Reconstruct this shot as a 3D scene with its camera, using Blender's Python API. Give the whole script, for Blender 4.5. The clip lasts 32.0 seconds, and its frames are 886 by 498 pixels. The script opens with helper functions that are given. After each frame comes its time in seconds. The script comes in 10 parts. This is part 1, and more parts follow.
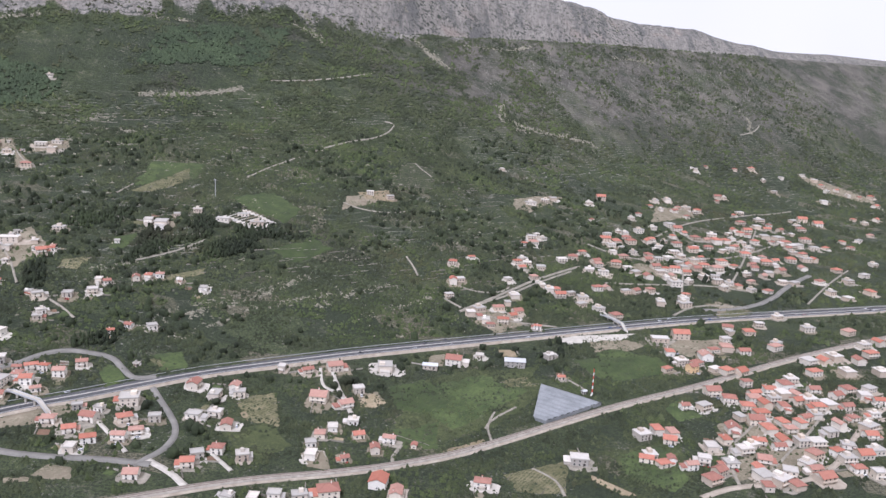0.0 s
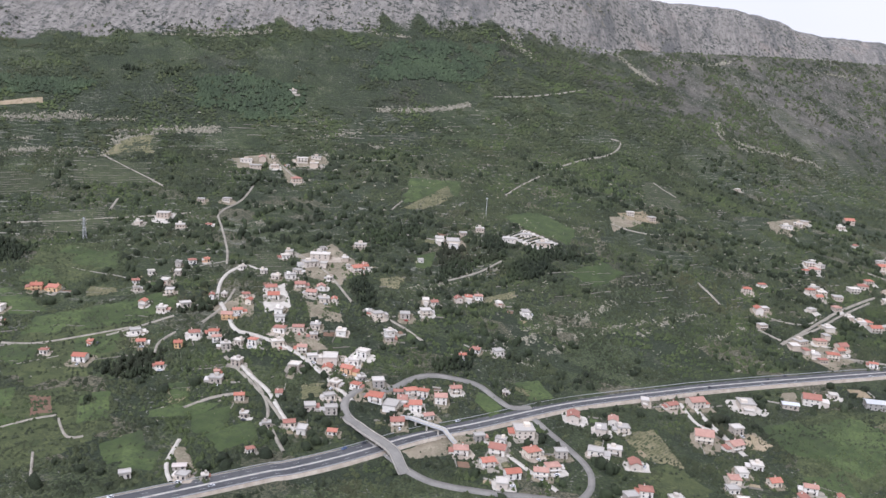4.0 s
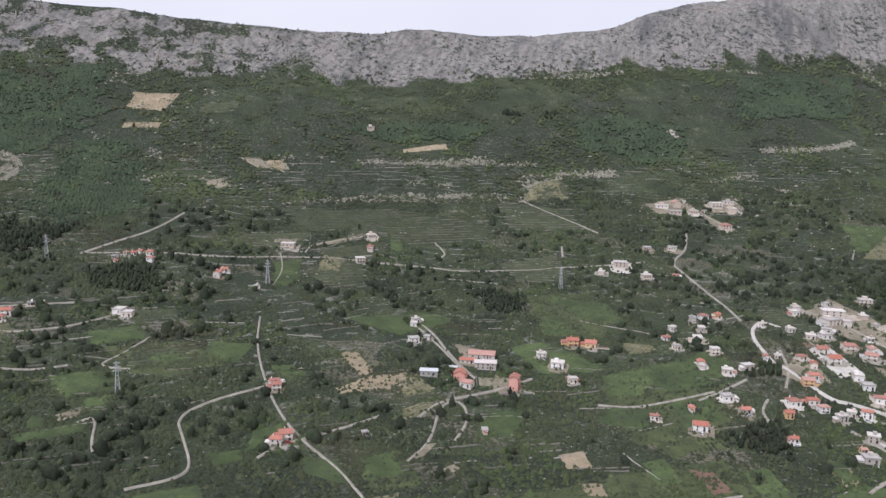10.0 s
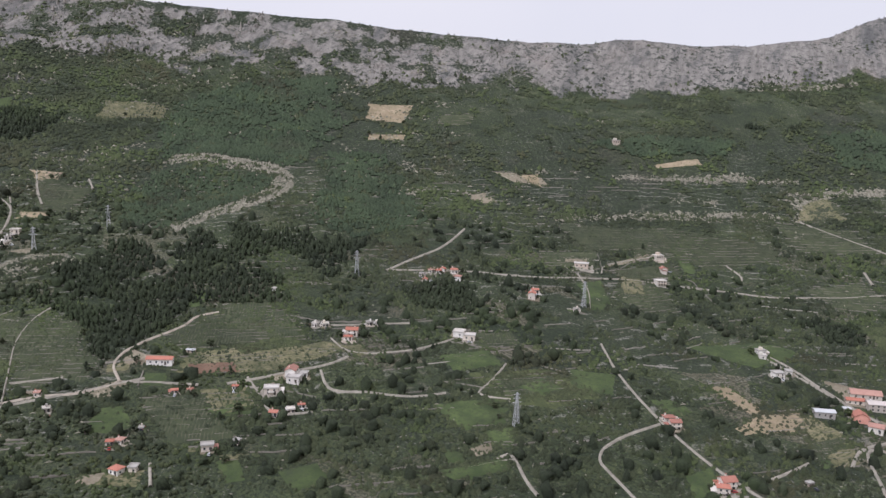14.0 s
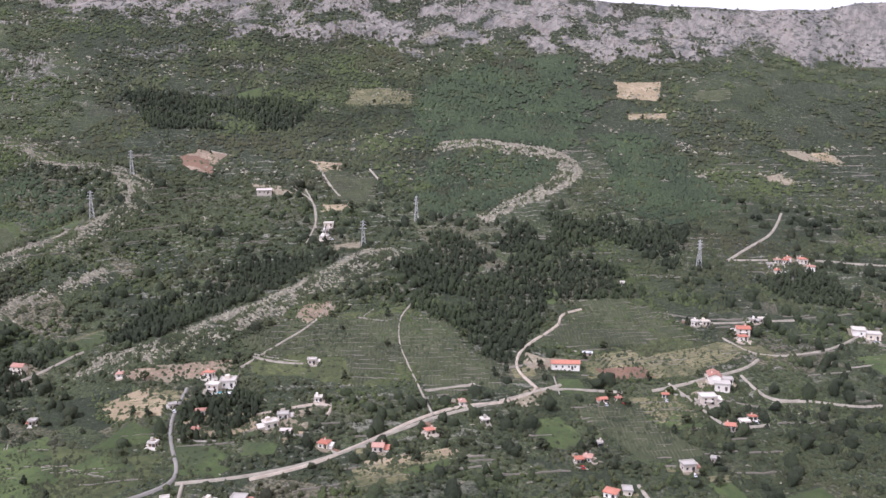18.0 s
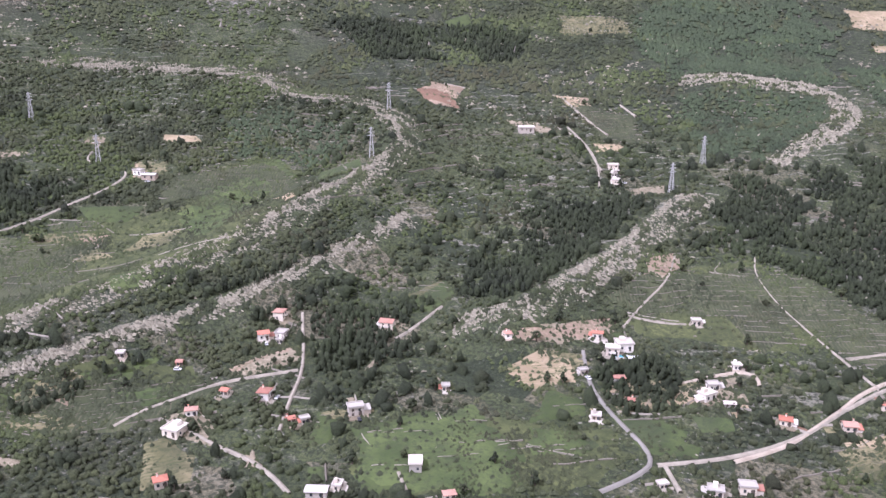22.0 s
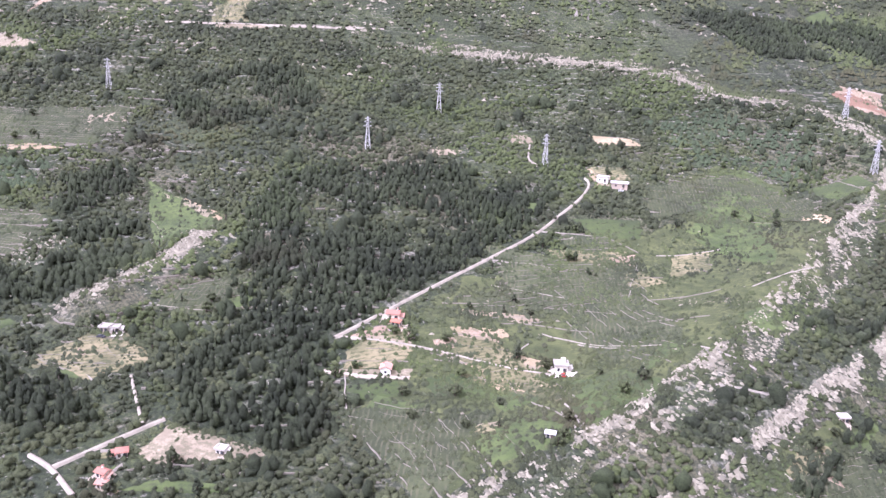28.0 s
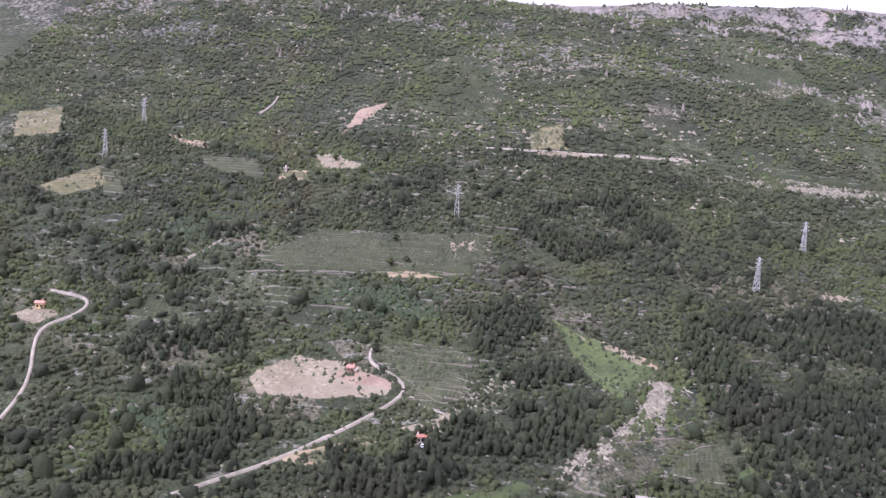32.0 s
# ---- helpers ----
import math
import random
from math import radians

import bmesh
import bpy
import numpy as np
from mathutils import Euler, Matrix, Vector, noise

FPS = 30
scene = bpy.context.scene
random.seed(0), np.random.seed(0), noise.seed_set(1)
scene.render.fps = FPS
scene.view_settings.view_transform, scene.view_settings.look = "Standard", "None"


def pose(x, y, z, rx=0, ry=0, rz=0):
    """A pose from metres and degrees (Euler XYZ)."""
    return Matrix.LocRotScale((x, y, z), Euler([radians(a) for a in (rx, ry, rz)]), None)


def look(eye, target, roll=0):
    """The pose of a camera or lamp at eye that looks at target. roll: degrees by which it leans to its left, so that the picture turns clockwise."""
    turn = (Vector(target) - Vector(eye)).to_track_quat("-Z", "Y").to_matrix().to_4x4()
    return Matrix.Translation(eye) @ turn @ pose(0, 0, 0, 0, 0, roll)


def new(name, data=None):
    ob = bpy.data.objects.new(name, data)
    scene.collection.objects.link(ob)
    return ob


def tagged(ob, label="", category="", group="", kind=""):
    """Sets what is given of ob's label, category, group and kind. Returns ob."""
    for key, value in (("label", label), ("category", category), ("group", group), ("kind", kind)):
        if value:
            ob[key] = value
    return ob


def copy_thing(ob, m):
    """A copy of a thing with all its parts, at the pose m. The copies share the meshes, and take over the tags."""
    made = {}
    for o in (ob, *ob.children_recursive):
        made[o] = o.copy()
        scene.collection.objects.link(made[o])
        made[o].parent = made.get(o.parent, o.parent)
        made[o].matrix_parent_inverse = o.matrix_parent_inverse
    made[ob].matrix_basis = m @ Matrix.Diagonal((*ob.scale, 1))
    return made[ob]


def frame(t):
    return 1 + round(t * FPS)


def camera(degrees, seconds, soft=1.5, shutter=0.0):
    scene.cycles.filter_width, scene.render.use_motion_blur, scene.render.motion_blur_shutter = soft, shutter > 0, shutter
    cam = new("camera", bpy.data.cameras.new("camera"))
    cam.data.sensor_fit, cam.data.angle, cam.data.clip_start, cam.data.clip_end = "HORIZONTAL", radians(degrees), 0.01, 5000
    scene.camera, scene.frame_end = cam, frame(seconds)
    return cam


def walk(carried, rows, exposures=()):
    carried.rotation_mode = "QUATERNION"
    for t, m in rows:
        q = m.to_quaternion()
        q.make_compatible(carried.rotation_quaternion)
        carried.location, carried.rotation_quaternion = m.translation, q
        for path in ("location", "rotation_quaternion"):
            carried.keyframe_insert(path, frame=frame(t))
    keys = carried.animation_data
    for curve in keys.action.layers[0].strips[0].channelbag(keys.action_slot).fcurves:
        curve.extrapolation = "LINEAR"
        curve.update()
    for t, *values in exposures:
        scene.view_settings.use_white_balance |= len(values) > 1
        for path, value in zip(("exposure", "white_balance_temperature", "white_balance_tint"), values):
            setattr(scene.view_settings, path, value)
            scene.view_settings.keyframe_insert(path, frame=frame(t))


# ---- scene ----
cam = camera(57.8, 32.0, soft=1.5)
METRES, EYE, TILT, LEAN, TURN = 1150.0, 180.0, -12.6, -2.85, 0.0
ROWS = [
    (0.0, 0.0, 0.0, 0.0, -0.0, 0.0, -0.0),
    (0.5, -0.0164, 0.0029, 0.0009, 0.83, 0.43, -0.16),
    (1.0, -0.0328, 0.004, 0.0017, 1.6, 1.2, -0.49),
    (1.5, -0.0493, 0.0054, 0.0024, 2.49, 1.82, -0.68),
    (2.0, -0.0656, 0.0072, 0.0032, 3.17, 2.14, -0.7),
    (2.5, -0.0819, 0.0079, 0.0037, 3.95, 1.94, -0.92),
    (3.0, -0.0982, 0.0086, 0.0042, 4.9, 1.34, -1.12),
    (3.5, -0.1146, 0.0098, 0.0047, 5.53, 0.83, -1.26),
    (5.5, -0.1794, 0.011, 0.0058, 8.91, 0.91, -2.08),
    (6.0, -0.1957, 0.011, 0.006, 9.69, 0.84, -2.2),
    (6.5, -0.2121, 0.0101, 0.0062, 10.32, 1.98, -2.37),
    (7.0, -0.2284, 0.0093, 0.0065, 11.43, 3.72, -2.54),
    (7.5, -0.2446, 0.0078, 0.0063, 14.09, 3.19, -2.59),
    (8.0, -0.261, 0.0077, 0.0065, 14.93, 1.89, -2.42),
    (8.5, -0.277, 0.0064, 0.0066, 14.77, 2.29, -2.39),
    (9.0, -0.2932, 0.0053, 0.0068, 15.25, 3.35, -2.78),
    (9.5, -0.3091, 0.0035, 0.0069, 15.92, 3.82, -2.9),
    (10.0, -0.325, 0.0021, 0.007, 17.05, 3.23, -2.46),
    (10.5, -0.3409, -0.0, 0.0068, 18.03, 2.33, -2.0),
    (11.0, -0.3568, -0.0022, 0.0068, 19.09, 2.16, -1.92),
    (11.5, -0.3729, -0.0038, 0.0069, 19.63, 2.61, -1.99),
    (12.0, -0.389, -0.0058, 0.0069, 19.76, 2.79, -2.41),
    (12.5, -0.4042, -0.0092, 0.0068, 20.43, 3.27, -2.76),
    (13.0, -0.4201, -0.0112, 0.0069, 21.21, 3.87, -2.97),
    (13.5, -0.4358, -0.0138, 0.0067, 21.65, 3.98, -3.29),
    (14.0, -0.4514, -0.0167, 0.0063, 22.46, 3.77, -3.98),
    (14.5, -0.4673, -0.0189, 0.0063, 22.78, 3.8, -4.54),
    (16.5, -0.5287, -0.0301, 0.005, 24.67, 2.33, -4.74),
    (17.0, -0.5434, -0.0339, 0.0045, 25.75, 1.5, -4.39),
    (17.5, -0.5588, -0.0368, 0.004, 27.61, 0.6, -3.66),
    (18.0, -0.5733, -0.0413, 0.0036, 28.79, 2.19, -3.45),
    (18.5, -0.5883, -0.0448, 0.0034, 29.08, 3.05, -4.1),
    (19.0, -0.6033, -0.0484, 0.0033, 29.33, 2.34, -4.62),
    (19.5, -0.618, -0.0527, 0.003, 29.76, 2.07, -4.17),
    (20.0, -0.6324, -0.0572, 0.0027, 30.5, 1.2, -4.0),
    (20.5, -0.6469, -0.0618, 0.0025, 30.9, -0.18, -4.39),
    (21.0, -0.6617, -0.0659, 0.0021, 30.95, -1.44, -4.57),
    (21.5, -0.6757, -0.0701, 0.0019, 31.32, -2.27, -4.51),
    (22.0, -0.6899, -0.0752, 0.0015, 31.41, -2.76, -4.37),
    (22.5, -0.7043, -0.08, 0.0012, 31.93, -2.83, -4.44),
    (23.0, -0.7189, -0.0846, 0.0007, 32.63, -2.49, -4.7),
    (23.5, -0.7332, -0.0897, 0.0003, 33.4, -2.29, -5.28),
    (24.0, -0.7475, -0.0943, -0.0, 34.26, -2.5, -5.78),
    (24.5, -0.7622, -0.0991, -0.0006, 34.29, -2.59, -6.0),
    (25.0, -0.7761, -0.1044, -0.0011, 33.92, -2.05, -5.82),
    (25.5, -0.79, -0.11, -0.0018, 33.9, -1.39, -5.66),
    (27.5, -0.8461, -0.1317, -0.0048, 34.99, -2.23, -7.2),
    (28.0, -0.8597, -0.1373, -0.0057, 34.92, -3.86, -7.06),
    (28.5, -0.8736, -0.1428, -0.0066, 35.47, -4.81, -7.09),
    (29.0, -0.887, -0.149, -0.0075, 36.29, -3.82, -7.38),
    (29.5, -0.9005, -0.1552, -0.0084, 37.38, -2.59, -7.89),
    (30.0, -0.9141, -0.1615, -0.0092, 38.49, -1.74, -8.57),
    (30.5, -0.9272, -0.1683, -0.0101, 38.97, -0.59, -8.72),
    (31.0, -0.9404, -0.1749, -0.0109, 38.35, 1.64, -8.94),
    (31.5, -0.953, -0.1823, -0.0119, 38.84, 3.24, -9.57),
    (32.0, -0.9662, -0.1894, -0.0129, 40.59, 3.46, -9.81),
]
EXPOSURES = [(0.0, 0.25, 5300, 22), (6.0, 0.15, 5250, 19), (7.0, 0.05, 5250, 19), (9.0, 0.12, 5300, 20), (11.0, 0.0, 5350, 20), (13.0, 0.0, 5400, 20), (17.0, -0.2, 5450, 22), (17.5, 0.15, 5400, 24), (18.0, 0.5, 5400, 28), (18.5, 0.35, 5400, 28), (19.0, 0.2, 5450, 28), (20.0, 0.3, 5400, 30), (21.0, 0.75, 5350, 33), (22.0, 0.85, 5300, 34), (23.0, 1.1, 5200, 36), (25.0, 1.32, 5230, 37), (28.0, 1.45, 5250, 39), (30.0, 1.5, 5270, 39), (31.0, 0.92, 5280, 38), (32.0, 0.88, 5280, 38)]
walk(cam, [(t, pose(0, 0, EYE, TILT, LEAN, TURN) @ pose(METRES * x, METRES * y, METRES * z, 90 + pitch, roll, yaw)) for t, x, y, z, yaw, pitch, roll in ROWS], EXPOSURES)

# ---- sky and sun: bright broken overcast, the sun behind the aircraft ----
SUN_AZIMUTH, SUN_HEIGHT = 200.0, 52.0  # degrees from +y clockwise, degrees up
world = bpy.data.worlds.new("sky")
scene.world = world
world.use_nodes = True
wt = world.node_tree
wt.nodes.clear()
w_out = wt.nodes.new("ShaderNodeOutputWorld")
w_bg = wt.nodes.new("ShaderNodeBackground")
w_sky = wt.nodes.new("ShaderNodeTexSky")
w_sky.sky_type, w_sky.sun_disc = "NISHITA", False
w_sky.sun_elevation, w_sky.sun_rotation = radians(SUN_HEIGHT), radians(SUN_AZIMUTH)
w_sky.altitude, w_sky.dust_density = 200, 3.0
w_mix = wt.nodes.new("ShaderNodeMix")
w_mix.data_type = "RGBA"
w_mix.inputs["B"].default_value = (9.4, 8.7, 7.6, 1)
w_noise = wt.nodes.new("ShaderNodeTexNoise")
w_noise.inputs["Scale"].default_value, w_noise.inputs["Detail"].default_value = 2.2, 6
w_ramp = wt.nodes.new("ShaderNodeMapRange")
w_ramp.inputs["From Min"].default_value, w_ramp.inputs["From Max"].default_value = 0.35, 0.62
w_ramp.inputs["To Min"].default_value, w_ramp.inputs["To Max"].default_value = 0.9, 1.0
w_co = wt.nodes.new("ShaderNodeTexCoord")
wt.links.new(w_co.outputs["Generated"], w_noise.inputs["Vector"])
wt.links.new(w_noise.outputs["Fac"], w_ramp.inputs["Value"])
wt.links.new(w_ramp.outputs["Result"], w_mix.inputs["Factor"])
wt.links.new(w_sky.outputs["Color"], w_mix.inputs["A"])
wt.links.new(w_mix.outputs["Result"], w_bg.inputs["Color"])
w_bg.inputs["Strength"].default_value = 0.095
wt.links.new(w_bg.outputs["Background"], w_out.inputs["Surface"])
sun = new("sun", bpy.data.lights.new("sun", "SUN"))
sun.data.energy, sun.data.angle, sun.data.color = 2.9, radians(4), (1.0, 0.95, 0.9)
sa, se = radians(SUN_AZIMUTH), radians(SUN_HEIGHT)
sun.matrix_world = look((0, 0, 900), Vector((0, 0, 900)) - Vector((math.sin(sa) * math.cos(se), math.cos(sa) * math.cos(se), math.sin(se))))


# ---- materials ----
class Nodes:
    """A short way to write a procedural material."""

    def __init__(self, name, rough=0.9):
        self.mat = bpy.data.materials.new(name)
        self.mat.use_nodes = True
        self.tree = self.mat.node_tree
        self.bsdf = self.tree.nodes["Principled BSDF"]
        self.bsdf.inputs["Roughness"].default_value = rough
        self.bsdf.inputs["Specular IOR Level"].default_value = 0.25

    def add(self, kind, **values):
        node = self.tree.nodes.new(kind)
        for key, value in values.items():
            node.inputs[key.replace("_", " ")].default_value = value
        return node

    def link(self, a, b):
        self.tree.links.new(a, b)

    def place(self):
        return self.tree.nodes.new("ShaderNodeNewGeometry").outputs["Position"]

    def noise(self, scale, detail=4, rough=0.55, vector=None):
        node = self.add("ShaderNodeTexNoise", Scale=scale, Detail=detail, Roughness=rough)
        self.link(vector or self.place(), node.inputs["Vector"])
        return node.outputs["Fac"]

    def span(self, value, a, b, c=0.0, d=1.0):
        node = self.add("ShaderNodeMapRange", From_Min=a, From_Max=b, To_Min=c, To_Max=d)
        self.link(value, node.inputs["Value"])
        return node.outputs["Result"]

    def math(self, op, a, b=0.0):
        node = self.tree.nodes.new("ShaderNodeMath")
        node.operation = op
        for i, v in enumerate((a, b)):
            if isinstance(v, (int, float)):
                node.inputs[i].default_value = v
            else:
                self.link(v, node.inputs[i])
        return node.outputs[0]

    def mix(self, factor, a, b):
        node = self.tree.nodes.new("ShaderNodeMix")
        node.data_type = "RGBA"
        for key, v in (("Factor", factor), ("A", a), ("B", b)):
            if isinstance(v, tuple):
                node.inputs[key].default_value = (*v, 1)
            elif isinstance(v, (int, float)):
                node.inputs[key].default_value = v
            else:
                self.link(v, node.inputs[key])
        return node.outputs["Result"]

    def attribute(self, name):
        node = self.tree.nodes.new("ShaderNodeAttribute")
        node.attribute_name = name
        return node.outputs["Fac"]

    def object_random(self):
        return self.tree.nodes.new("ShaderNodeObjectInfo").outputs["Random"]

    def island_random(self):
        return self.tree.nodes.new("ShaderNodeNewGeometry").outputs["Random Per Island"]

    def done(self, colour, bump=None, strength=0.4, distance=0.3):
        if isinstance(colour, tuple):
            self.bsdf.inputs["Base Color"].default_value = (*colour, 1)
        else:
            self.link(colour, self.bsdf.inputs["Base Color"])
        if bump is not None:
            node = self.add("ShaderNodeBump", Strength=strength, Distance=distance)
            self.link(bump, node.inputs["Height"])
            self.link(node.outputs["Normal"], self.bsdf.inputs["Normal"])
        return self.mat


def ground_material():
    n = Nodes("scrub_ground", 0.95)
    big, mid, fine = n.noise(0.006, 4), n.noise(0.05, 5, 0.6), n.noise(0.35, 6, 0.7)
    tuft = n.noise(0.8, 4, 0.7)
    grass = n.mix(n.span(mid, 0.35, 0.65), (0.044, 0.056, 0.027), (0.094, 0.113, 0.047))
    scrub = n.mix(n.span(fine, 0.4, 0.62), (0.028, 0.036, 0.021), (0.07, 0.083, 0.042))
    rusty = n.mix(n.span(fine, 0.4, 0.62), (0.06, 0.052, 0.042), (0.12, 0.1, 0.075))
    scrub = n.mix(n.span(n.noise(0.011, 4, 0.6), 0.56, 0.7, 0.0, 0.6), scrub, rusty)
    green = n.mix(n.span(big, 0.42, 0.58), grass, scrub)
    # plots of differing growth
    plots = n.add("ShaderNodeTexVoronoi", Scale=0.036)
    turned = n.tree.nodes.new("ShaderNodeMapping")
    turned.inputs["Rotation"].default_value, turned.inputs["Scale"].default_value = (0, 0, radians(-25)), (0.75, 1.5, 0.0)
    n.link(n.place(), turned.inputs["Vector"])
    n.link(turned.outputs["Vector"], plots.inputs["Vector"])
    parcel = n.tree.nodes.new("ShaderNodeSeparateColor")
    n.link(plots.outputs["Color"], parcel.inputs["Color"])
    farm = n.math("MULTIPLY", n.attribute("farm"), n.span(n.noise(0.013, 3), 0.42, 0.55))
    crop = n.mix(n.span(parcel.outputs["Red"], 0.15, 0.9), (0.036, 0.047, 0.025), (0.1, 0.12, 0.05))
    crop = n.mix(n.span(parcel.outputs["Green"], 0.8, 0.86), crop, n.mix(fine, (0.17, 0.15, 0.095), (0.26, 0.23, 0.16)))
    green = n.mix(n.math("MULTIPLY", farm, 0.85), green, n.mix(n.span(fine, 0.4, 0.65, 0.0, 0.5), crop, (0.055, 0.065, 0.035)))
    soil = n.mix(n.span(fine, 0.35, 0.7), (0.17, 0.145, 0.11), (0.3, 0.27, 0.22))
    green = n.mix(n.math("MULTIPLY", n.span(mid, 0.56, 0.7), n.span(fine, 0.45, 0.6, 0.0, 0.7)), green, soil)
    # terrace edges of piled stone that follow the contours
    split = n.tree.nodes.new("ShaderNodeSeparateXYZ")
    n.link(n.place(), split.inputs["Vector"])
    level = n.math("FRACT", n.math("DIVIDE", n.math("ADD", split.outputs["Z"], n.math("MULTIPLY", n.noise(0.03, 3), 9.0)), 2.6))
    step = n.math("MULTIPLY", n.span(level, 0.78, 0.84), n.span(n.noise(0.09, 4, 0.6), 0.47, 0.54))
    step = n.math("MULTIPLY", n.math("MULTIPLY", step, n.attribute("terrace")), n.span(n.noise(0.009, 2), 0.4, 0.52))
    green = n.mix(n.math("MULTIPLY", step, 0.8), green, (0.27, 0.26, 0.21))
    speck = n.math("MULTIPLY", n.span(n.noise(0.6, 3, 0.6), 0.6, 0.66), n.span(n.noise(0.018, 4, 0.6), 0.45, 0.58))
    green = n.mix(n.math("MULTIPLY", speck, 0.8), green, (0.27, 0.255, 0.22))
    slide = n.mix(n.span(n.noise(0.03, 5, 0.65), 0.4, 0.62), (0.085, 0.08, 0.066), (0.17, 0.15, 0.125))
    green = n.mix(n.span(tuft, 0.43, 0.57, 0.0, 0.8), green, (0.024, 0.032, 0.019))
    green = n.mix(n.math("MULTIPLY", n.attribute("scree"), n.span(n.noise(0.02, 5, 0.7), 0.4, 0.58, 0.1, 0.85)), green, slide)
    streak = n.tree.nodes.new("ShaderNodeMapping")
    streak.inputs["Rotation"].default_value = (0, 0, radians(-30))
    streak.inputs["Scale"].default_value = (0.24, 0.05, 0.07)
    n.link(n.place(), streak.inputs["Vector"])
    crag = n.noise(1.0, 7, 0.72, streak.outputs["Vector"])
    stone = n.mix(n.span(crag, 0.32, 0.66), (0.15, 0.139, 0.12), (0.31, 0.286, 0.245))
    stone = n.mix(n.span(n.noise(0.02, 3), 0.58, 0.72, 0.0, 0.45), stone, (0.3, 0.235, 0.19))
    # gullies down the wall: their scrub and shade painted as dark streaks in the stone
    dark_fold = n.tree.nodes.new("ShaderNodeMapping")
    dark_fold.inputs["Rotation"].default_value = (0, 0, radians(-30))
    dark_fold.inputs["Scale"].default_value = (0.035, 0.009, 0.008)
    n.link(n.place(), dark_fold.inputs["Vector"])
    stone = n.mix(n.span(n.noise(1.0, 5, 0.65, dark_fold.outputs["Vector"]), 0.5, 0.64, 0.0, 0.75), stone, (0.1, 0.1, 0.095))
    bush = n.math("MULTIPLY", n.span(n.noise(0.16, 5, 0.72), 0.51, 0.57), n.span(n.noise(0.014, 3), 0.35, 0.6, 0.35, 1.0))
    stone = n.mix(bush, stone, (0.05, 0.056, 0.045))
    rock = n.span(n.math("ADD", n.attribute("rock"), n.math("MULTIPLY", n.math("SUBTRACT", fine, 0.5), 1.5)), 0.4, 0.6)
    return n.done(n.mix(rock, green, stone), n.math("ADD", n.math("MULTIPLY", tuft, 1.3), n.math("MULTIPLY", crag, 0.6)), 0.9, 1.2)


def plain(name, dark, light, scale=0.5, rough=0.85, bump=0.3, metal=0.0, distance=0.1):
    n = Nodes(name, rough)
    n.bsdf.inputs["Metallic"].default_value = metal
    f, g = n.noise(scale, 5, 0.6), n.noise(scale * 9, 4, 0.6)
    c = n.mix(n.span(n.math("ADD", n.math("MULTIPLY", f, 0.7), n.math("MULTIPLY", g, 0.3)), 0.35, 0.65), dark, light)
    return n.done(c, g, bump, distance)


def varied(name, colours, scale=0.6, rough=0.85, bump=0.3, stain=0.25, joined_up=False):
    """Each object takes its own tint between the colours given."""
    n = Nodes(name, rough)
    c, r = colours[0], n.island_random() if joined_up else n.object_random()
    for i, nxt in enumerate(colours[1:]):
        c = n.mix(n.span(r, (i + 0.3) / (len(colours) - 1), (i + 0.7) / (len(colours) - 1)), c, nxt)
    grime = n.span(n.noise(scale, 5, 0.65), 0.4, 0.75, 0.0, stain)
    return n.done(n.mix(grime, c, tuple(0.35 * v for v in colours[0])), n.noise(scale * 8, 4), bump, 0.05)


def leafy(name, dark, light, odd):
    """Foliage: each clump its own green, fresher growth in drifts, a few russet or silvery crowns."""
    n = Nodes(name, 0.9)
    few = n.add("ShaderNodeTexWhiteNoise")
    few.noise_dimensions = "1D"
    n.link(n.island_random(), few.inputs["W"])
    tint = n.mix(n.span(n.noise(0.035, 4, 0.6), 0.38, 0.62), dark, light)
    tint = n.mix(n.span(n.island_random(), 0.0, 1.0, 0.0, 0.6), tint, tuple(0.6 * (a + b) for a, b in zip(dark, light)))
    tint = n.mix(n.math("MULTIPLY", n.span(n.noise(0.02, 4), 0.5, 0.62, 0.0, 0.75), n.span(few.outputs["Value"], 0.2, 0.8, 0.4, 1.0)), tint, odd)
    tint = n.mix(n.span(n.noise(0.017, 3), 0.58, 0.7, 0.0, 0.5), tint, tuple(v * f for v, f in zip(light, (0.95, 0.7, 0.85))))
    tint = n.mix(n.span(few.outputs["Value"], 0.94, 0.96, 0.0, 0.6), tint, tuple(v * f for v, f in zip(light, (1.5, 1.5, 1.5))))
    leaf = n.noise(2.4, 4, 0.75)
    # shade between the leaves, painted into the colour where the bump is low
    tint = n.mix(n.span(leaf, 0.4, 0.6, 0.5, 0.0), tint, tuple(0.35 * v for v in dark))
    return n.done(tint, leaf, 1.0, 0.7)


def bare(name, a, b, weed):
    """Open earth with weeds coming through."""
    n = Nodes(name, 0.95)
    c = n.mix(n.span(n.noise(0.12, 5, 0.65), 0.36, 0.64), a, b)
    c = n.mix(n.math("MULTIPLY", n.span(n.noise(0.06, 4, 0.6), 0.42, 0.56), n.span(n.noise(0.7, 4, 0.7), 0.42, 0.56, 0.0, 0.65)), c, weed)
    return n.done(c, n.noise(0.9, 5, 0.7), 0.8, 0.4)


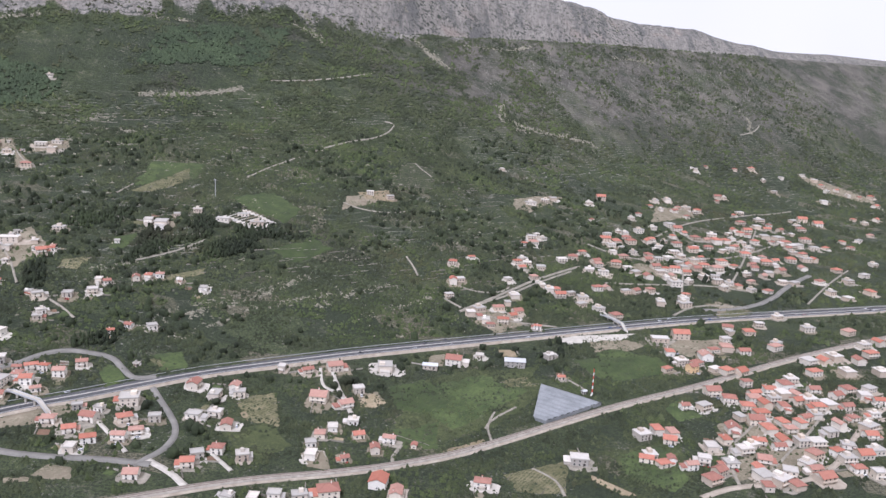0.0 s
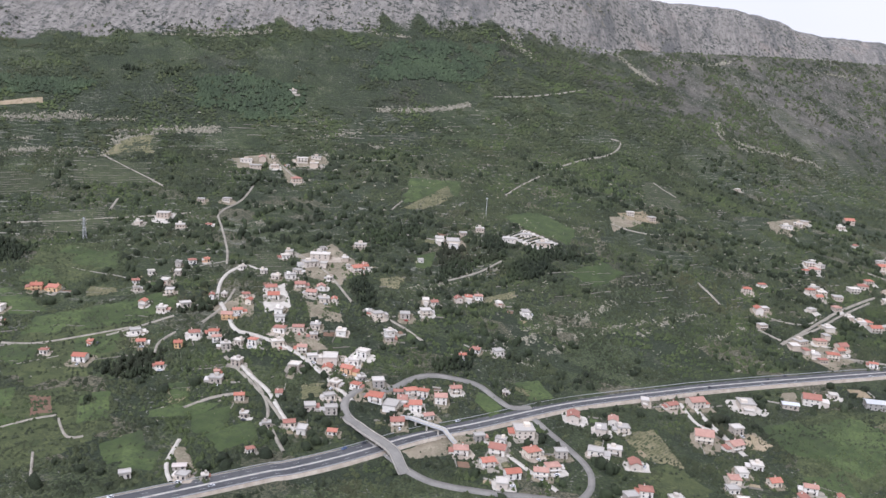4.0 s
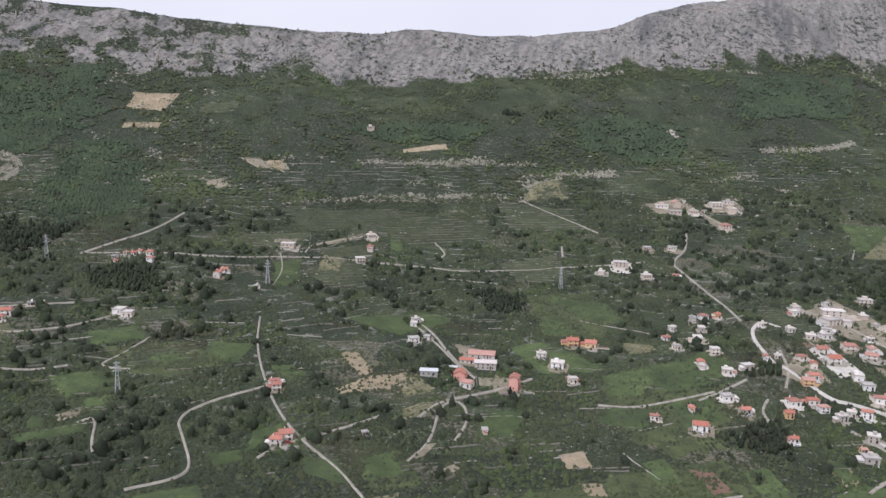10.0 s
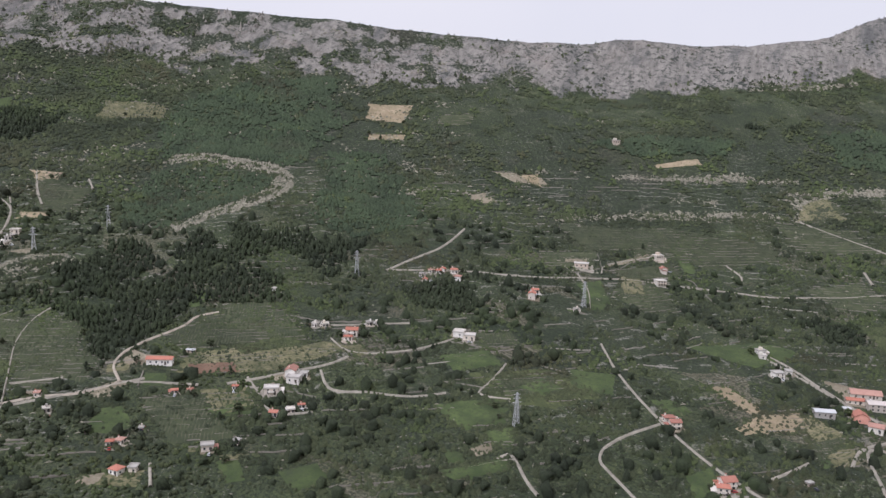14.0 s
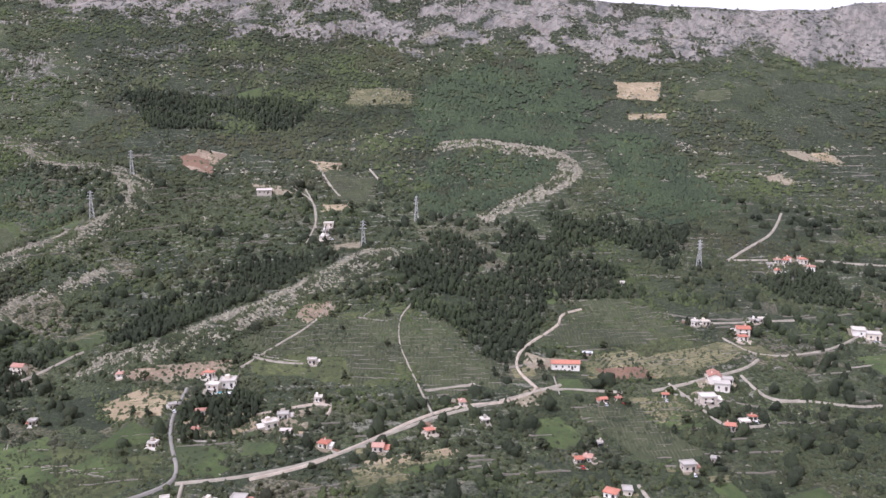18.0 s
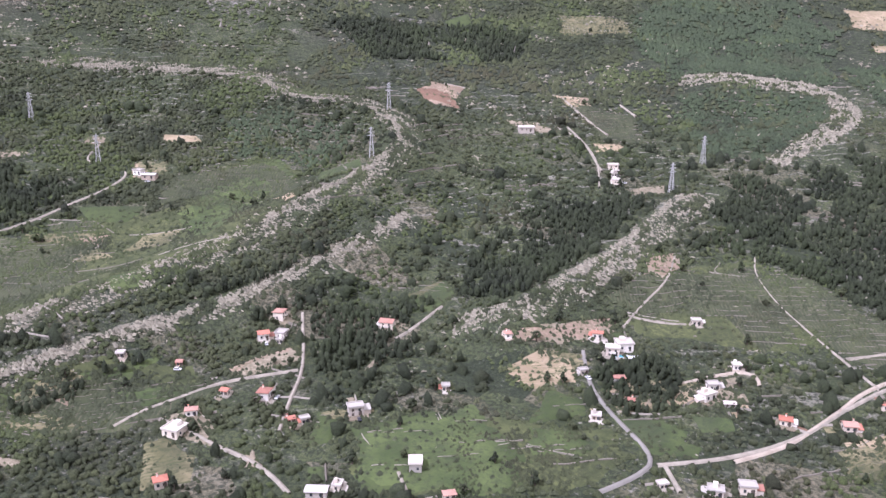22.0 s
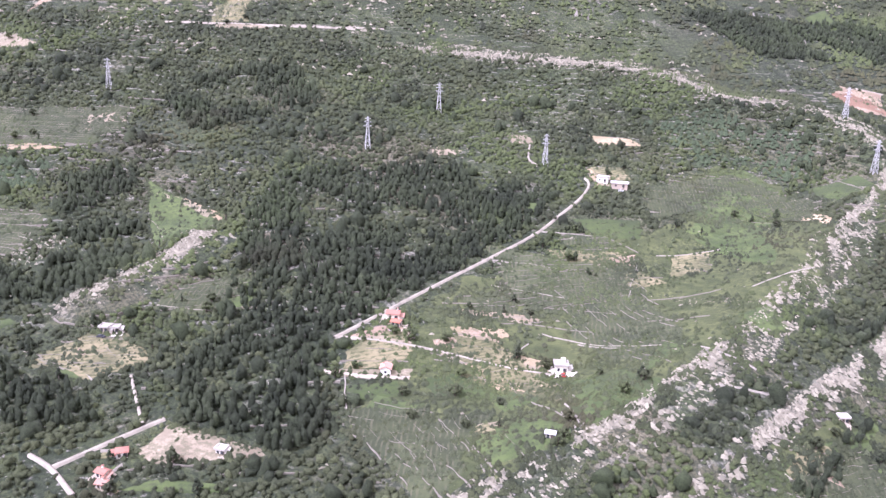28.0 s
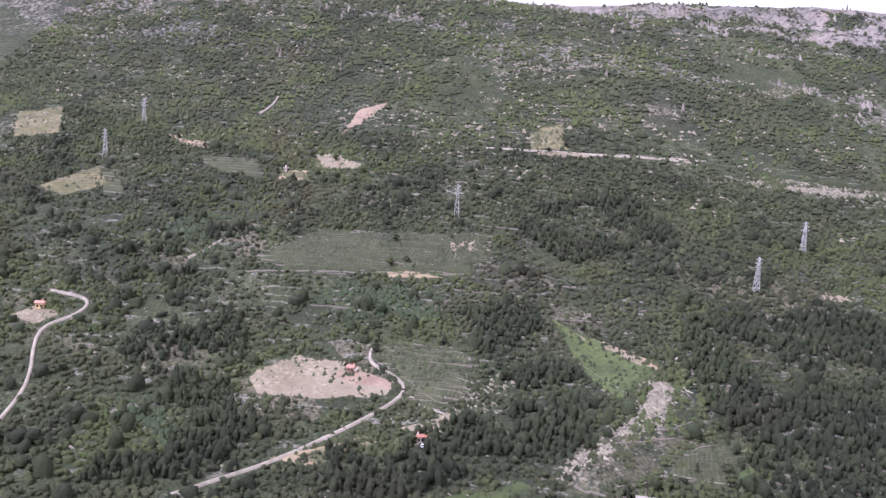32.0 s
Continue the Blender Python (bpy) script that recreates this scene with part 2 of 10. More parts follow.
def cropped(name, a, b, rows, turn, third, strength=1.0, weeds=1.0):
    """A worked field: rows of plants over soil."""
    n = Nodes(name, 0.95)
    m = n.tree.nodes.new("ShaderNodeMapping")
    m.inputs["Rotation"].default_value = (0, 0, radians(turn))
    n.link(n.place(), m.inputs["Vector"])
    w = n.add("ShaderNodeTexWave", Scale=rows, Distortion=5.0, Detail=3.0)
    w.inputs["Detail Scale"].default_value = 0.6
    n.link(m.outputs["Vector"], w.inputs["Vector"])
    c = n.mix(n.span(n.noise(0.09, 5, 0.6), 0.36, 0.64), a, b)
    c = n.mix(n.span(n.object_random(), 0.0, 1.0, 0.0, 0.5), c, tuple(0.6 * v for v in a))
    c = n.mix(n.span(n.noise(0.05, 4, 0.65), 0.52, 0.64, 0.0, 0.55 * weeds), c, (0.04, 0.05, 0.026))
    c = n.mix(n.span(n.noise(0.6, 4, 0.7), 0.5, 0.64, 0.0, 0.6 * weeds), c, (0.035, 0.045, 0.024))
    c = n.mix(n.math("MULTIPLY", n.span(w.outputs["Fac"], 0.55, 0.85), n.span(n.noise(0.3, 4), 0.4, 0.6, 0.0, strength)), c, third)
    return n.done(c, n.noise(1.1, 5, 0.7), 0.7, 0.4)


MAT = {
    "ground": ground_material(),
    "asphalt": plain("worn_asphalt", (0.16, 0.152, 0.131), (0.25, 0.236, 0.204), 0.15),
    "highway": plain("dark_asphalt", (0.06, 0.06, 0.061), (0.1, 0.099, 0.097), 0.08),
    "concrete": plain("pale_concrete", (0.36, 0.33, 0.275), (0.55, 0.51, 0.43), 0.3),
    "gravel": plain("white_limestone_gravel", (0.19, 0.171, 0.133), (0.35, 0.317, 0.25), 0.3),
    "dirt": plain("packed_dirt", (0.27, 0.227, 0.172), (0.44, 0.383, 0.3), 0.25),
    "paint": plain("worn_road_paint", (0.22, 0.22, 0.21), (0.42, 0.42, 0.4), 0.6),
    "steel": plain("galvanised_steel", (0.42, 0.42, 0.41), (0.55, 0.55, 0.54), 2.0, 0.6, 0.1, 0.15),
    "railbed": plain("rail_ballast", (0.22, 0.198, 0.162), (0.38, 0.345, 0.283), 0.4),
    "rust": plain("rusty_rail", (0.12, 0.08, 0.06), (0.2, 0.14, 0.1), 2.0, 0.6),
    "red": plain("red_paint", (0.4, 0.05, 0.03), (0.5, 0.08, 0.05), 1.0, 0.5),
    "white": plain("white_paint", (0.7, 0.7, 0.68), (0.82, 0.82, 0.8), 1.0, 0.5),
    "blue": plain("blue_steel", (0.1, 0.2, 0.42), (0.16, 0.28, 0.5), 1.0, 0.5),
    "tile": varied("clay_roof_tiles", [(0.37, 0.145, 0.095), (0.44, 0.185, 0.125), (0.31, 0.15, 0.11), (0.42, 0.25, 0.19)], 0.5, 0.8, 0.4, 0.3),
    "render": varied("lime_render", [(0.7, 0.65, 0.56), (0.78, 0.74, 0.66), (0.6, 0.53, 0.44), (0.7, 0.62, 0.5)], 0.6, 0.85, 0.3, 0.3),
    "bare": varied("bare_block", [(0.36, 0.338, 0.296), (0.48, 0.434, 0.365), (0.42, 0.347, 0.27)]),
    "ochre": varied("ochre_render", [(0.66, 0.42, 0.2), (0.7, 0.5, 0.28), (0.62, 0.36, 0.22)]),
    "pink": varied("salmon_render", [(0.68, 0.34, 0.25), (0.66, 0.38, 0.3)]),
    "flat": varied("flat_roof_screed", [(0.56, 0.52, 0.46), (0.4, 0.375, 0.33), (0.62, 0.57, 0.49)]),
    "sheet": varied("roof_sheet", [(0.62, 0.62, 0.6), (0.5, 0.5, 0.48), (0.55, 0.48, 0.42)], 0.3, 0.5),
    "glass": plain("window_glass", (0.03, 0.035, 0.04), (0.06, 0.065, 0.07), 0.5, 0.12, 0.0),
    "film": plain("greenhouse_film", (0.17, 0.178, 0.175), (0.27, 0.278, 0.275), 0.12, 0.65, 0.2),
    "stone": varied("dry_limestone", [(0.17, 0.155, 0.122), (0.29, 0.265, 0.215)], 0.9, 0.9, 0.8, 0.4),
    "meadow": cropped("meadow_grass", (0.052, 0.074, 0.026), (0.094, 0.124, 0.042), 0.12, 20, (0.06, 0.07, 0.034), 0.4),
    "pasture": bare("rough_pasture", (0.044, 0.055, 0.023), (0.1, 0.115, 0.044), (0.032, 0.038, 0.02)),
    "dry": cropped("dry_grass", (0.13, 0.125, 0.06), (0.24, 0.21, 0.12), 0.2, 35, (0.07, 0.08, 0.035)),
    "tan": cropped("tilled_tan_soil", (0.27, 0.21, 0.13), (0.4, 0.32, 0.21), 0.35, 60, (0.2, 0.18, 0.09), 1.0, 0.35),
    "earth": cropped("tilled_red_earth", (0.15, 0.09, 0.06), (0.22, 0.14, 0.09), 0.4, 15, (0.18, 0.12, 0.08), 1.0, 0.35),
    "earth2": bare("bare_reddish_earth", (0.19, 0.14, 0.1), (0.33, 0.25, 0.18), (0.1, 0.1, 0.05)),
    "sand": bare("bare_pale_earth", (0.175, 0.147, 0.1), (0.3, 0.258, 0.182), (0.1, 0.098, 0.056)),
    "terrace": cropped("terraced_grass", (0.042, 0.051, 0.026), (0.078, 0.09, 0.042), 0.22, -30, (0.12, 0.112, 0.073), 0.5),
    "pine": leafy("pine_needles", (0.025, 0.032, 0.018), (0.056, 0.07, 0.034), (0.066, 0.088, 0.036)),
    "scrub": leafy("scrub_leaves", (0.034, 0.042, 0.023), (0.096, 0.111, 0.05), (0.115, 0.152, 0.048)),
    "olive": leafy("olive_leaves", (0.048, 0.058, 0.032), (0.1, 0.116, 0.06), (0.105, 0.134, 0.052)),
    "trunk": plain("bark", (0.06, 0.045, 0.035), (0.12, 0.1, 0.08), 1.0),
}


def boulder_material(name, dark, light):
    n = Nodes(name, 0.95)
    c = n.mix(n.island_random(), dark, light)
    c = n.mix(n.span(n.noise(0.7, 5, 0.7), 0.5, 0.7, 0.0, 0.6), c, (0.12, 0.115, 0.1))
    return n.done(c, n.noise(1.2, 5, 0.7), 0.9, 0.5)


MAT["boulder"] = boulder_material("grey_limestone", (0.15, 0.138, 0.118), (0.29, 0.264, 0.22))
MAT["ribstone"] = boulder_material("pale_limestone", (0.145, 0.135, 0.098), (0.31, 0.288, 0.21))
MAT["far_tile"] = varied("far_roof_tiles", [(0.37, 0.145, 0.095), (0.44, 0.185, 0.125), (0.31, 0.15, 0.11), (0.42, 0.25, 0.19)], 0.5, 0.8, 0.4, 0.3, True)
MAT["far_flat"] = varied("far_flat_roofs", [(0.56, 0.52, 0.46), (0.4, 0.375, 0.33), (0.62, 0.57, 0.49)], 0.6, 0.85, 0.3, 0.25, True)
MAT["far_render"] = varied("far_render", [(0.58, 0.52, 0.43), (0.68, 0.62, 0.53), (0.5, 0.42, 0.33), (0.58, 0.48, 0.37)], 0.6, 0.85, 0.3, 0.25, True)
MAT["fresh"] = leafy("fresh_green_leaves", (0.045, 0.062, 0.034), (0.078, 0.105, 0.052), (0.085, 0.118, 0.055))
MAT["pool"] = plain("pool_water", (0.12, 0.42, 0.5), (0.18, 0.5, 0.58), 0.4, 0.08, 0.05)


# ---- the lie of the land ----
# u runs along the mountain's foot, v runs uphill, both in metres
COS, SIN = math.cos(radians(30)), math.sin(radians(30))
U_KNOTS = [-1600, -1350, -1200, -1070, -950, -830, -700, -550, -380, -200, 0, 220, 480, 900]
V_KNOTS = [180, 320, 420, 520, 600, 680, 760, 850, 940, 1040]
SECTIONS = []


def section(*heights):
    """One cross-section of the hillside, from the plain to the foot of the rock wall."""
    SECTIONS.append(heights)


section(37, 41, 52, 71, 92, 113, 138, 178, 231, 301)
section(35, 38, 47, 64, 82, 104, 130, 169, 224, 285)
section(33, 36, 44, 61, 74, 98, 127, 167, 220, 272)
section(31, 34, 41, 57, 69, 91, 119, 165, 212, 258)
section(29, 32, 38, 51, 66, 83, 106, 140, 193, 244)
section(27, 30, 35, 46, 58, 76, 102, 136, 177, 229)
section(24, 27, 31, 43, 55, 73, 97, 128, 161, 217)
section(21, 24, 27, 38, 53, 69, 91, 120, 154, 211)
section(19, 22, 23, 35, 49, 65, 89, 116, 157, 203)
section(16, 19, 22, 33, 44, 54, 77, 117, 163, 195)
section(9, 12, 21, 41, 53, 64, 86, 117, 168, 214)
section(1, 4, 13, 36, 60, 74, 94, 129, 175, 230)
section(5, 8, 16, 30, 46, 63, 84, 131, 173, 225)
section(5, 8, 8, 12, 17, 30, 57, 114, 170, 232)
CREST_U = [-1700, -1350, -1250, -900, -500, -350, -200, -137, -60, 85, 160, 240, 350, 540, 610, 680, 780, 880, 1000, 1090, 1330, 1500, 1700, 2300]
CREST_Z = [345, 312, 286, 287, 271, 260, 255, 264, 258, 273, 297, 320, 334, 352, 346, 328, 323, 323, 315, 295, 282, 260, 260, 252]


def spline(knots, x):
    """Weights of the knots in a cubic spline at x, flat outside them."""
    k, x = np.asarray(knots, float), np.asarray(x, float)
    n = len(k)
    xc = np.clip(x, k[0], k[-1])
    i = np.clip(np.searchsorted(k, xc, side="right") - 1, 0, n - 2)
    h = k[i + 1] - k[i]
    s = (xc - k[i]) / h
    w, r = np.zeros((len(x), n)), np.arange(len(x))
    w[r, i] += 2 * s**3 - 3 * s**2 + 1
    w[r, i + 1] += 3 * s**2 - 2 * s**3
    for j, c in ((i, s**3 - 2 * s**2 + s), (i + 1, s**3 - s**2)):
        a, b = np.maximum(j - 1, 0), np.minimum(j + 1, n - 1)
        g = c * h / (k[b] - k[a])
        np.add.at(w, (r, b), g)
        np.add.at(w, (r, a), -g)
    return w


def smooth(s):
    s = np.clip(s, 0, 1)
    return s * s * (3 - 2 * s)


def grain(x, y, seed=0):
    """Value noise from 0 to 1, one cell a unit."""
    xi, yi = np.floor(x), np.floor(y)
    fx, fy = smooth(x - xi), smooth(y - yi)

    def cell(a, b):
        q = np.sin(a * 127.1 + b * 311.7 + seed * 74.7) * 43758.5453
        return q - np.floor(q)

    return (cell(xi, yi) * (1 - fx) + cell(xi + 1, yi) * fx) * (1 - fy) + (cell(xi, yi + 1) * (1 - fx) + cell(xi + 1, yi + 1) * fx) * fy


def layers(x, y, seed=0, n=4):
    total, size = 0, 0
    for i in range(n):
        total = total + grain(x * 2**i, y * 2**i, seed + i) / 2**i
        size += 1 / 2**i
    return total / size


def near_line(x, y, line):
    """Distance from each place to a line of places, and the part of the line's length at its nearest point."""
    best, part = np.full(len(x), 1e9), np.zeros(len(x))
    p = np.array(line, float)
    seg = np.linalg.norm(p[1:] - p[:-1], axis=1)
    run = np.concatenate([[0], np.cumsum(seg)])
    for i in range(len(seg)):
        d = p[i + 1] - p[i]
        s = np.clip(((x - p[i, 0]) * d[0] + (y - p[i, 1]) * d[1]) / (seg[i] ** 2 + 1e-9), 0, 1)
        e = np.hypot(x - p[i, 0] - s * d[0], y - p[i, 1] - s * d[1])
        m = e < best
        best[m], part[m] = e[m], ((run[i] + s * seg[i]) / run[-1])[m]
    return best, part


# rocky ribs that stand out of the hillside: height, width, line
RIBS = [
    (13, 24, [(-1077, -28), (-1067, -1), (-1057, 23), (-1048, 57), (-1041, 119), (-1039, 173), (-1031, 222), (-1032, 263), (-1053, 285), (-1081, 287), (-1116, 269), (-1141, 279), (-1183, 271), (-1236, 250), (-1276, 223)]),
    (5, 16, [(-1040, 0), (-1031, 19), (-1027, 42), (-1020, 78), (-1010, 118), (-1004, 161), (-1000, 219)]),
    (9, 20, [(-937, 160), (-918, 169), (-912, 198), (-905, 220), (-899, 266), (-891, 319)]),
    (10, 35, [(-946, 469), (-894, 480), (-862, 495), (-831, 464), (-845, 401), (-863, 376)]),
    (6, 16, [(-1224, -33), (-1217, -24), (-1216, 0), (-1226, 34)]),
]


def land_heights(x, y):
    """The shape of the ground at arrays of places."""
    x, y = np.atleast_1d(np.asarray(x, float)), np.atleast_1d(np.asarray(y, float))
    u, v = COS * x + SIN * y, -SIN * x + COS * y
    table = np.array(SECTIONS, float)
    z = np.einsum("pi,ij,pj->p", spline(U_KNOTS, u), table, spline(V_KNOTS, v))
    foot = spline(U_KNOTS, u) @ table[:, -1]
    crest = (spline(CREST_U, u) * np.array(CREST_Z)).sum(1)
    start = 1040 + 90 * smooth((u - 420) / 400)
    wide = 90 + 75 * smooth((u - 60) / 250) - 45 * smooth((u - 420) / 400)
    s = (v - start) / wide
    steep = smooth((u - 60) / 250)
    climb = np.clip(s, 0, 1)
    climb = climb + (np.sin(climb * math.pi / 2) - climb) * steep
    rough = (layers(u / 55, v / 90, 3) - 0.5) * 26 + (1 - 2 * np.abs(layers(u / 26, v / 110, 9) - 0.5)) * 9 - 8
    wall = foot + (crest - foot) * climb + rough * smooth(s * 2.5) * smooth((1.15 - s) * 2.2)
    wall = wall - np.maximum(v - start - wide, 0) * 0.16
    z = np.where(v > 1040, wall, z)
    z = z - np.clip(180 - v, 0, 900) * 0.012
    z = z + (layers(x / 70, y / 70, 21, 3) - 0.5) * 5 * smooth((v - 520) / 150) * smooth((1060 - v) / 60)
    for tall, broad, line in RIBS:
        d, part = near_line(x, y, line)
        z = z + tall * np.exp(-((d / broad) ** 2)) * np.minimum(1, 6 * np.minimum(part, 1 - part) + 0.25)
    return z


# the fine part of the ground as a raster, 5 m a cell along u and v, from which things take their footing
RU, RV, RS, RN, RM = -1500.0, 150.0, 5.0, 541, 237
RASTER = np.empty((RN, RM))
for row in range(RN):
    line_v = RV + np.arange(RM) * RS
    RASTER[row] = land_heights(COS * (RU + row * RS) - SIN * line_v, SIN * (RU + row * RS) + COS * line_v)


def heights(x, y):
    """Ground heights at arrays of places."""
    x, y = np.atleast_1d(np.asarray(x, float)), np.atleast_1d(np.asarray(y, float))
    a, b = (COS * x + SIN * y - RU) / RS, (-SIN * x + COS * y - RV) / RS
    out = (a < 0) | (b < 0) | (a > RN - 1) | (b > RM - 1)
    a, b = np.clip(a, 0, RN - 1.001), np.clip(b, 0, RM - 1.001)
    i, j = a.astype(int), b.astype(int)
    a, b = a - i, b - j
    z = (RASTER[i, j] * (1 - a) + RASTER[i + 1, j] * a) * (1 - b) + (RASTER[i, j + 1] * (1 - a) + RASTER[i + 1, j + 1] * a) * b
    if out.any():
        z[out] = land_heights(x[out], y[out])
    return z


def ground_z(x, y):
    return float(heights([x], [y])[0])


# ---- mesh helpers ----
def mesh_of(name, verts, faces, material, flat=True):
    me = bpy.data.meshes.new(name)
    me.from_pydata([tuple(map(float, v)) for v in verts], [], faces)
    me.materials.append(MAT[material])
    me.polygons.foreach_set("use_smooth", [not flat] * len(me.polygons))
    me.update()
    return me


def part(name, me, parent, at=None, label=""):
    ob = new(name, me)
    if parent:
        ob.parent = parent
    if at is not None:
        ob.matrix_basis = at
    if label:
        ob["label"] = label
    return ob


def box_data(x0, x1, y0, y1, z0, z1):
    v = [(x, y, z) for z in (z0, z1) for y in (y0, y1) for x in (x0, x1)]
    return v, [(0, 2, 3, 1), (4, 5, 7, 6), (0, 1, 5, 4), (2, 6, 7, 3), (0, 4, 6, 2), (1, 3, 7, 5)]


def beam_data(a, b, thick):
    """A square bar from a to b."""
    a, b = Vector(a), Vector(b)
    d = (b - a).normalized()
    s = d.cross(Vector((0, 0, 1)))
    s = s.normalized() if s.length > 0.01 else Vector((1, 0, 0))
    t = d.cross(s)
    v = [p + s * i * thick / 2 + t * j * thick / 2 for p in (a, b) for i, j in ((-1, -1), (1, -1), (1, 1), (-1, 1))]
    return v, [(0, 1, 2, 3), (7, 6, 5, 4), (0, 4, 5, 1), (1, 5, 6, 2), (2, 6, 7, 3), (3, 7, 4, 0)]


def joined(*pieces):
    verts, faces = [], []
    for v, f in pieces:
        k = len(verts)
        verts += list(v)
        faces += [tuple(i + k for i in face) for face in f]
    return verts, faces


def rounded_line(line, step=4.0, passes=2):
    """Corners cut off, and a point every few metres."""
    p = np.array(line, float)
    for _ in range(passes):
        if len(p) < 3:
            break
        q = np.empty((2 * len(p) - 2, 2))
        q[0::2], q[1::2] = 0.75 * p[:-1] + 0.25 * p[1:], 0.25 * p[:-1] + 0.75 * p[1:]
        p = np.vstack([p[:1], q[1:-1], p[-1:]])
    run = np.concatenate([[0], np.cumsum(np.linalg.norm(p[1:] - p[:-1], axis=1))])
    n = max(2, int(run[-1] / step) + 1)
    s = np.linspace(0, run[-1], n)
    return np.stack([np.interp(s, run, p[:, 0]), np.interp(s, run, p[:, 1])], 1)


def sideways(p):
    d = np.gradient(p, axis=0)
    d /= np.linalg.norm(d, axis=1)[:, None] + 1e-9
    return np.stack([d[:, 1], -d[:, 0]], 1)


# where nothing wild may grow: a raster of the plan, 2 m a cell
FREE_X, FREE_Y, CELL = -1800, -300, 2.0
TAKEN = np.zeros((1500, 950), np.uint8)  # 1: road or house, 2: field, 3: forest


def cells(x, y):
    i = np.clip(((np.asarray(x) - FREE_X) / CELL).astype(int), 0, TAKEN.shape[0] - 1)
    j = np.clip(((np.asarray(y) - FREE_Y) / CELL).astype(int), 0, TAKEN.shape[1] - 1)
    return i, j


def take(x, y, reach, value=1):
    n = int(math.ceil(reach / CELL))
    g = np.arange(-n, n + 1) * CELL
    dx, dy = np.meshgrid(g, g)
    m = np.hypot(dx, dy) <= reach
    for a, b in zip(np.atleast_1d(x), np.atleast_1d(y)):
        TAKEN[cells(a + dx[m], b + dy[m])] = value


def inside(x, y, ring):
    r = np.array(ring, float)
    odd = np.zeros(np.shape(x), bool)
    for (ax, ay), (bx, by) in zip(r, np.roll(r, -1, axis=0)):
        if ay != by:
            odd ^= ((ay > y) != (by > y)) & (x < (bx - ax) * (y - ay) / (by - ay) + ax)
    return odd


def take_ring(ring, value):
    r = np.array(ring, float)
    gx, gy = np.meshgrid(np.arange(r[:, 0].min(), r[:, 0].max(), CELL), np.arange(r[:, 1].min(), r[:, 1].max(), CELL))
    m = inside(gx, gy, ring)
    i, j = cells(gx[m], gy[m])
    keep = TAKEN[i, j] != 1
    TAKEN[i[keep], j[keep]] = value


# ---- ground ----
def spread(fine_from, fine_to, step, out_from, out_to):
    mid = list(np.arange(fine_from, fine_to + 0.1, step))
    low, high, s = [], [], step
    a = fine_from
    while a > out_from:
        s *= 1.25
        a -= s
        low.append(a)
    s, b = step, fine_to
    while b < out_to:
        s *= 1.25
        b += s
        high.append(b)
    return np.array(low[::-1] + mid + high)


def rock_cover(x, y):
    """How far bare rock shows, from 0 to 1."""
    u, v = COS * x + SIN * y, -SIN * x + COS * y
    edge = 1022 + (layers(u / 120, v / 120, 40) - 0.5) * 70 + 75 * smooth((u - 500) / 400)
    bare = smooth((v - edge - (layers(u / 22, v / 40, 43, 3) - 0.5) * 60) / 45) * (0.95 - 0.62 * smooth((-100 - u) / 300) * smooth((layers(u / 16, v / 12, 57, 3) - 0.4) / 0.2))
    patch = smooth((layers(u / 60, v / 22, 55) - 0.5) / 0.1) * smooth((v - 830) / 120) * 0.47
    bare = np.maximum(bare, patch * smooth((-500 - u) / 200) + smooth((u - 380) / 250) * smooth((v - 740) / 140) * 0.36)
    for tall, broad, line in RIBS:
        d, _ = near_line(x, y, line)
        bare = np.maximum(bare, 0.34 * np.exp(-((d / 7) ** 2)))
    return bare


def build_ground():
    us, vs = spread(RU, RU + (RN - 1) * RS, RS, -4600, 4600), spread(RV, RV + (RM - 1) * RS, RS, -1800, 3600)
    uu, vv = np.meshgrid(us, vs, indexing="ij")
    x, y = (COS * uu - SIN * vv).ravel(), (SIN * uu + COS * vv).ravel()
    z = np.concatenate([land_heights(x[i : i + 20000], y[i : i + 20000]) for i in range(0, len(x), 20000)])
    n, m = len(us), len(vs)
    i, j = np.meshgrid(np.arange(n - 1), np.arange(m - 1), indexing="ij")
    a = (i * m + j).ravel()
    quads = np.stack([a, a + m, a + m + 1, a + 1], 1)
    me = bpy.data.meshes.new("ground")
    me.vertices.add(len(x))
    me.vertices.foreach_set("co", np.stack([x, y, z], 1).astype(np.float32).ravel())
    me.loops.add(quads.size)
    me.loops.foreach_set("vertex_index", quads.ravel().astype(np.int32))
    me.polygons.add(len(quads))
    me.polygons.foreach_set("loop_start", np.arange(0, quads.size, 4, dtype=np.int32))
    me.polygons.foreach_set("use_smooth", np.ones(len(quads), bool))
    me.update(calc_edges=True)
    me.attributes.new("rock", "FLOAT", "POINT").data.foreach_set("value", rock_cover(x, y).astype(np.float32))
    vvv = vv.ravel()
    terrace = smooth((vvv - 480) / 120) * smooth((930 - vvv) / 100)
    farm = smooth((820 - vvv) / 120)
    me.attributes.new("terrace", "FLOAT", "POINT").data.foreach_set("value", terrace.astype(np.float32))
    scree = smooth((uu.ravel() - 330) / 300) * smooth((vvv - 740) / 160)
    me.attributes.new("scree", "FLOAT", "POINT").data.foreach_set("value", scree.astype(np.float32))
    me.attributes.new("farm", "FLOAT", "POINT").data.foreach_set("value", farm.astype(np.float32))
    me.materials.append(MAT["ground"])
    tagged(new("ground", me), "green scrub hillside rising to a grey limestone wall", "ground", kind="structure")


build_ground()


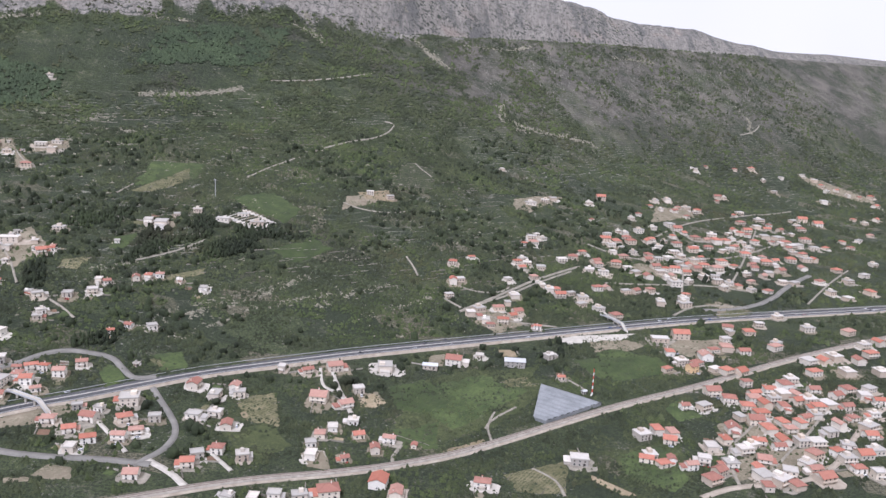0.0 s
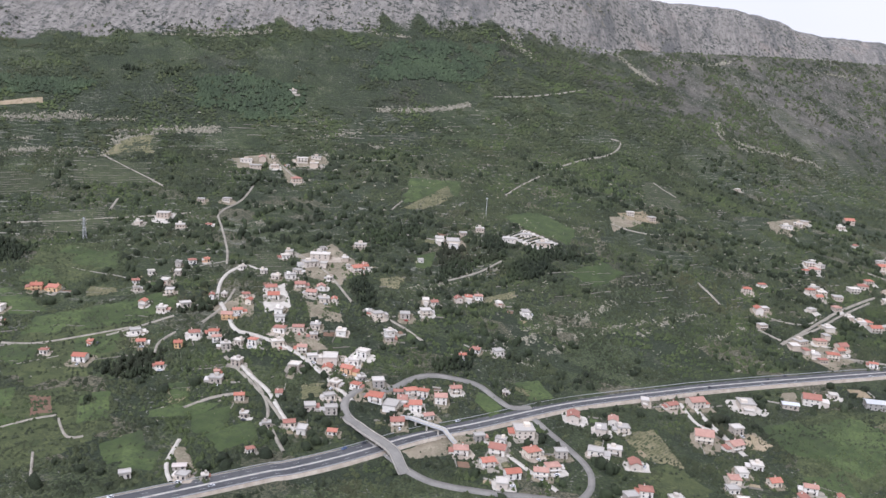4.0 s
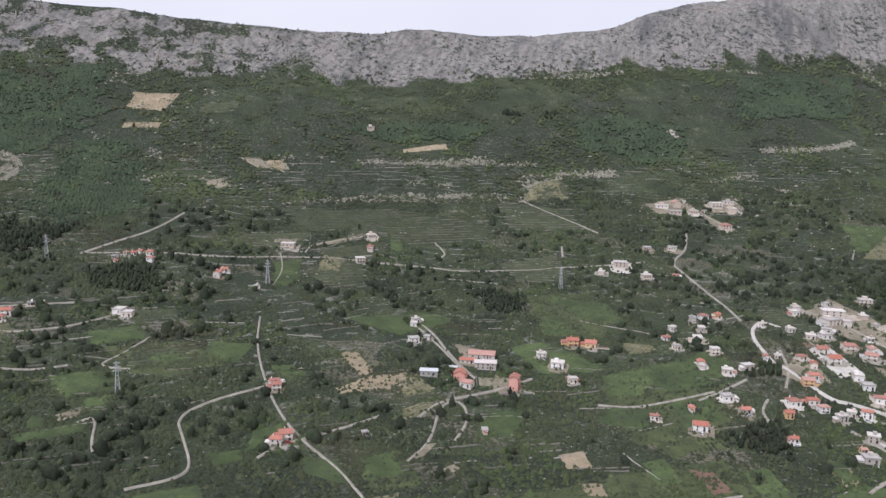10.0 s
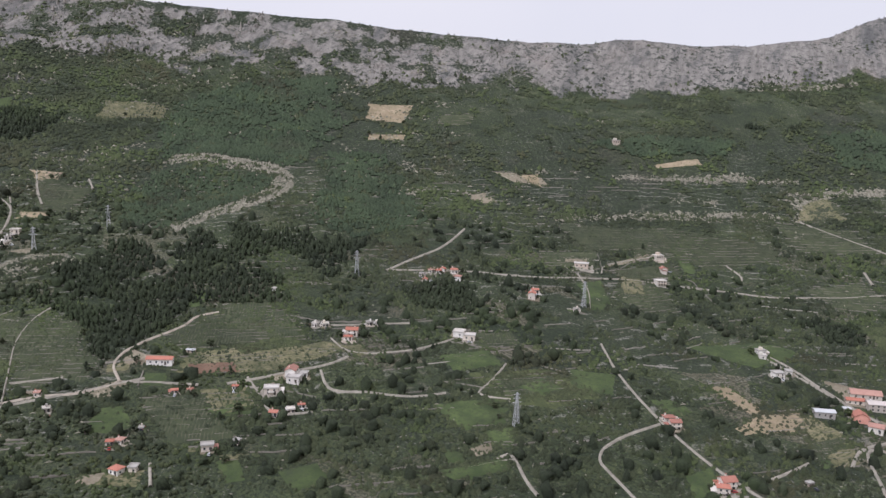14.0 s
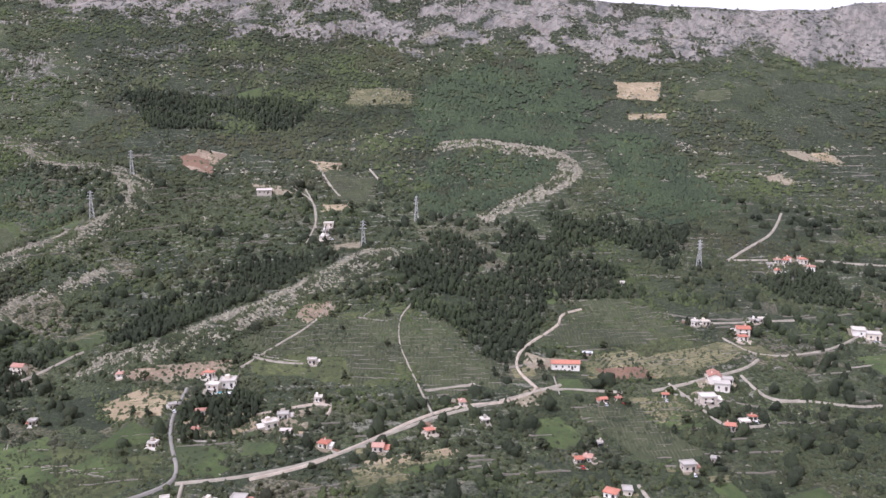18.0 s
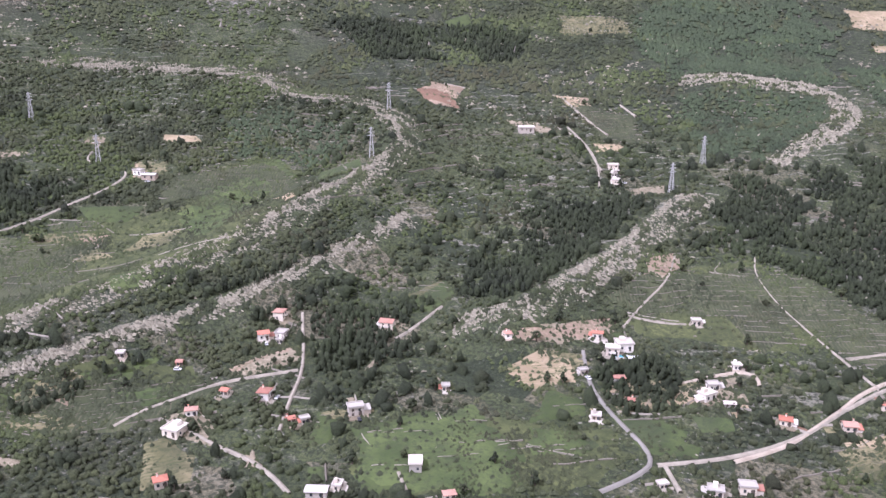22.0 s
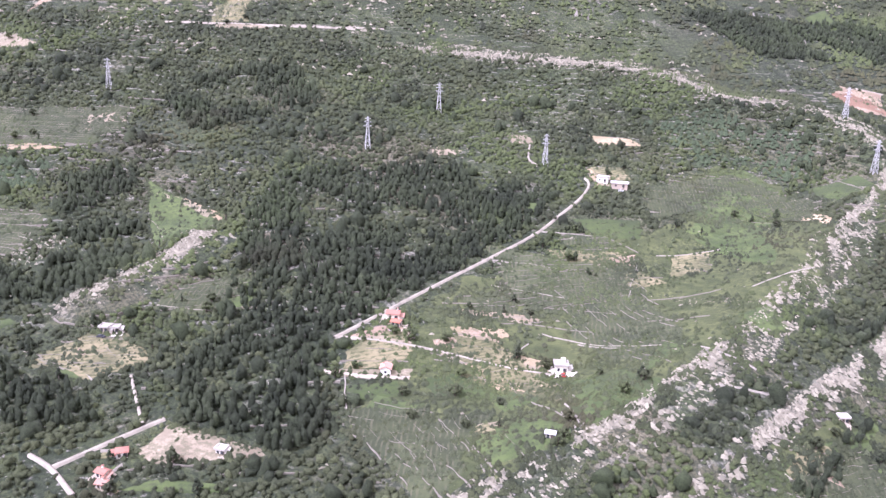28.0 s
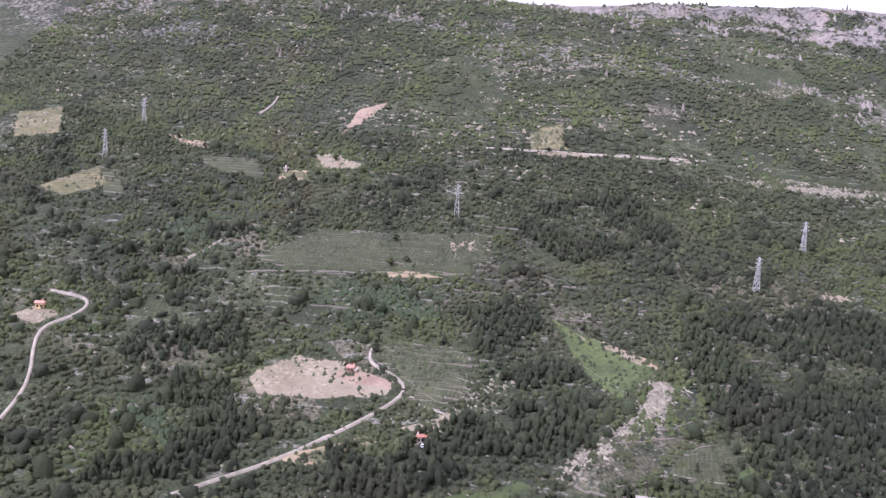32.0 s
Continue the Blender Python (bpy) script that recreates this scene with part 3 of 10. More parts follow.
# ---- roads ----
def ribbon(p, z, left, right, lift, name, material, skirt=0.0):
    """A strip beside or on a line, from left to right of it in metres."""
    s = sideways(p)
    a, b = p + s * left, p + s * right
    n = len(p)
    verts = [(*q, h + lift) for q, h in zip(a, z)] + [(*q, h + lift) for q, h in zip(b, z)]
    faces = [(i, n + i, n + i + 1, i + 1) for i in range(n - 1)]
    if skirt:
        k = len(verts)
        verts += [(*q, h - skirt) for q, h in zip(p + s * (left - skirt * 0.35), z)] + [(*q, h - skirt) for q, h in zip(p + s * (right + skirt * 0.35), z)]
        faces += [(k + i, i, i + 1, k + i + 1) for i in range(n - 1)] + [(n + i, k + n + i, k + n + i + 1, n + i + 1) for i in range(n - 1)]
    return mesh_of(name, verts, faces, material, False)


def road_z(p, smoothing):
    z = land_heights(p[:, 0], p[:, 1])
    if smoothing:
        k = np.ones(smoothing) / smoothing
        z = np.convolve(np.pad(z, smoothing // 2, mode="edge"), k, mode="valid")[: len(p)]
    return z


ROAD_WORDS = {"asphalt": "grey worn asphalt", "concrete": "pale concrete", "gravel": "white limestone gravel", "dirt": "pale packed dirt"}


def road(name, width, material, line):
    width *= {"slip": 0.72, "street": 0.56, "lane": 0.48, "track": 0.45}[name]
    width *= 0.78 if line[0][0] < -550 else 1.0
    p = rounded_line(line, 3.0)
    s = sideways(p)
    wob = (layers(p[:, 0] / 9, p[:, 1] / 9, 70, 2) - 0.5) * width * 0.25
    p = p + s * wob[:, None]
    z = road_z(p, 5)
    z = np.maximum(np.maximum(z, heights(*p.T)), np.maximum(heights(*(p + s * width / 2).T), heights(*(p - s * width / 2).T)))
    ob = new({"slip": "slip_road", "street": "village_street", "lane": "country_lane", "track": "farm_track"}[name], ribbon(p, z, -width / 2, width / 2, 0.55, name, material, 1.1))
    tagged(ob, ROAD_WORDS[material] + " road winding between fields and houses", "road", kind="structure")
    take(p[:, 0], p[:, 1], width / 2 + (1.9 if name == "lane" else 1.2))


HIGHWAY = [(-652, -22), (-260, 288), (-241, 303), (-241, 301), (-218, 320), (-192, 348), (-171, 362), (-149, 381), (-125, 402), (-98, 420), (-69, 438), (-42, 455), (16, 484), (94, 517), (180, 552), (282, 589), (1128, 896)]
RAILWAY = [(-373, 139), (-113, 288), (-78, 308), (-32, 324), (8, 344), (33, 362), (73, 392), (108, 416), (166, 449), (236, 496), (322, 546), (1100, 998)]


def build_highway():
    p = rounded_line(HIGHWAY, 5.0, 3)
    z = road_z(p, 21)
    base = tagged(new("highway", ribbon(p, z, -6.6, 6.6, 0.5, "verge", "dirt", 2.5)), "dual carriageway of dark asphalt with pale gravel verges", "highway", kind="structure")
    part("carriageway", ribbon(p, z, -5.6, -0.35, 0.56, "carriageway", "highway"), base)
    part("carriageway", ribbon(p, z, 0.35, 5.6, 0.56, "carriageway", "highway"), base)
    part("median", ribbon(p, z, -0.35, 0.35, 0.62, "median", "concrete", 0.06), base)
    for off in (-5.4, -0.6, 0.6, 5.4):
        part("edge_line", ribbon(p, z, off - 0.12, off + 0.12, 0.6, "edge_line", "paint"), base)
    s = sideways(p)
    for off in (-3.0, 3.0):
        pieces = []
        for i in range(20, len(p) - 30, 2):
            a, b = p[i] + s[i] * off, p[i + 1] + s[i + 1] * off
            d = (b - a) * 0.55
            q = np.array([-d[1], d[0]]) / (np.linalg.norm(d) + 1e-9) * 0.1
            v = [(*(a - q), z[i] + 0.6), (*(a + d - q), z[i] + 0.6), (*(a + d + q), z[i] + 0.6), (*(a + q), z[i] + 0.6)]
            pieces.append((v, [(0, 1, 2, 3)]))
        tagged(part("lane_dashes", mesh_of("lane_dashes", *joined(*pieces), "paint"), base), kind="stuff")
    for off in (-5.9, 5.9):
        q = p + s * off
        n = len(q)
        verts = [(*a, h + t) for t in (0.95, 1.3) for a, h in zip(q, z)]
        rail = mesh_of("guard_rail", verts, [(i, i + 1, n + i + 1, n + i) for i in range(n - 1)], "steel")
        part("guard_rail", rail, base)
    take(p[:, 0], p[:, 1], 10)
    return p, z


def build_railway():
    p = rounded_line(RAILWAY, 5.0, 3)
    z = road_z(p, 11)
    bed = tagged(new("railway", ribbon(p, z, -1.7, 1.7, 0.7, "ballast", "railbed", 1.4)), "single railway line on pale ballast with a gravel path", "railway", kind="structure")
    for off in (-0.75, 0.75):
        part("rail", ribbon(p, z, off - 0.1, off + 0.1, 0.85, "rail", "rust", 0.12), bed)
    part("service_path", ribbon(p, z, 2.5, 3.9, 0.4, "service_path", "dirt", 0.8), bed)
    take(p[:, 0], p[:, 1], 4.5)


HIGHWAY_P, HIGHWAY_Z = build_highway()
build_railway()


# ---- fields ----
FORESTS, GREENWOODS, OUTCROPS, FIELD_RINGS = [], [], [], []
FIELD_WORDS = {
    "meadow": "bright green meadow", "pasture": "rough green pasture", "dry": "dry yellowish grass field", "tan": "tilled tan field", "earth": "tilled reddish brown field",
    "earth2": "bare reddish earth clearing", "sand": "bare pale earth clearing", "terrace": "terraced grass field", "concrete": "pale concrete yard",
}


def field(kind, ring):
    """A worked patch with an uneven edge, laid over the ground."""
    r = np.array(ring, float)
    edge = []
    for a, b in zip(r, np.roll(r, -1, axis=0)):
        n = max(2, int(np.linalg.norm(b - a) / 2.5))
        for i in range(n):
            edge.append(a + (b - a) * i / n)
    edge = np.array(edge)
    c = edge.mean(0)
    wob = 1 + (layers(edge[:, 0] / 9, edge[:, 1] / 9, 5, 3) - 0.5) * 0.3 + (layers(edge[:, 0] / 3, edge[:, 1] / 3, 6, 2) - 0.5) * 0.14
    edge = c + (edge - c) * wob[:, None]
    lift = 0.18 if kind == "pasture" else 0.3 + 0.03 * (len(FIELD_RINGS) % 7)
    rings = max(3, int(np.abs(edge - c).max() / 6))
    verts, n = [], len(edge)
    for k in range(rings):
        q = c + (edge - c) * (1 - k / rings)
        verts += [(x, y, h + (lift if k else -0.4)) for (x, y), h in zip(q, heights(q[:, 0], q[:, 1]))]
    verts.append((*c, ground_z(*c) + lift))
    faces = [(k * n + i, k * n + (i + 1) % n, (k + 1) * n + (i + 1) % n, (k + 1) * n + i) for k in range(rings - 1) for i in range(n)]
    faces += [((rings - 1) * n + i, (rings - 1) * n + (i + 1) % n, rings * n) for i in range(n)]
    me = mesh_of("field", verts, faces, kind, False)
    if me.polygons[0].normal.z < 0:
        me.flip_normals()
    name = "yard" if kind == "concrete" else "clearing" if kind in ("earth2", "sand") else "field"
    tagged(new(name, me), FIELD_WORDS[kind] + " among scrub", name, kind="structure")
    take_ring(edge, 2)
    FIELD_RINGS.append((kind, edge))


def field_wall(line):
    """A thin pale wall or path edge between plots."""
    p = rounded_line(line, 2.0, 1)
    p = p + sideways(p) * (layers(p[:, 0] / 5, p[:, 1] / 5, 12, 2) - 0.5)[:, None] * 1.2
    wall = ribbon(p, heights(p[:, 0], p[:, 1]), -0.12, 0.12, 0.45, "field_wall", "stone", 0.6)
    tagged(new("field_wall", wall), "low pale dry stone wall between plots", "wall", kind="structure")
    take(p[:, 0], p[:, 1], 0.8, 2)

# ---- the plan: roads, fields, woods ----
road("track", 2.4, "dirt", [(-855, 166), (-841, 184), (-834, 186), (-832, 179)])
road("lane", 2.4, "gravel", [(22, 534), (46, 556), (59, 570), (78, 593), (111, 628)])
road("lane", 2.4, "gravel", [(9, 546), (21, 535)])
road("track", 2.2, "gravel", [(48, 404), (33, 386), (30, 376)])
road("lane", 3, "concrete", [(-61, 428), (-57, 407), (-50, 403)])
road("lane", 2.6, "gravel", [(-288, 386), (-274, 368), (-262, 351), (-258, 337), (-244, 316)])
road("lane", 2.4, "gravel", [(-236, 458), (-216, 448), (-202, 436)])
road("lane", 2.4, "gravel", [(-321, 415), (-317, 438), (-320, 462)])
road("lane", 2.4, "gravel", [(-299, 527), (-276, 508), (-249, 465)])
road("slip", 5.0, "asphalt", [(-225, 378), (-229, 370), (-229, 359), (-222, 349), (-210, 336), (-199, 324), (-188, 314), (-176, 310), (-159, 310), (-146, 312), (-129, 313), (-116, 313)])
road("street", 5, "asphalt", [(-139, 381), (-130, 368), (-120, 354), (-114, 342), (-114, 329), (-118, 319), (-123, 310)])
road("slip", 4.5, "asphalt", [(-222, 372), (-214, 378), (-206, 390), (-198, 402), (-184, 406), (-168, 405), (-158, 394), (-151, 387), (-141, 392)])
road("street", 4, "concrete", [(-321, 442), (-311, 428), (-301, 411), (-293, 411), (-279, 407), (-264, 401), (-251, 390), (-233, 373), (-226, 366)])
road("street", 3.2, "concrete", [(-324, 443), (-335, 478), (-328, 502), (-317, 495)])
road("lane", 2.6, "gravel", [(-338, 496), (-347, 521), (-359, 547), (-374, 576), (-382, 589), (-372, 615), (-373, 646)])
road("lane", 2.6, "gravel", [(-365, 696), (-352, 680), (-343, 675)])
road("street", 3.2, "concrete", [(-289, 383), (-276, 370), (-266, 363), (-253, 343), (-244, 333)])
road("lane", 2.2, "gravel", [(-362, 390), (-351, 403), (-339, 420)])
road("lane", 2.2, "gravel", [(-330, 402), (-334, 389), (-330, 378)])
road("lane", 2.4, "gravel", [(-523, 434), (-511, 430), (-482, 390), (-468, 376)])
road("lane", 2.6, "gravel", [(-482, 328), (-478, 346), (-469, 355), (-452, 372), (-442, 387)])
road("lane", 2.4, "gravel", [(-407, 371), (-392, 373), (-380, 381), (-354, 402)])
road("track", 2.0, "gravel", [(-416, 247), (-411, 261), (-402, 271), (-373, 286), (-372, 290), (-363, 300), (-353, 312), (-345, 317)])
road("track", 2.0, "gravel", [(-343, 315), (-339, 310), (-331, 301), (-326, 305)])
road("lane", 3, "concrete", [(-288, 313), (-286, 294), (-278, 283)])
road("lane", 2.4, "gravel", [(-597, 391), (-583, 362), (-557, 326), (-536, 303), (-517, 288), (-496, 276), (-477, 259)])
road("lane", 2.4, "gravel", [(-557, 324), (-570, 305), (-577, 285), (-566, 273), (-549, 255), (-550, 246), (-563, 233)])
road("lane", 2.2, "gravel", [(-519, 429), (-495, 405), (-481, 387), (-470, 378)])
road("track", 2.2, "gravel", [(-474, 292), (-470, 311), (-477, 345), (-468, 352), (-460, 335), (-461, 315)])
road("lane", 3, "gravel", [(-731, 406), (-725, 425), (-715, 452), (-714, 474), (-714, 490)])
road("track", 1.8, "gravel", [(-728, 409), (-687, 434), (-655, 450), (-626, 475), (-594, 497), (-546, 518), (-511, 524), (-456, 555), (-400, 584)])
road("track", 1.8, "gravel", [(-618, 487), (-621, 503), (-592, 537)])
road("track", 1.8, "gravel", [(-631, 477), (-619, 459), (-613, 434)])
road("lane", 2.6, "dirt", [(-782, 315), (-789, 304), (-784, 292), (-791, 263), (-786, 245), (-775, 238), (-771, 235), (-778, 222), (-792, 212), (-802, 196), (-807, 181), (-813, 165), (-819, 150), (-830, 135)])
road("track", 2.2, "gravel", [(-771, 236), (-759, 243), (-742, 251)])
road("track", 2.0, "gravel", [(-1002, 396), (-971, 369), (-954, 358)])
road("lane", 2.0, "gravel", [(-977, 353), (-961, 341), (-941, 316)])
road("track", 2.2, "gravel", [(-728, 266), (-715, 257), (-702, 246), (-689, 257)])
road("track", 1.8, "gravel", [(-717, 319), (-700, 307), (-674, 332), (-661, 362)])
road("track", 1.8, "gravel", [(-633, 342), (-633, 321), (-636, 305), (-620, 310)])
road("lane", 3, "asphalt", [(-889, 166), (-879, 148), (-867, 137), (-849, 124), (-851, 113), (-858, 100)])
road("lane", 2.6, "gravel", [(-848, 121), (-831, 136), (-816, 157), (-808, 177), (-798, 198), (-788, 213), (-775, 229), (-765, 243)])
road("lane", 2.6, "gravel", [(-846, 122), (-839, 113)])
road("lane", 2.4, "gravel", [(-988, 132), (-971, 113), (-962, 101), (-955, 87), (-947, 74)])
road("lane", 2.2, "gravel", [(-989, 48), (-989, 58), (-984, 73), (-980, 85), (-965, 103)])
road("lane", 2.6, "gravel", [(-981, 59), (-971, 60), (-957, 59), (-946, 60), (-934, 58), (-926, 55)])
road("track", 1.8, "gravel", [(-983, 349), (-965, 345), (-947, 326), (-936, 300)])
road("track", 1.8, "gravel", [(-1002, 396), (-975, 371), (-955, 358)])
road("lane", 2.2, "gravel", [(-946, 164), (-947, 148), (-949, 137)])
road("track", 1.6, "gravel", [(-882, 250), (-879, 231), (-882, 209), (-883, 189)])
road("track", 1.4, "gravel", [(-854, 276), (-851, 260), (-838, 239), (-826, 227), (-807, 208), (-798, 199)])
road("lane", 2.4, "gravel", [(-1165, -72), (-1157, -71), (-1145, -73)])
road("lane", 2.4, "gravel", [(-1157, -71), (-1155, -56), (-1153, -43)])
road("lane", 2.2, "gravel", [(-1146, 13), (-1143, 39), (-1139, 80), (-1135, 127), (-1138, 173), (-1144, 177)])
road("track", 1.8, "gravel", [(-1146, 14), (-1127, 25), (-1105, 32), (-1083, 38)])
road("track", 2, "gravel", [(-1375, 154), (-1346, 175), (-1327, 192), (-1303, 224)])
road("lane", 2.6, "gravel", [(-1351, -131), (-1368, -116), (-1394, -104), (-1402, -97), (-1403, -86), (-1411, -75), (-1428, -84)])
road("lane", 2.4, "gravel", [(-1286, -114), (-1285, -104), (-1282, -86), (-1282, -62), (-1282, -41), (-1285, -30), (-1294, -27), (-1307, -28), (-1314, -18)])
road("track", 2.2, "gravel", [(-1398, 139), (-1369, 158), (-1344, 177), (-1312, 209)])
road("track", 2, "gravel", [(-1225, -109), (-1225, -100), (-1222, -87), (-1229, -69)])
road("track", 1.8, "gravel", [(-1176, -37), (-1161, -45), (-1155, -48)])
road("track", 2.2, "gravel", [(-169, 709), (-159, 743), (-140, 781)])
road("track", 2.6, "gravel", [(-125, 809), (-103, 844), (-63, 883), (-49, 920), (-63, 917)])
road("track", 3, "gravel", [(-196, 933), (-146, 968), (-89, 1025)])
road("lane", 3.5, "gravel", [(19, 529), (55, 571), (81, 603), (120, 642)])
road("lane", 3, "gravel", [(137, 702), (171, 676), (225, 708), (277, 724), (362, 819)])
road("lane", 3, "gravel", [(136, 613), (178, 622), (225, 638), (263, 632)])
road("lane", 3, "gravel", [(241, 826), (235, 736), (197, 611)])
road("lane", 3, "gravel", [(361, 885), (290, 729), (237, 624)])
road("street", 7, "asphalt", [(204, 577), (230, 584), (267, 611), (307, 667), (339, 701)])
road("track", 2, "gravel", [(91, 429), (86, 439), (79, 447)])
road("track", 2, "gravel", [(33, 362), (31, 380), (36, 396)])
road("lane", 3, "gravel", [(-296, 385), (-277, 368), (-261, 352), (-249, 336)])
road("street", 4, "concrete", [(-55, 430), (-50, 412), (-43, 394), (-38, 380)])
road("street", 3, "concrete", [(-94, 327), (-82, 314)])
road("street", 3, "concrete", [(-162, 352), (-148, 341), (-129, 320)])
road("lane", 3, "gravel", [(-11, 352), (-15, 340), (-14, 334)])
road("lane", 2.5, "gravel", [(-721, 198), (-711, 187)])
road("lane", 2, "gravel", [(-198, 519), (-178, 541), (-165, 564)])
field("earth", [(-368, 331), (-356, 334), (-345, 317), (-355, 311)])
field("tan", [(-420, 322), (-408, 330), (-401, 316), (-413, 310)])
field("tan", [(-408, 304), (-397, 308), (-392, 297), (-403, 294)])
field("meadow", [(-392, 274), (-374, 283), (-365, 271), (-383, 262)])
field("meadow", [(-316, 356), (-304, 360), (-297, 345), (-303, 338)])
field("dry", [(-254, 373), (-241, 380), (-239, 366), (-250, 358)])
field("dry", [(-242, 507), (-224, 515), (-225, 493), (-239, 491)])
field("meadow", [(-435, 274), (-424, 293), (-408, 287), (-419, 264)])
field("meadow", [(-385, 329), (-375, 337), (-365, 318), (-377, 309)])
field("meadow", [(-320, 302), (-306, 320), (-293, 298), (-307, 285)])
field("tan", [(-544, 376), (-538, 379), (-514, 359), (-520, 353)])
field("tan", [(-528, 336), (-517, 361), (-503, 367), (-492, 360), (-510, 341)])
field("dry", [(-498, 339), (-490, 349), (-478, 348), (-477, 333), (-489, 322)])
field("meadow", [(-411, 404), (-391, 421), (-378, 408), (-386, 384), (-407, 377)])
field("meadow", [(-373, 442), (-349, 457), (-342, 430), (-360, 404)])
field("meadow", [(-560, 339), (-554, 349), (-546, 340), (-552, 331)])
field("meadow", [(-763, 207), (-764, 224), (-744, 211), (-753, 199)])
field("dry", [(-810, 154), (-780, 188), (-776, 182), (-790, 167), (-799, 148)])
field("meadow", [(-622, 281), (-612, 290), (-604, 278), (-615, 271)])
field("meadow", [(-629, 244), (-605, 270), (-602, 260), (-621, 240)])
field("meadow", [(-651, 288), (-633, 304), (-618, 294), (-631, 275)])
field("meadow", [(-738, 242), (-722, 257), (-705, 243), (-725, 230)])
field("dry", [(-704, 214), (-695, 221), (-694, 215), (-700, 210)])
field("dry", [(-769, 271), (-750, 289), (-725, 281), (-758, 250)])
field("meadow", [(-868, 248), (-856, 257), (-840, 238), (-845, 230)])
field("dry", [(-740, 179), (-719, 196), (-713, 185), (-736, 175)])
field("tan", [(-907, 138), (-897, 160), (-889, 166), (-883, 148), (-897, 137)])
field("earth2", [(-910, 157), (-896, 179), (-885, 190), (-889, 174), (-911, 151)])
field("meadow", [(-929, 83), (-924, 95), (-907, 96), (-890, 79), (-910, 66)])
field("meadow", [(-901, 96), (-888, 108), (-871, 92), (-887, 81)])
field("dry", [(-805, 152), (-786, 172), (-782, 167), (-797, 147)])
field("tan", [(-802, 161), (-779, 189), (-777, 185), (-799, 161)])
field("earth2", [(-986, 89), (-977, 116), (-970, 111), (-980, 88)])
field("earth2", [(-892, 239), (-883, 253), (-876, 245), (-881, 228), (-889, 231)])
field("earth", [(-1080, 346), (-1069, 365), (-1036, 337), (-1067, 335)])
field("dry", [(-1057, 516), (-1019, 539), (-998, 529), (-1044, 491)])
field("meadow", [(-886, 113), (-877, 125), (-867, 119), (-877, 107)])
field("dry", [(-874, 158), (-842, 177), (-836, 177), (-872, 147)])
field("earth2", [(-958, 342), (-945, 355), (-938, 347), (-953, 335)])
field("earth2", [(-999, 395), (-985, 407), (-977, 396), (-989, 383)])
field("meadow", [(-961, 148), (-959, 189), (-946, 179), (-947, 157)])
field("dry", [(-1153, 188), (-1134, 198), (-1125, 189), (-1135, 178)])
field("meadow", [(-1095, 161), (-1091, 192), (-1072, 196), (-1047, 149)])
field("tan", [(-871, 640), (-833, 667), (-825, 623), (-861, 613)])
field("tan", [(-846, 590), (-813, 610), (-813, 597), (-841, 581)])
field("tan", [(-619, 667), (-582, 697), (-576, 690), (-615, 663)])
field("tan", [(-712, 598), (-697, 609), (-686, 587), (-699, 586)])
field("dry", [(-505, 674), (-481, 701), (-463, 669), (-505, 644)])
field("meadow", [(-631, 466), (-617, 482), (-602, 450), (-613, 436)])
field("dry", [(-514, 360), (-497, 371), (-492, 361), (-524, 337)])
field("sand", [(-1149, -56), (-1152, -44), (-1137, -37), (-1123, -33), (-1127, -41), (-1136, -49), (-1143, -59)])
field("meadow", [(-1204, -51), (-1200, -36), (-1191, -25), (-1181, -26), (-1184, -41), (-1183, -52)])
field("earth2", [(-1145, 14), (-1137, 37), (-1130, 33), (-1138, 17)])
field("sand", [(-1143, 18), (-1125, 28), (-1126, 23), (-1142, 16)])
field("tan", [(-1130, 50), (-1101, 69), (-1100, 65), (-1127, 48)])
field("sand", [(-1137, 1), (-1119, 15), (-1115, 13), (-1133, -1)])
field("dry", [(-1092, 192), (-1058, 187), (-1060, 179), (-1091, 185)])
field("dry", [(-1367, 35), (-1363, 58), (-1345, 73), (-1332, 62), (-1342, 34)])
field("meadow", [(-1114, 11), (-1101, 26), (-1093, 20), (-1105, 10)])
field("meadow", [(-1084, -4), (-1081, 15), (-1069, 16), (-1063, 11), (-1073, -9)])
field("meadow", [(-1075, 31), (-1067, 47), (-1056, 41), (-1066, 23)])
field("meadow", [(-1086, 162), (-1071, 186), (-1049, 152), (-1047, 136)])
field("dry", [(-1090, 2), (-1086, 8), (-1080, 4), (-1085, -1)])
field("tan", [(-1121, 32), (-1102, 43), (-1079, 30), (-1081, 26), (-1113, 26)])
field("meadow", [(-1199, 11), (-1196, 29), (-1177, 13), (-1195, -12)])
field("tan", [(-1151, 187), (-1135, 197), (-1127, 185), (-1139, 175)])
field("meadow", [(-1142, -68), (-1138, -59), (-1120, -46), (-1119, -50)])
field("sand", [(-982, 62), (-978, 70), (-963, 66), (-965, 56), (-975, 56)])
field("sand", [(-983, 87), (-972, 116), (-967, 110), (-976, 90)])
field("sand", [(-983, 61), (-977, 68), (-958, 60), (-969, 56)])
field("sand", [(-950, 80), (-944, 85), (-941, 78), (-947, 76)])
field("sand", [(-908, 165), (-893, 187), (-883, 187), (-890, 170)])
field("sand", [(-857, 160), (-839, 183), (-836, 177), (-853, 157)])
field("sand", [(-1333, -59), (-1329, -42), (-1308, -29), (-1285, -30), (-1284, -36), (-1300, -56), (-1319, -68)])
field("terrace", [(-1315, -16), (-1294, 2), (-1278, -1), (-1271, -15), (-1283, -27), (-1307, -28)])
field("terrace", [(-1368, 27), (-1361, 60), (-1338, 74), (-1327, 56), (-1341, 26)])
field("terrace", [(-1400, 18), (-1376, 46), (-1362, 39), (-1355, 16), (-1379, 2)])
field("tan", [(-1286, -87), (-1278, -65), (-1270, -65), (-1273, -82)])
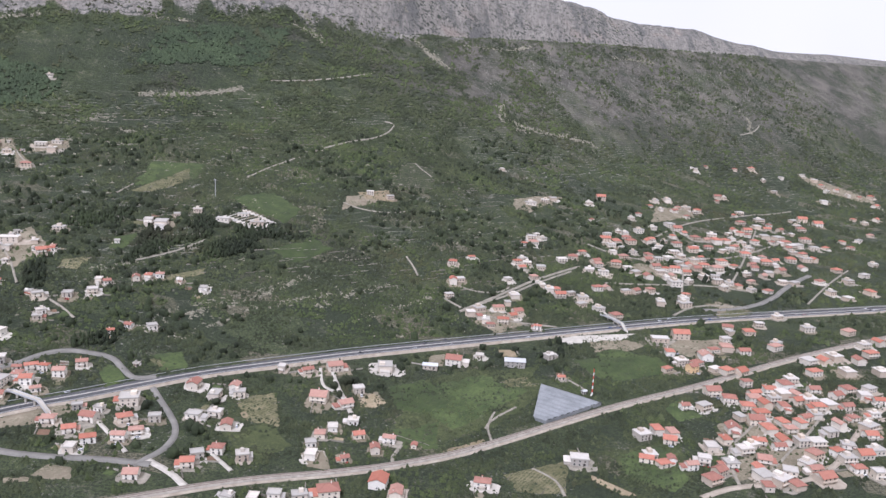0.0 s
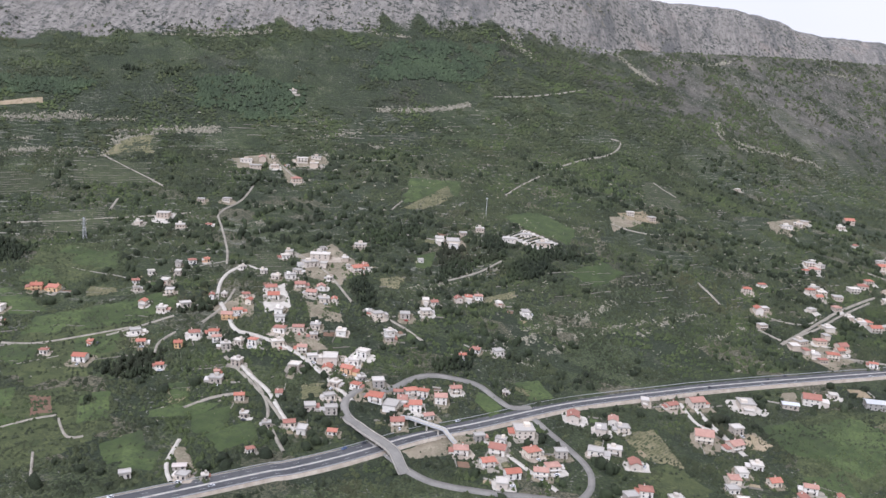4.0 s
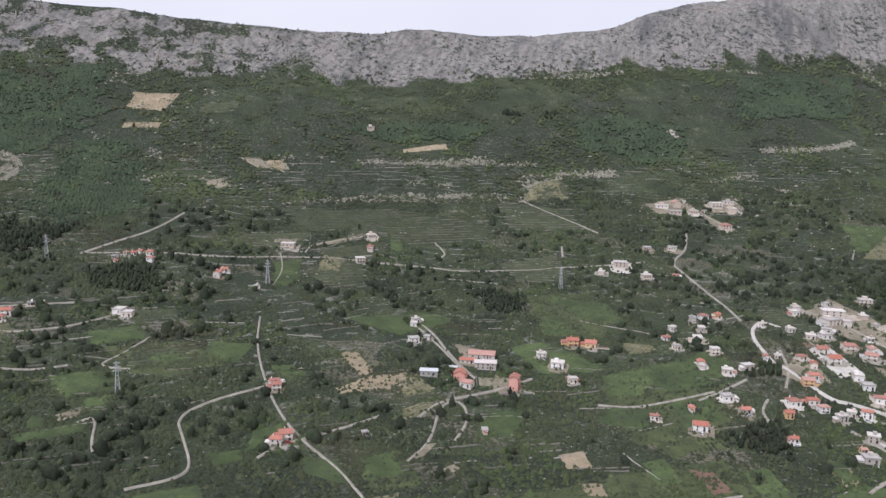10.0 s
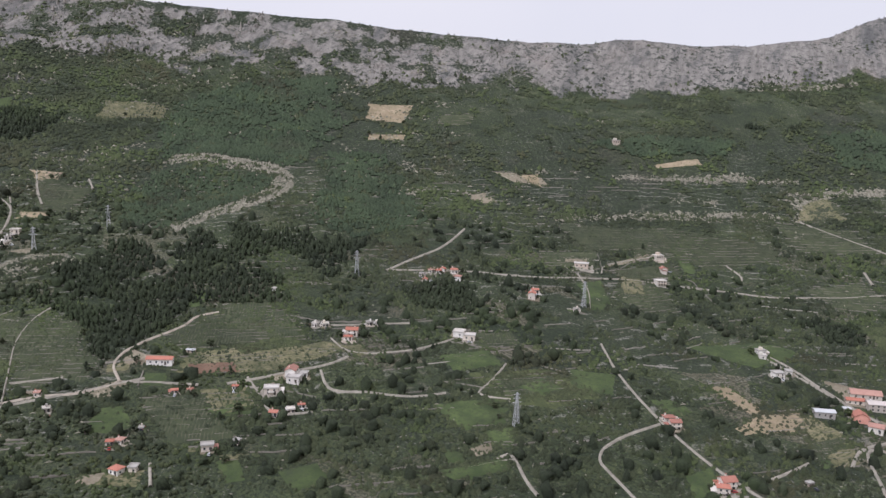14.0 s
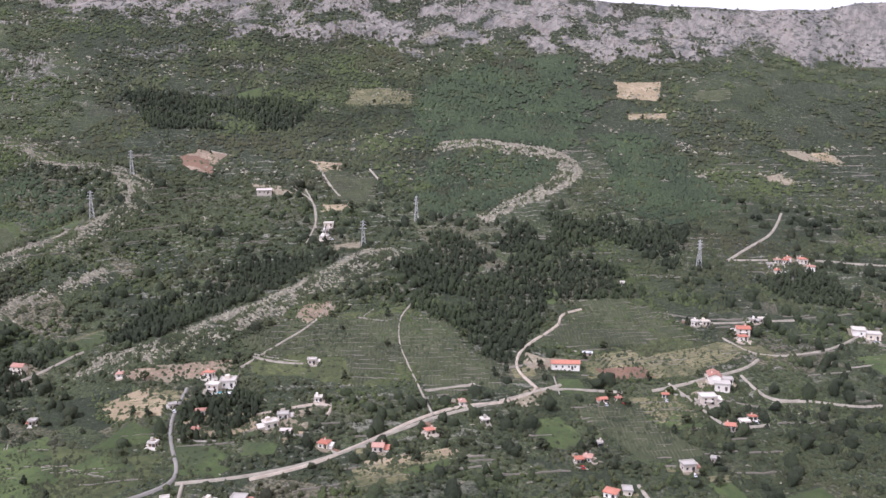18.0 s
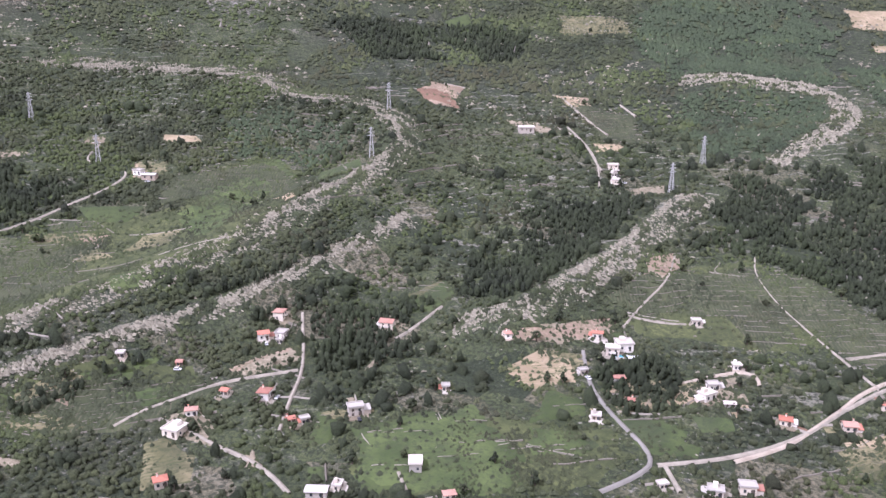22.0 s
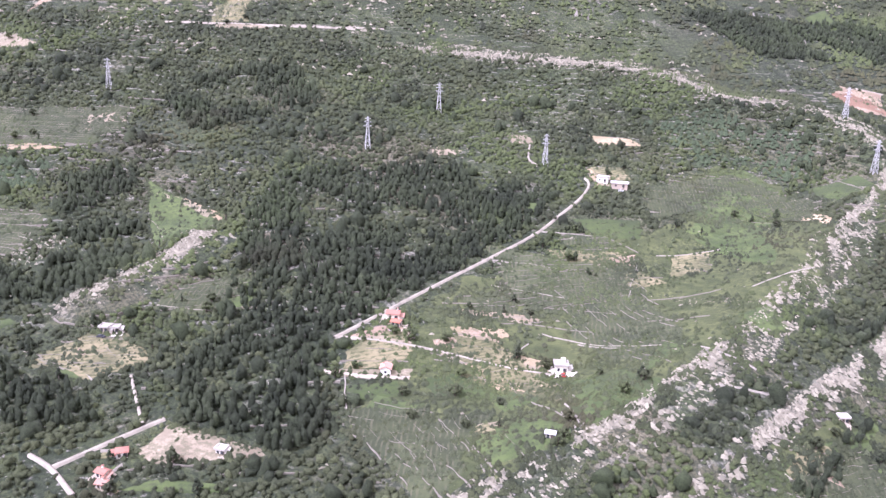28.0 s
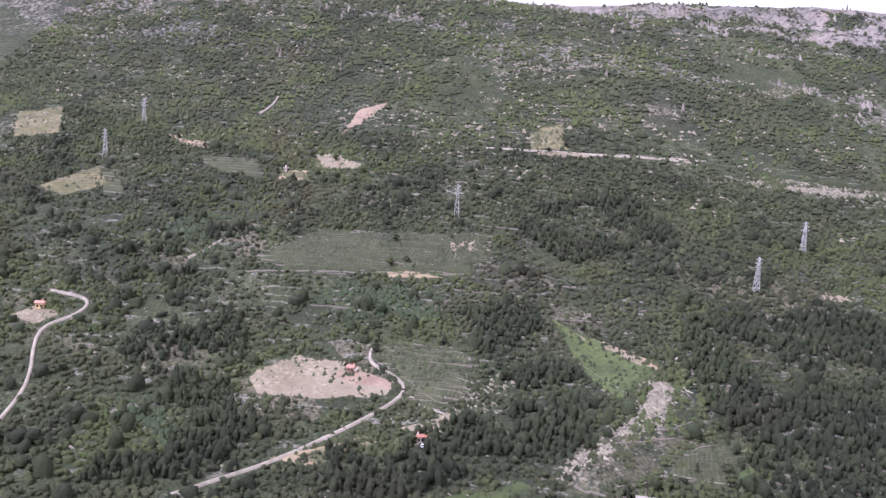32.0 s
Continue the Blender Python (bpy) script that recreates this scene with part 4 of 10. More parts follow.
field("earth2", [(-1552, 40), (-1521, 47), (-1516, 42), (-1541, 37)])
field("earth2", [(-1465, 72), (-1454, 83), (-1446, 70)])
field("sand", [(-1418, -106), (-1422, -89), (-1407, -88), (-1404, -100)])
field("dry", [(-1659, -9), (-1641, 15), (-1602, -5), (-1615, -29)])
field("dry", [(-1540, -46), (-1548, -4), (-1515, -15), (-1519, -44)])
field("dry", [(-1388, 177), (-1377, 190), (-1359, 168), (-1372, 155)])
field("meadow", [(-1259, 45), (-1232, 46), (-1224, 15), (-1252, 27)])
field("terrace", [(-1203, 4), (-1196, 29), (-1187, 11), (-1194, -5)])
field("tan", [(-1466, 51), (-1451, 65), (-1445, 53), (-1455, 42)])
field("concrete", [(56, 391), (61, 425), (65, 433), (96, 413)])
field("sand", [(102, 504), (120, 516), (129, 497), (107, 483)])
field("tan", [(5, 347), (31, 368), (32, 362), (18, 351)])
field("meadow", [(88, 473), (141, 490), (154, 476), (101, 445)])
field("meadow", [(-21, 406), (29, 446), (49, 408), (10, 376)])
field("meadow", [(129, 414), (144, 429), (152, 404), (134, 395)])
field("sand", [(-201, 329), (-172, 358), (-160, 353), (-176, 333), (-194, 323)])
field("tan", [(-93, 367), (-81, 380), (-77, 375), (-89, 360)])
field("meadow", [(-153, 415), (-137, 424), (-126, 406), (-142, 397)])
field("dry", [(207, 569), (238, 594), (244, 579), (211, 558)])
field("dry", [(-252, 642), (-218, 715), (-208, 685), (-231, 650)])
field("sand", [(-162, 612), (-150, 633), (-122, 609), (-148, 590)])
field("meadow", [(-173, 654), (-147, 682), (-104, 643), (-119, 616)])
field("tan", [(-73, 717), (-44, 744), (-34, 708), (-66, 695)])
field("meadow", [(-20, 406), (34, 446), (62, 428), (13, 368)])
field("terrace", [(-1137, 83), (-1128, 110), (-1108, 95), (-1116, 66)])
field("terrace", [(-1107, 102), (-1093, 117), (-1081, 94), (-1091, 76)])
field("dry", [(-1128, 110), (-1114, 121), (-1110, 113), (-1122, 104)])
field("meadow", [(-1165, 114), (-1150, 135), (-1147, 121), (-1161, 112)])
field("terrace", [(-1132, 126), (-1109, 141), (-1103, 133), (-1124, 117)])
field("terrace", [(-1135, 57), (-1123, 69), (-1102, 65), (-1111, 52)])
field("meadow", [(-1121, 2), (-1110, 6), (-1104, 9), (-1104, -10), (-1115, -18)])
field("terrace", [(-1102, -11), (-1099, 9), (-1086, 17), (-1082, 5), (-1081, -17), (-1093, -24)])
field("meadow", [(-1078, 34), (-1059, 48), (-1063, 72), (-1053, 77), (-1060, 30), (-1063, 13)])
field("terrace", [(-1122, 185), (-1092, 228), (-1052, 217), (-1042, 182), (-1059, 191), (-1094, 197), (-1105, 161)])
field("meadow", [(-1026, 21), (-1019, 45), (-1004, 83), (-999, 53)])
field("terrace", [(-1018, 18), (-1014, 57), (-999, 70), (-977, 85), (-983, 50)])
field("meadow", [(-1108, 208), (-1091, 234), (-1067, 224), (-1057, 196), (-1086, 185)])
field("terrace", [(-1317, -18), (-1293, 6), (-1274, -4), (-1267, -24), (-1268, -36), (-1285, -32)])
field("meadow", [(-1283, 45), (-1258, 45), (-1233, 42), (-1227, 8), (-1252, 23)])
field("dry", [(-1205, -52), (-1203, -28), (-1185, -24), (-1177, -28), (-1182, -50)])
field("meadow", [(-1237, -52), (-1230, -57), (-1234, -89), (-1238, -106), (-1248, -102), (-1242, -74)])
field("terrace", [(-896, 200), (-883, 249), (-867, 242), (-867, 215), (-877, 197)])
field("terrace", [(-867, 248), (-849, 257), (-823, 216), (-834, 199), (-859, 220)])
field("terrace", [(-852, 269), (-836, 276), (-791, 236), (-799, 209), (-820, 219)])
field("dry", [(-748, 276), (-718, 317), (-700, 317), (-722, 275), (-742, 260)])
field("meadow", [(-934, 86), (-917, 109), (-892, 113), (-875, 103), (-917, 76)])
field("dry", [(-910, 139), (-890, 165), (-883, 163), (-887, 144)])
field("tan", [(-866, 143), (-850, 167), (-845, 163), (-861, 143)])
field("meadow", [(-648, 288), (-625, 313), (-612, 292), (-628, 273)])
field("meadow", [(-621, 280), (-611, 291), (-605, 278), (-612, 272)])
field("dry", [(-743, 247), (-723, 263), (-709, 250), (-723, 232)])
field("terrace", [(-638, 323), (-607, 347), (-597, 327), (-620, 309)])
field("meadow", [(-562, 415), (-518, 457), (-499, 447), (-520, 409)])
field("dry", [(-609, 495), (-598, 513), (-586, 476), (-601, 464)])
field("terrace", [(-663, 539), (-589, 582), (-577, 563), (-637, 511)])
field("meadow", [(-628, 242), (-605, 269), (-599, 261), (-621, 242)])
field("meadow", [(-497, 337), (-477, 353), (-483, 329), (-494, 319)])
field("terrace", [(-502, 548), (-462, 575), (-440, 544), (-479, 518)])
field("terrace", [(-629, 556), (-587, 585), (-567, 559), (-603, 526)])
field("meadow", [(-255, 704), (-207, 727), (-206, 680), (-251, 656)])
field("terrace", [(-505, 666), (-476, 697), (-464, 671), (-492, 647)])
field("meadow", [(-282, 320), (-265, 339), (-256, 324), (-269, 306)])
field("meadow", [(-465, 422), (-446, 437), (-402, 410), (-438, 392)])
field("dry", [(-509, 362), (-497, 372), (-478, 355), (-490, 337)])
field("meadow", [(-122, 569), (-91, 601), (-72, 592), (-99, 554)])
field("meadow", [(105, 508), (150, 480), (153, 463), (107, 442)])
field("meadow", [(89, 355), (122, 375), (125, 337), (113, 322), (93, 334)])
field("dry", [(33, 332), (70, 353), (65, 317), (37, 314)])
field("dry", [(-100, 385), (-79, 397), (-68, 356), (-88, 358)])
field("meadow", [(-18, 368), (10, 386), (8, 349), (-13, 346)])
field("sand", [(-41, 401), (-27, 411), (-20, 399), (-34, 388)])
field("sand", [(213, 585), (234, 596), (235, 573), (209, 562)])
field("sand", [(26, 516), (46, 543), (68, 522), (44, 500)])
field("sand", [(-411, 688), (-378, 719), (-365, 696), (-396, 669)])
field("sand", [(-363, 710), (-334, 734), (-325, 713), (-353, 696)])
field("sand", [(-233, 381), (-220, 391), (-209, 375), (-224, 364)])
field("concrete", [(-307, 470), (-295, 483), (-279, 446), (-293, 434)])
field("sand", [(-980, 59), (-980, 70), (-967, 68), (-966, 62), (-975, 56)])
field("tan", [(-870, 141), (-852, 164), (-849, 162), (-866, 139)])
field("sand", [(-842, 166), (-835, 174), (-832, 169), (-841, 160)])
field("meadow", [(-891, 142), (-878, 142), (-873, 133), (-888, 116)])
field("dry", [(-1021, 25), (-998, 45), (-990, 48), (-1003, 35), (-1016, 23)])
field("sand", [(-1006, 21), (-994, 26), (-992, 23), (-1004, 18)])
field("sand", [(-889, 236), (-882, 254), (-877, 246), (-879, 228), (-889, 224)])
field("sand", [(-781, 222), (-776, 234), (-765, 226), (-771, 221)])
field("sand", [(-789, 253), (-769, 261), (-768, 253), (-783, 247)])
field("tan", [(-807, 161), (-780, 189), (-778, 185), (-803, 159)])
field("dry", [(-806, 148), (-788, 170), (-785, 166), (-803, 148)])
field("dry", [(-790, 138), (-773, 159), (-769, 157), (-787, 137)])
field("sand", [(-738, 179), (-730, 188), (-726, 180), (-734, 175)])
field("meadow", [(-643, 295), (-616, 305), (-621, 281), (-639, 275)])
field("meadow", [(-623, 280), (-612, 291), (-606, 274), (-615, 269)])
field("meadow", [(-731, 245), (-724, 258), (-709, 249), (-721, 233)])
field("sand", [(-906, 155), (-898, 176), (-887, 192), (-885, 184), (-897, 162)])
field("sand", [(-851, 167), (-842, 175), (-835, 170), (-843, 162)])
field("tan", [(-865, 147), (-848, 163), (-844, 161), (-861, 145)])
field("meadow", [(-171, 659), (-140, 686), (-106, 639), (-118, 613), (-152, 631)])
field("concrete", [(-169, 606), (-152, 630), (-120, 610), (-140, 592)])
field("tan", [(-877, 147), (-867, 161), (-858, 166), (-868, 152), (-876, 146)])
field("tan", [(-868, 138), (-868, 147), (-852, 158), (-848, 159), (-862, 146), (-864, 139)])
field("dry", [(-804, 149), (-795, 165), (-793, 149), (-799, 145)])
field("meadow", [(-885, 109), (-882, 119), (-873, 123), (-869, 112), (-880, 103)])
field("meadow", [(-869, 136), (-853, 145), (-844, 143), (-844, 135), (-853, 126)])
field("meadow", [(-930, 85), (-924, 97), (-913, 107), (-906, 121), (-889, 108), (-879, 97), (-873, 88), (-911, 64)])
field("sand", [(-980, 58), (-979, 65), (-967, 67), (-965, 62), (-972, 55)])
field("sand", [(-949, 61), (-948, 65), (-943, 60), (-939, 60), (-942, 56)])
field("dry", [(-980, 50), (-975, 55), (-958, 55), (-949, 44), (-959, 32)])
field("sand", [(-845, 165), (-840, 171), (-836, 166), (-841, 160)])
field("tan", [(-38, 397), (-30, 410), (-19, 397), (-27, 387), (-35, 388)])
field("meadow", [(-23, 418), (-3, 431), (14, 417), (22, 409), (-2, 383), (-19, 387)])
field("dry", [(41, 439), (61, 447), (58, 433), (42, 423)])
field("sand", [(102, 502), (126, 505), (120, 489), (104, 485)])
field("sand", [(-2, 462), (11, 469), (10, 448), (-2, 442)])
field("earth2", [(-1559, 38), (-1525, 49), (-1514, 44), (-1541, 35)])
field("sand", [(-1467, 76), (-1459, 85), (-1432, 87), (-1433, 81), (-1450, 67)])
field("tan", [(-1463, 50), (-1455, 62), (-1444, 52), (-1455, 44)])
field("dry", [(-1389, 179), (-1378, 192), (-1359, 168), (-1370, 157)])
field("sand", [(-1373, 156), (-1346, 177), (-1343, 173), (-1370, 152)])
field("sand", [(-1193, 190), (-1189, 200), (-1182, 195), (-1189, 185)])
field("sand", [(-1215, 156), (-1201, 164), (-1201, 157), (-1211, 151)])
field("tan", [(-1260, 45), (-1233, 47), (-1230, 41), (-1253, 40)])
field("dry", [(-1207, -49), (-1202, -28), (-1182, -26), (-1182, -35), (-1201, -55)])
field("dry", [(-1282, -82), (-1275, -55), (-1270, -56), (-1270, -81)])
field("sand", [(-1269, -118), (-1263, -101), (-1249, -89), (-1249, -97), (-1258, -111)])
field("sand", [(-1354, 61), (-1344, 77), (-1328, 62), (-1333, 45)])
field("sand", [(-1125, 28), (-1114, 30), (-1083, 39), (-1082, 35), (-1111, 26), (-1122, 25)])
field("tan", [(-1126, 40), (-1105, 52), (-1104, 48), (-1123, 38)])
field("earth2", [(-1124, 31), (-1118, 39), (-1114, 33), (-1119, 28)])
field("tan", [(-1103, 29), (-1080, 33), (-1079, 25), (-1096, 21)])
field("dry", [(-1112, 121), (-1100, 133), (-1096, 122), (-1108, 115)])
field("tan", [(-1059, 199), (-1040, 192), (-1040, 182), (-1055, 186)])
field("earth2", [(-1078, 362), (-1053, 371), (-1049, 350), (-1070, 342)])
field("tan", [(-1352, 20), (-1345, 31), (-1328, 39), (-1347, 17)])
field("sand", [(-1215, 152), (-1205, 163), (-1201, 158), (-1210, 148)])
field("sand", [(-1196, 191), (-1188, 201), (-1181, 194), (-1188, 184)])
field("sand", [(-733, 591), (-714, 600), (-692, 591), (-706, 582)])
field("sand", [(-732, 546), (-722, 556), (-717, 544), (-728, 537)])
field("sand", [(-647, 491), (-627, 506), (-628, 497), (-645, 485)])
field("sand", [(-620, 504), (-593, 544), (-592, 536), (-619, 498)])
field("terrace", [(-623, 560), (-587, 587), (-519, 602), (-510, 578), (-549, 546), (-603, 531)])
field("terrace", [(-606, 485), (-581, 505), (-565, 468), (-589, 451)])
field("terrace", [(-526, 636), (-462, 654), (-446, 621), (-502, 601)])
FORESTS.append([(-958, 55), (-950, 63), (-941, 51), (-949, 47)])
FORESTS.append([(-952, 71), (-941, 80), (-930, 66), (-940, 59)])
FORESTS.append([(-206, 579), (-168, 587), (-162, 556), (-191, 526)])
FORESTS.append([(-151, 589), (-118, 599), (-96, 596), (-136, 560)])
FORESTS.append([(-578, 847), (-546, 882), (-505, 843), (-506, 791), (-554, 773)])
FORESTS.append([(-960, 132), (-944, 141), (-922, 118), (-936, 105)])
FORESTS.append([(-1186, 393), (-1124, 435), (-1064, 483), (-1050, 428), (-1124, 361)])
FORESTS.append([(40, 785), (109, 827), (112, 752), (44, 695)])
FORESTS.append([(-1269, -42), (-1254, -10), (-1241, 10), (-1220, -21), (-1241, -47), (-1245, -73), (-1251, -91), (-1280, -86), (-1275, -57)])
FORESTS.append([(-1217, -65), (-1213, -41), (-1205, -52), (-1179, -52), (-1162, -54), (-1193, -85)])
FORESTS.append([(-1293, 11), (-1268, 30), (-1248, 16), (-1262, -8)])
FORESTS.append([(-1373, -105), (-1363, -43), (-1336, -56), (-1365, -90)])
FORESTS.append([(-345, 425), (-328, 432), (-320, 413), (-337, 406)])
FORESTS.append([(-155, 319), (-143, 327), (-138, 314), (-149, 308)])
FORESTS.append([(-1018, 110), (-1009, 161), (-996, 175), (-989, 148), (-995, 114)])
FORESTS.append([(-951, 181), (-938, 227), (-941, 275), (-926, 275), (-909, 200), (-919, 172)])
FORESTS.append([(-880, 317), (-872, 358), (-794, 410), (-755, 384), (-801, 341), (-799, 279), (-798, 245)])
FORESTS.append([(-162, 563), (-127, 589), (-122, 567), (-159, 533)])
FORESTS.append([(-504, 489), (-472, 512), (-464, 476), (-494, 455)])
FORESTS.append([(-880, 312), (-854, 336), (-849, 291), (-882, 269)])
FORESTS.append([(-1170, -29), (-1174, 7), (-1209, 58), (-1219, 95), (-1202, 137), (-1176, 139), (-1148, 166), (-1142, 129), (-1141, 79), (-1144, 40), (-1148, 15), (-1133, -8), (-1116, -19), (-1124, -35), (-1136, -33), (-1153, -38)])
FORESTS.append([(-947, 179), (-954, 210), (-943, 263), (-927, 299), (-910, 294), (-909, 250), (-915, 203), (-925, 176)])
FORESTS.append([(-873, 329), (-856, 374), (-797, 423), (-758, 382), (-762, 343), (-801, 316), (-790, 277), (-788, 241), (-827, 267), (-859, 274), (-888, 274)])
FORESTS.append([(-1351, -118), (-1365, -90), (-1324, -69), (-1298, -77), (-1287, -109), (-1313, -137)])
FORESTS.append([(-1456, -45), (-1422, 2), (-1403, -40), (-1419, -64)])
FORESTS.append([(-1246, 84), (-1189, 154), (-1156, 27), (-1183, 1), (-1231, 53)])
FORESTS.append([(-206, 569), (-162, 601), (-163, 555), (-206, 510)])
FORESTS.append([(-946, 172), (-924, 178), (-914, 294), (-935, 298), (-956, 258), (-959, 214)])
FORESTS.append([(-984, 125), (-975, 162), (-950, 166), (-947, 133), (-943, 112), (-960, 104)])
FORESTS.append([(-1350, 97), (-1320, 162), (-1278, 146), (-1300, 83)])
FORESTS.append([(-1305, 20), (-1296, 53), (-1265, 18), (-1265, -2)])
FORESTS.append([(-883, 154), (-863, 181), (-849, 153), (-866, 134)])
field_wall([(-913, 108), (-900, 95), (-887, 82)])
field_wall([(-912, 83), (-900, 94), (-889, 108)])
field_wall([(-883, 109), (-876, 110), (-869, 112)])
field_wall([(-802, 161), (-795, 174)])
field_wall([(-209, 595), (-202, 600), (-176, 603)])
field_wall([(-1207, -48), (-1194, -47), (-1189, -46)])
field_wall([(-1120, 25), (-1105, 32), (-1083, 38)])
field_wall([(-1075, 25), (-1064, 15)])
field_wall([(-1084, -4), (-1072, -10)])
field_wall([(-1291, -26), (-1273, -29)])
field_wall([(-1377, 43), (-1355, 29)])
field_wall([(-690, 273), (-681, 281)])
field_wall([(-867, 250), (-851, 255)])
field_wall([(-883, 198), (-871, 204)])
field_wall([(-684, 321), (-672, 334)])
field_wall([(-585, 502), (-560, 514), (-547, 517)])
field_wall([(-641, 498), (-623, 506)])
field_wall([(-627, 514), (-616, 488), (-602, 527), (-579, 548)])
field_wall([(-576, 379), (-557, 386)])
field_wall([(-596, 488), (-571, 528), (-548, 496)])
field_wall([(-751, 331), (-729, 334)])
field_wall([(-354, 490), (-337, 507)])
field_wall([(-423, 376), (-405, 388)])
field_wall([(-14, 362), (2, 354)])
field_wall([(-1099, 33), (-1099, 51)])
OUTCROPS.append([(-83, 1248), (-70, 1240), (-56, 1233)])
OUTCROPS.append([(-41, 1161), (-27, 1137), (-1, 1112)])
OUTCROPS.append([(27, 1190), (100, 1222), (130, 1260)])
OUTCROPS.append([(269, 1318), (347, 1356)])
OUTCROPS.append([(-1449, 208), (-1433, 236), (-1407, 265), (-1379, 279)])
OUTCROPS.append([(-1423, 171), (-1373, 196), (-1352, 225)])
OUTCROPS.append([(-1338, 291), (-1316, 339), (-1294, 373)])
OUTCROPS.append([(-1518, 190), (-1483, 210)])
OUTCROPS.append([(-1617, 79), (-1566, 106), (-1526, 131)])
OUTCROPS.append([(-1245, 455), (-1217, 469)])
OUTCROPS.append([(-1280, 219), (-1239, 250), (-1170, 278)])
OUTCROPS.append([(-1264, -32), (-1268, -13), (-1270, -4)])
OUTCROPS.append([(-1272, -87), (-1261, -83), (-1260, -75)])
OUTCROPS.append([(-607, 594), (-576, 613), (-524, 646)])
OUTCROPS.append([(-663, 547), (-615, 589)])
OUTCROPS.append([(-312, 838), (-272, 852), (-245, 873), (-219, 900)])
OUTCROPS.append([(-501, 644), (-508, 673), (-478, 701)])
OUTCROPS.append([(-473, 704), (-435, 734)])
OUTCROPS.append([(-638, 638), (-603, 654), (-544, 688)])
OUTCROPS.append([(-505, 674), (-485, 701), (-441, 734)])
OUTCROPS.append([(78, 1057), (85, 1009), (133, 1025), (198, 1044)])
OUTCROPS.append([(-203, 507), (-181, 538), (-163, 559)])
OUTCROPS.append([(-209, 501), (-185, 534), (-165, 560)])
OUTCROPS.append([(-1110, 308), (-1063, 284), (-1024, 260)])
OUTCROPS.append([(-1276, 223), (-1238, 252), (-1184, 271), (-1134, 274)])
OUTCROPS.append([(-1222, -24), (-1221, -7), (-1223, 21)])
OUTCROPS.append([(-1275, -46), (-1271, -29), (-1267, -9), (-1254, -10)])
OUTCROPS.append([(-1321, 309), (-1295, 370)])
OUTCROPS.append([(-1312, 209), (-1276, 224), (-1245, 240), (-1219, 257)])
OUTCROPS.append([(-1448, 214), (-1419, 250), (-1392, 285)])
OUTCROPS.append([(-309, 839), (-254, 868), (-219, 897)])
OUTCROPS.append([(-39, 1160), (-9, 1125)])
OUTCROPS.append([(-199, 1090), (-152, 1066)])
OUTCROPS.append([(-67, 1253), (-54, 1253)])
OUTCROPS.append([(-348, 991), (-303, 1007)])
OUTCROPS.append([(-553, 889), (-487, 910), (-453, 935)])
OUTCROPS.append([(-1103, 118), (-1035, 99), (-1040, 158), (-1035, 187)])
field("pasture", [(-1127, 4), (-1126, 67), (-1114, 147), (-1079, 188), (-1037, 194), (-1035, 125), (-1047, 59), (-1058, 23), (-1072, -12), (-1103, 0)])
field("pasture", [(-1136, 38), (-1140, 73), (-1124, 102), (-1104, 134), (-1059, 86), (-1049, 48), (-1056, 27), (-1064, 12), (-1075, -12), (-1079, -24), (-1084, -30), (-1129, -6), (-1118, 10)])
field("pasture", [(-1119, 186), (-1103, 231), (-1070, 230), (-1044, 191), (-1053, 160), (-1087, 160)])
field("pasture", [(-1024, 29), (-1014, 57), (-1001, 81), (-986, 82), (-987, 56), (-1003, 31), (-1016, 20)])
field("pasture", [(-932, 86), (-913, 109), (-891, 120), (-863, 132), (-850, 125), (-859, 101), (-877, 86), (-912, 63)])
field("pasture", [(-890, 227), (-856, 279), (-819, 262), (-804, 232), (-826, 202), (-872, 189), (-886, 191)])
field("pasture", [(-1027, 39), (-1017, 67), (-994, 88), (-982, 82), (-994, 44), (-1004, 23)])
field("pasture", [(-791, 323), (-755, 340), (-727, 318), (-715, 285), (-750, 257), (-769, 270)])
FORESTS.append([(-889, 354), (-827, 387), (-758, 437), (-752, 383), (-812, 342), (-805, 306), (-855, 298)])
field("pasture", [(-471, 503), (-432, 530), (-402, 487), (-415, 445), (-447, 442)])
field("pasture", [(-407, 409), (-364, 445), (-343, 397), (-348, 349), (-373, 335), (-407, 353)])
field("pasture", [(-372, 331), (-350, 348), (-341, 316), (-364, 303)])
field("pasture", [(-650, 323), (-613, 352), (-580, 335), (-599, 311), (-629, 302)])
field("pasture", [(-502, 287), (-481, 307), (-458, 279), (-478, 262)])
field("pasture", [(-429, 285), (-396, 315), (-349, 340), (-319, 330), (-316, 304), (-340, 271), (-395, 250)])
field("pasture", [(-20, 406), (14, 450), (66, 459), (65, 421), (36, 377), (8, 355), (-14, 362)])
field("pasture", [(85, 360), (130, 382), (128, 337), (97, 320)])
field("pasture", [(-99, 349), (-76, 366), (-58, 342), (-76, 318)])
road("lane", 2.6, "gravel", [(-24, 840), (-18, 827), (-6, 809)])
road("street", 5, "dirt", [(123, 321), (141, 332), (163, 335), (181, 341), (199, 355), (221, 383), (244, 411), (259, 423)])
road("street", 5, "concrete", [(-118, 316), (-106, 308), (-97, 299)])
road("lane", 2.6, "gravel", [(62, 316), (60, 330), (50, 339)])
road("lane", 2.6, "gravel", [(214, 762), (252, 820), (338, 912), (455, 1016)])
road("lane", 2.6, "gravel", [(176, 560), (200, 587), (246, 594)])
road("lane", 2.6, "gravel", [(-21, 602), (-14, 586), (-11, 573)])
road("track", 2.0, "gravel", [(14, 573), (27, 564), (48, 566), (57, 579)])
road("lane", 2.6, "gravel", [(38, 528), (53, 523), (70, 523), (86, 522)])
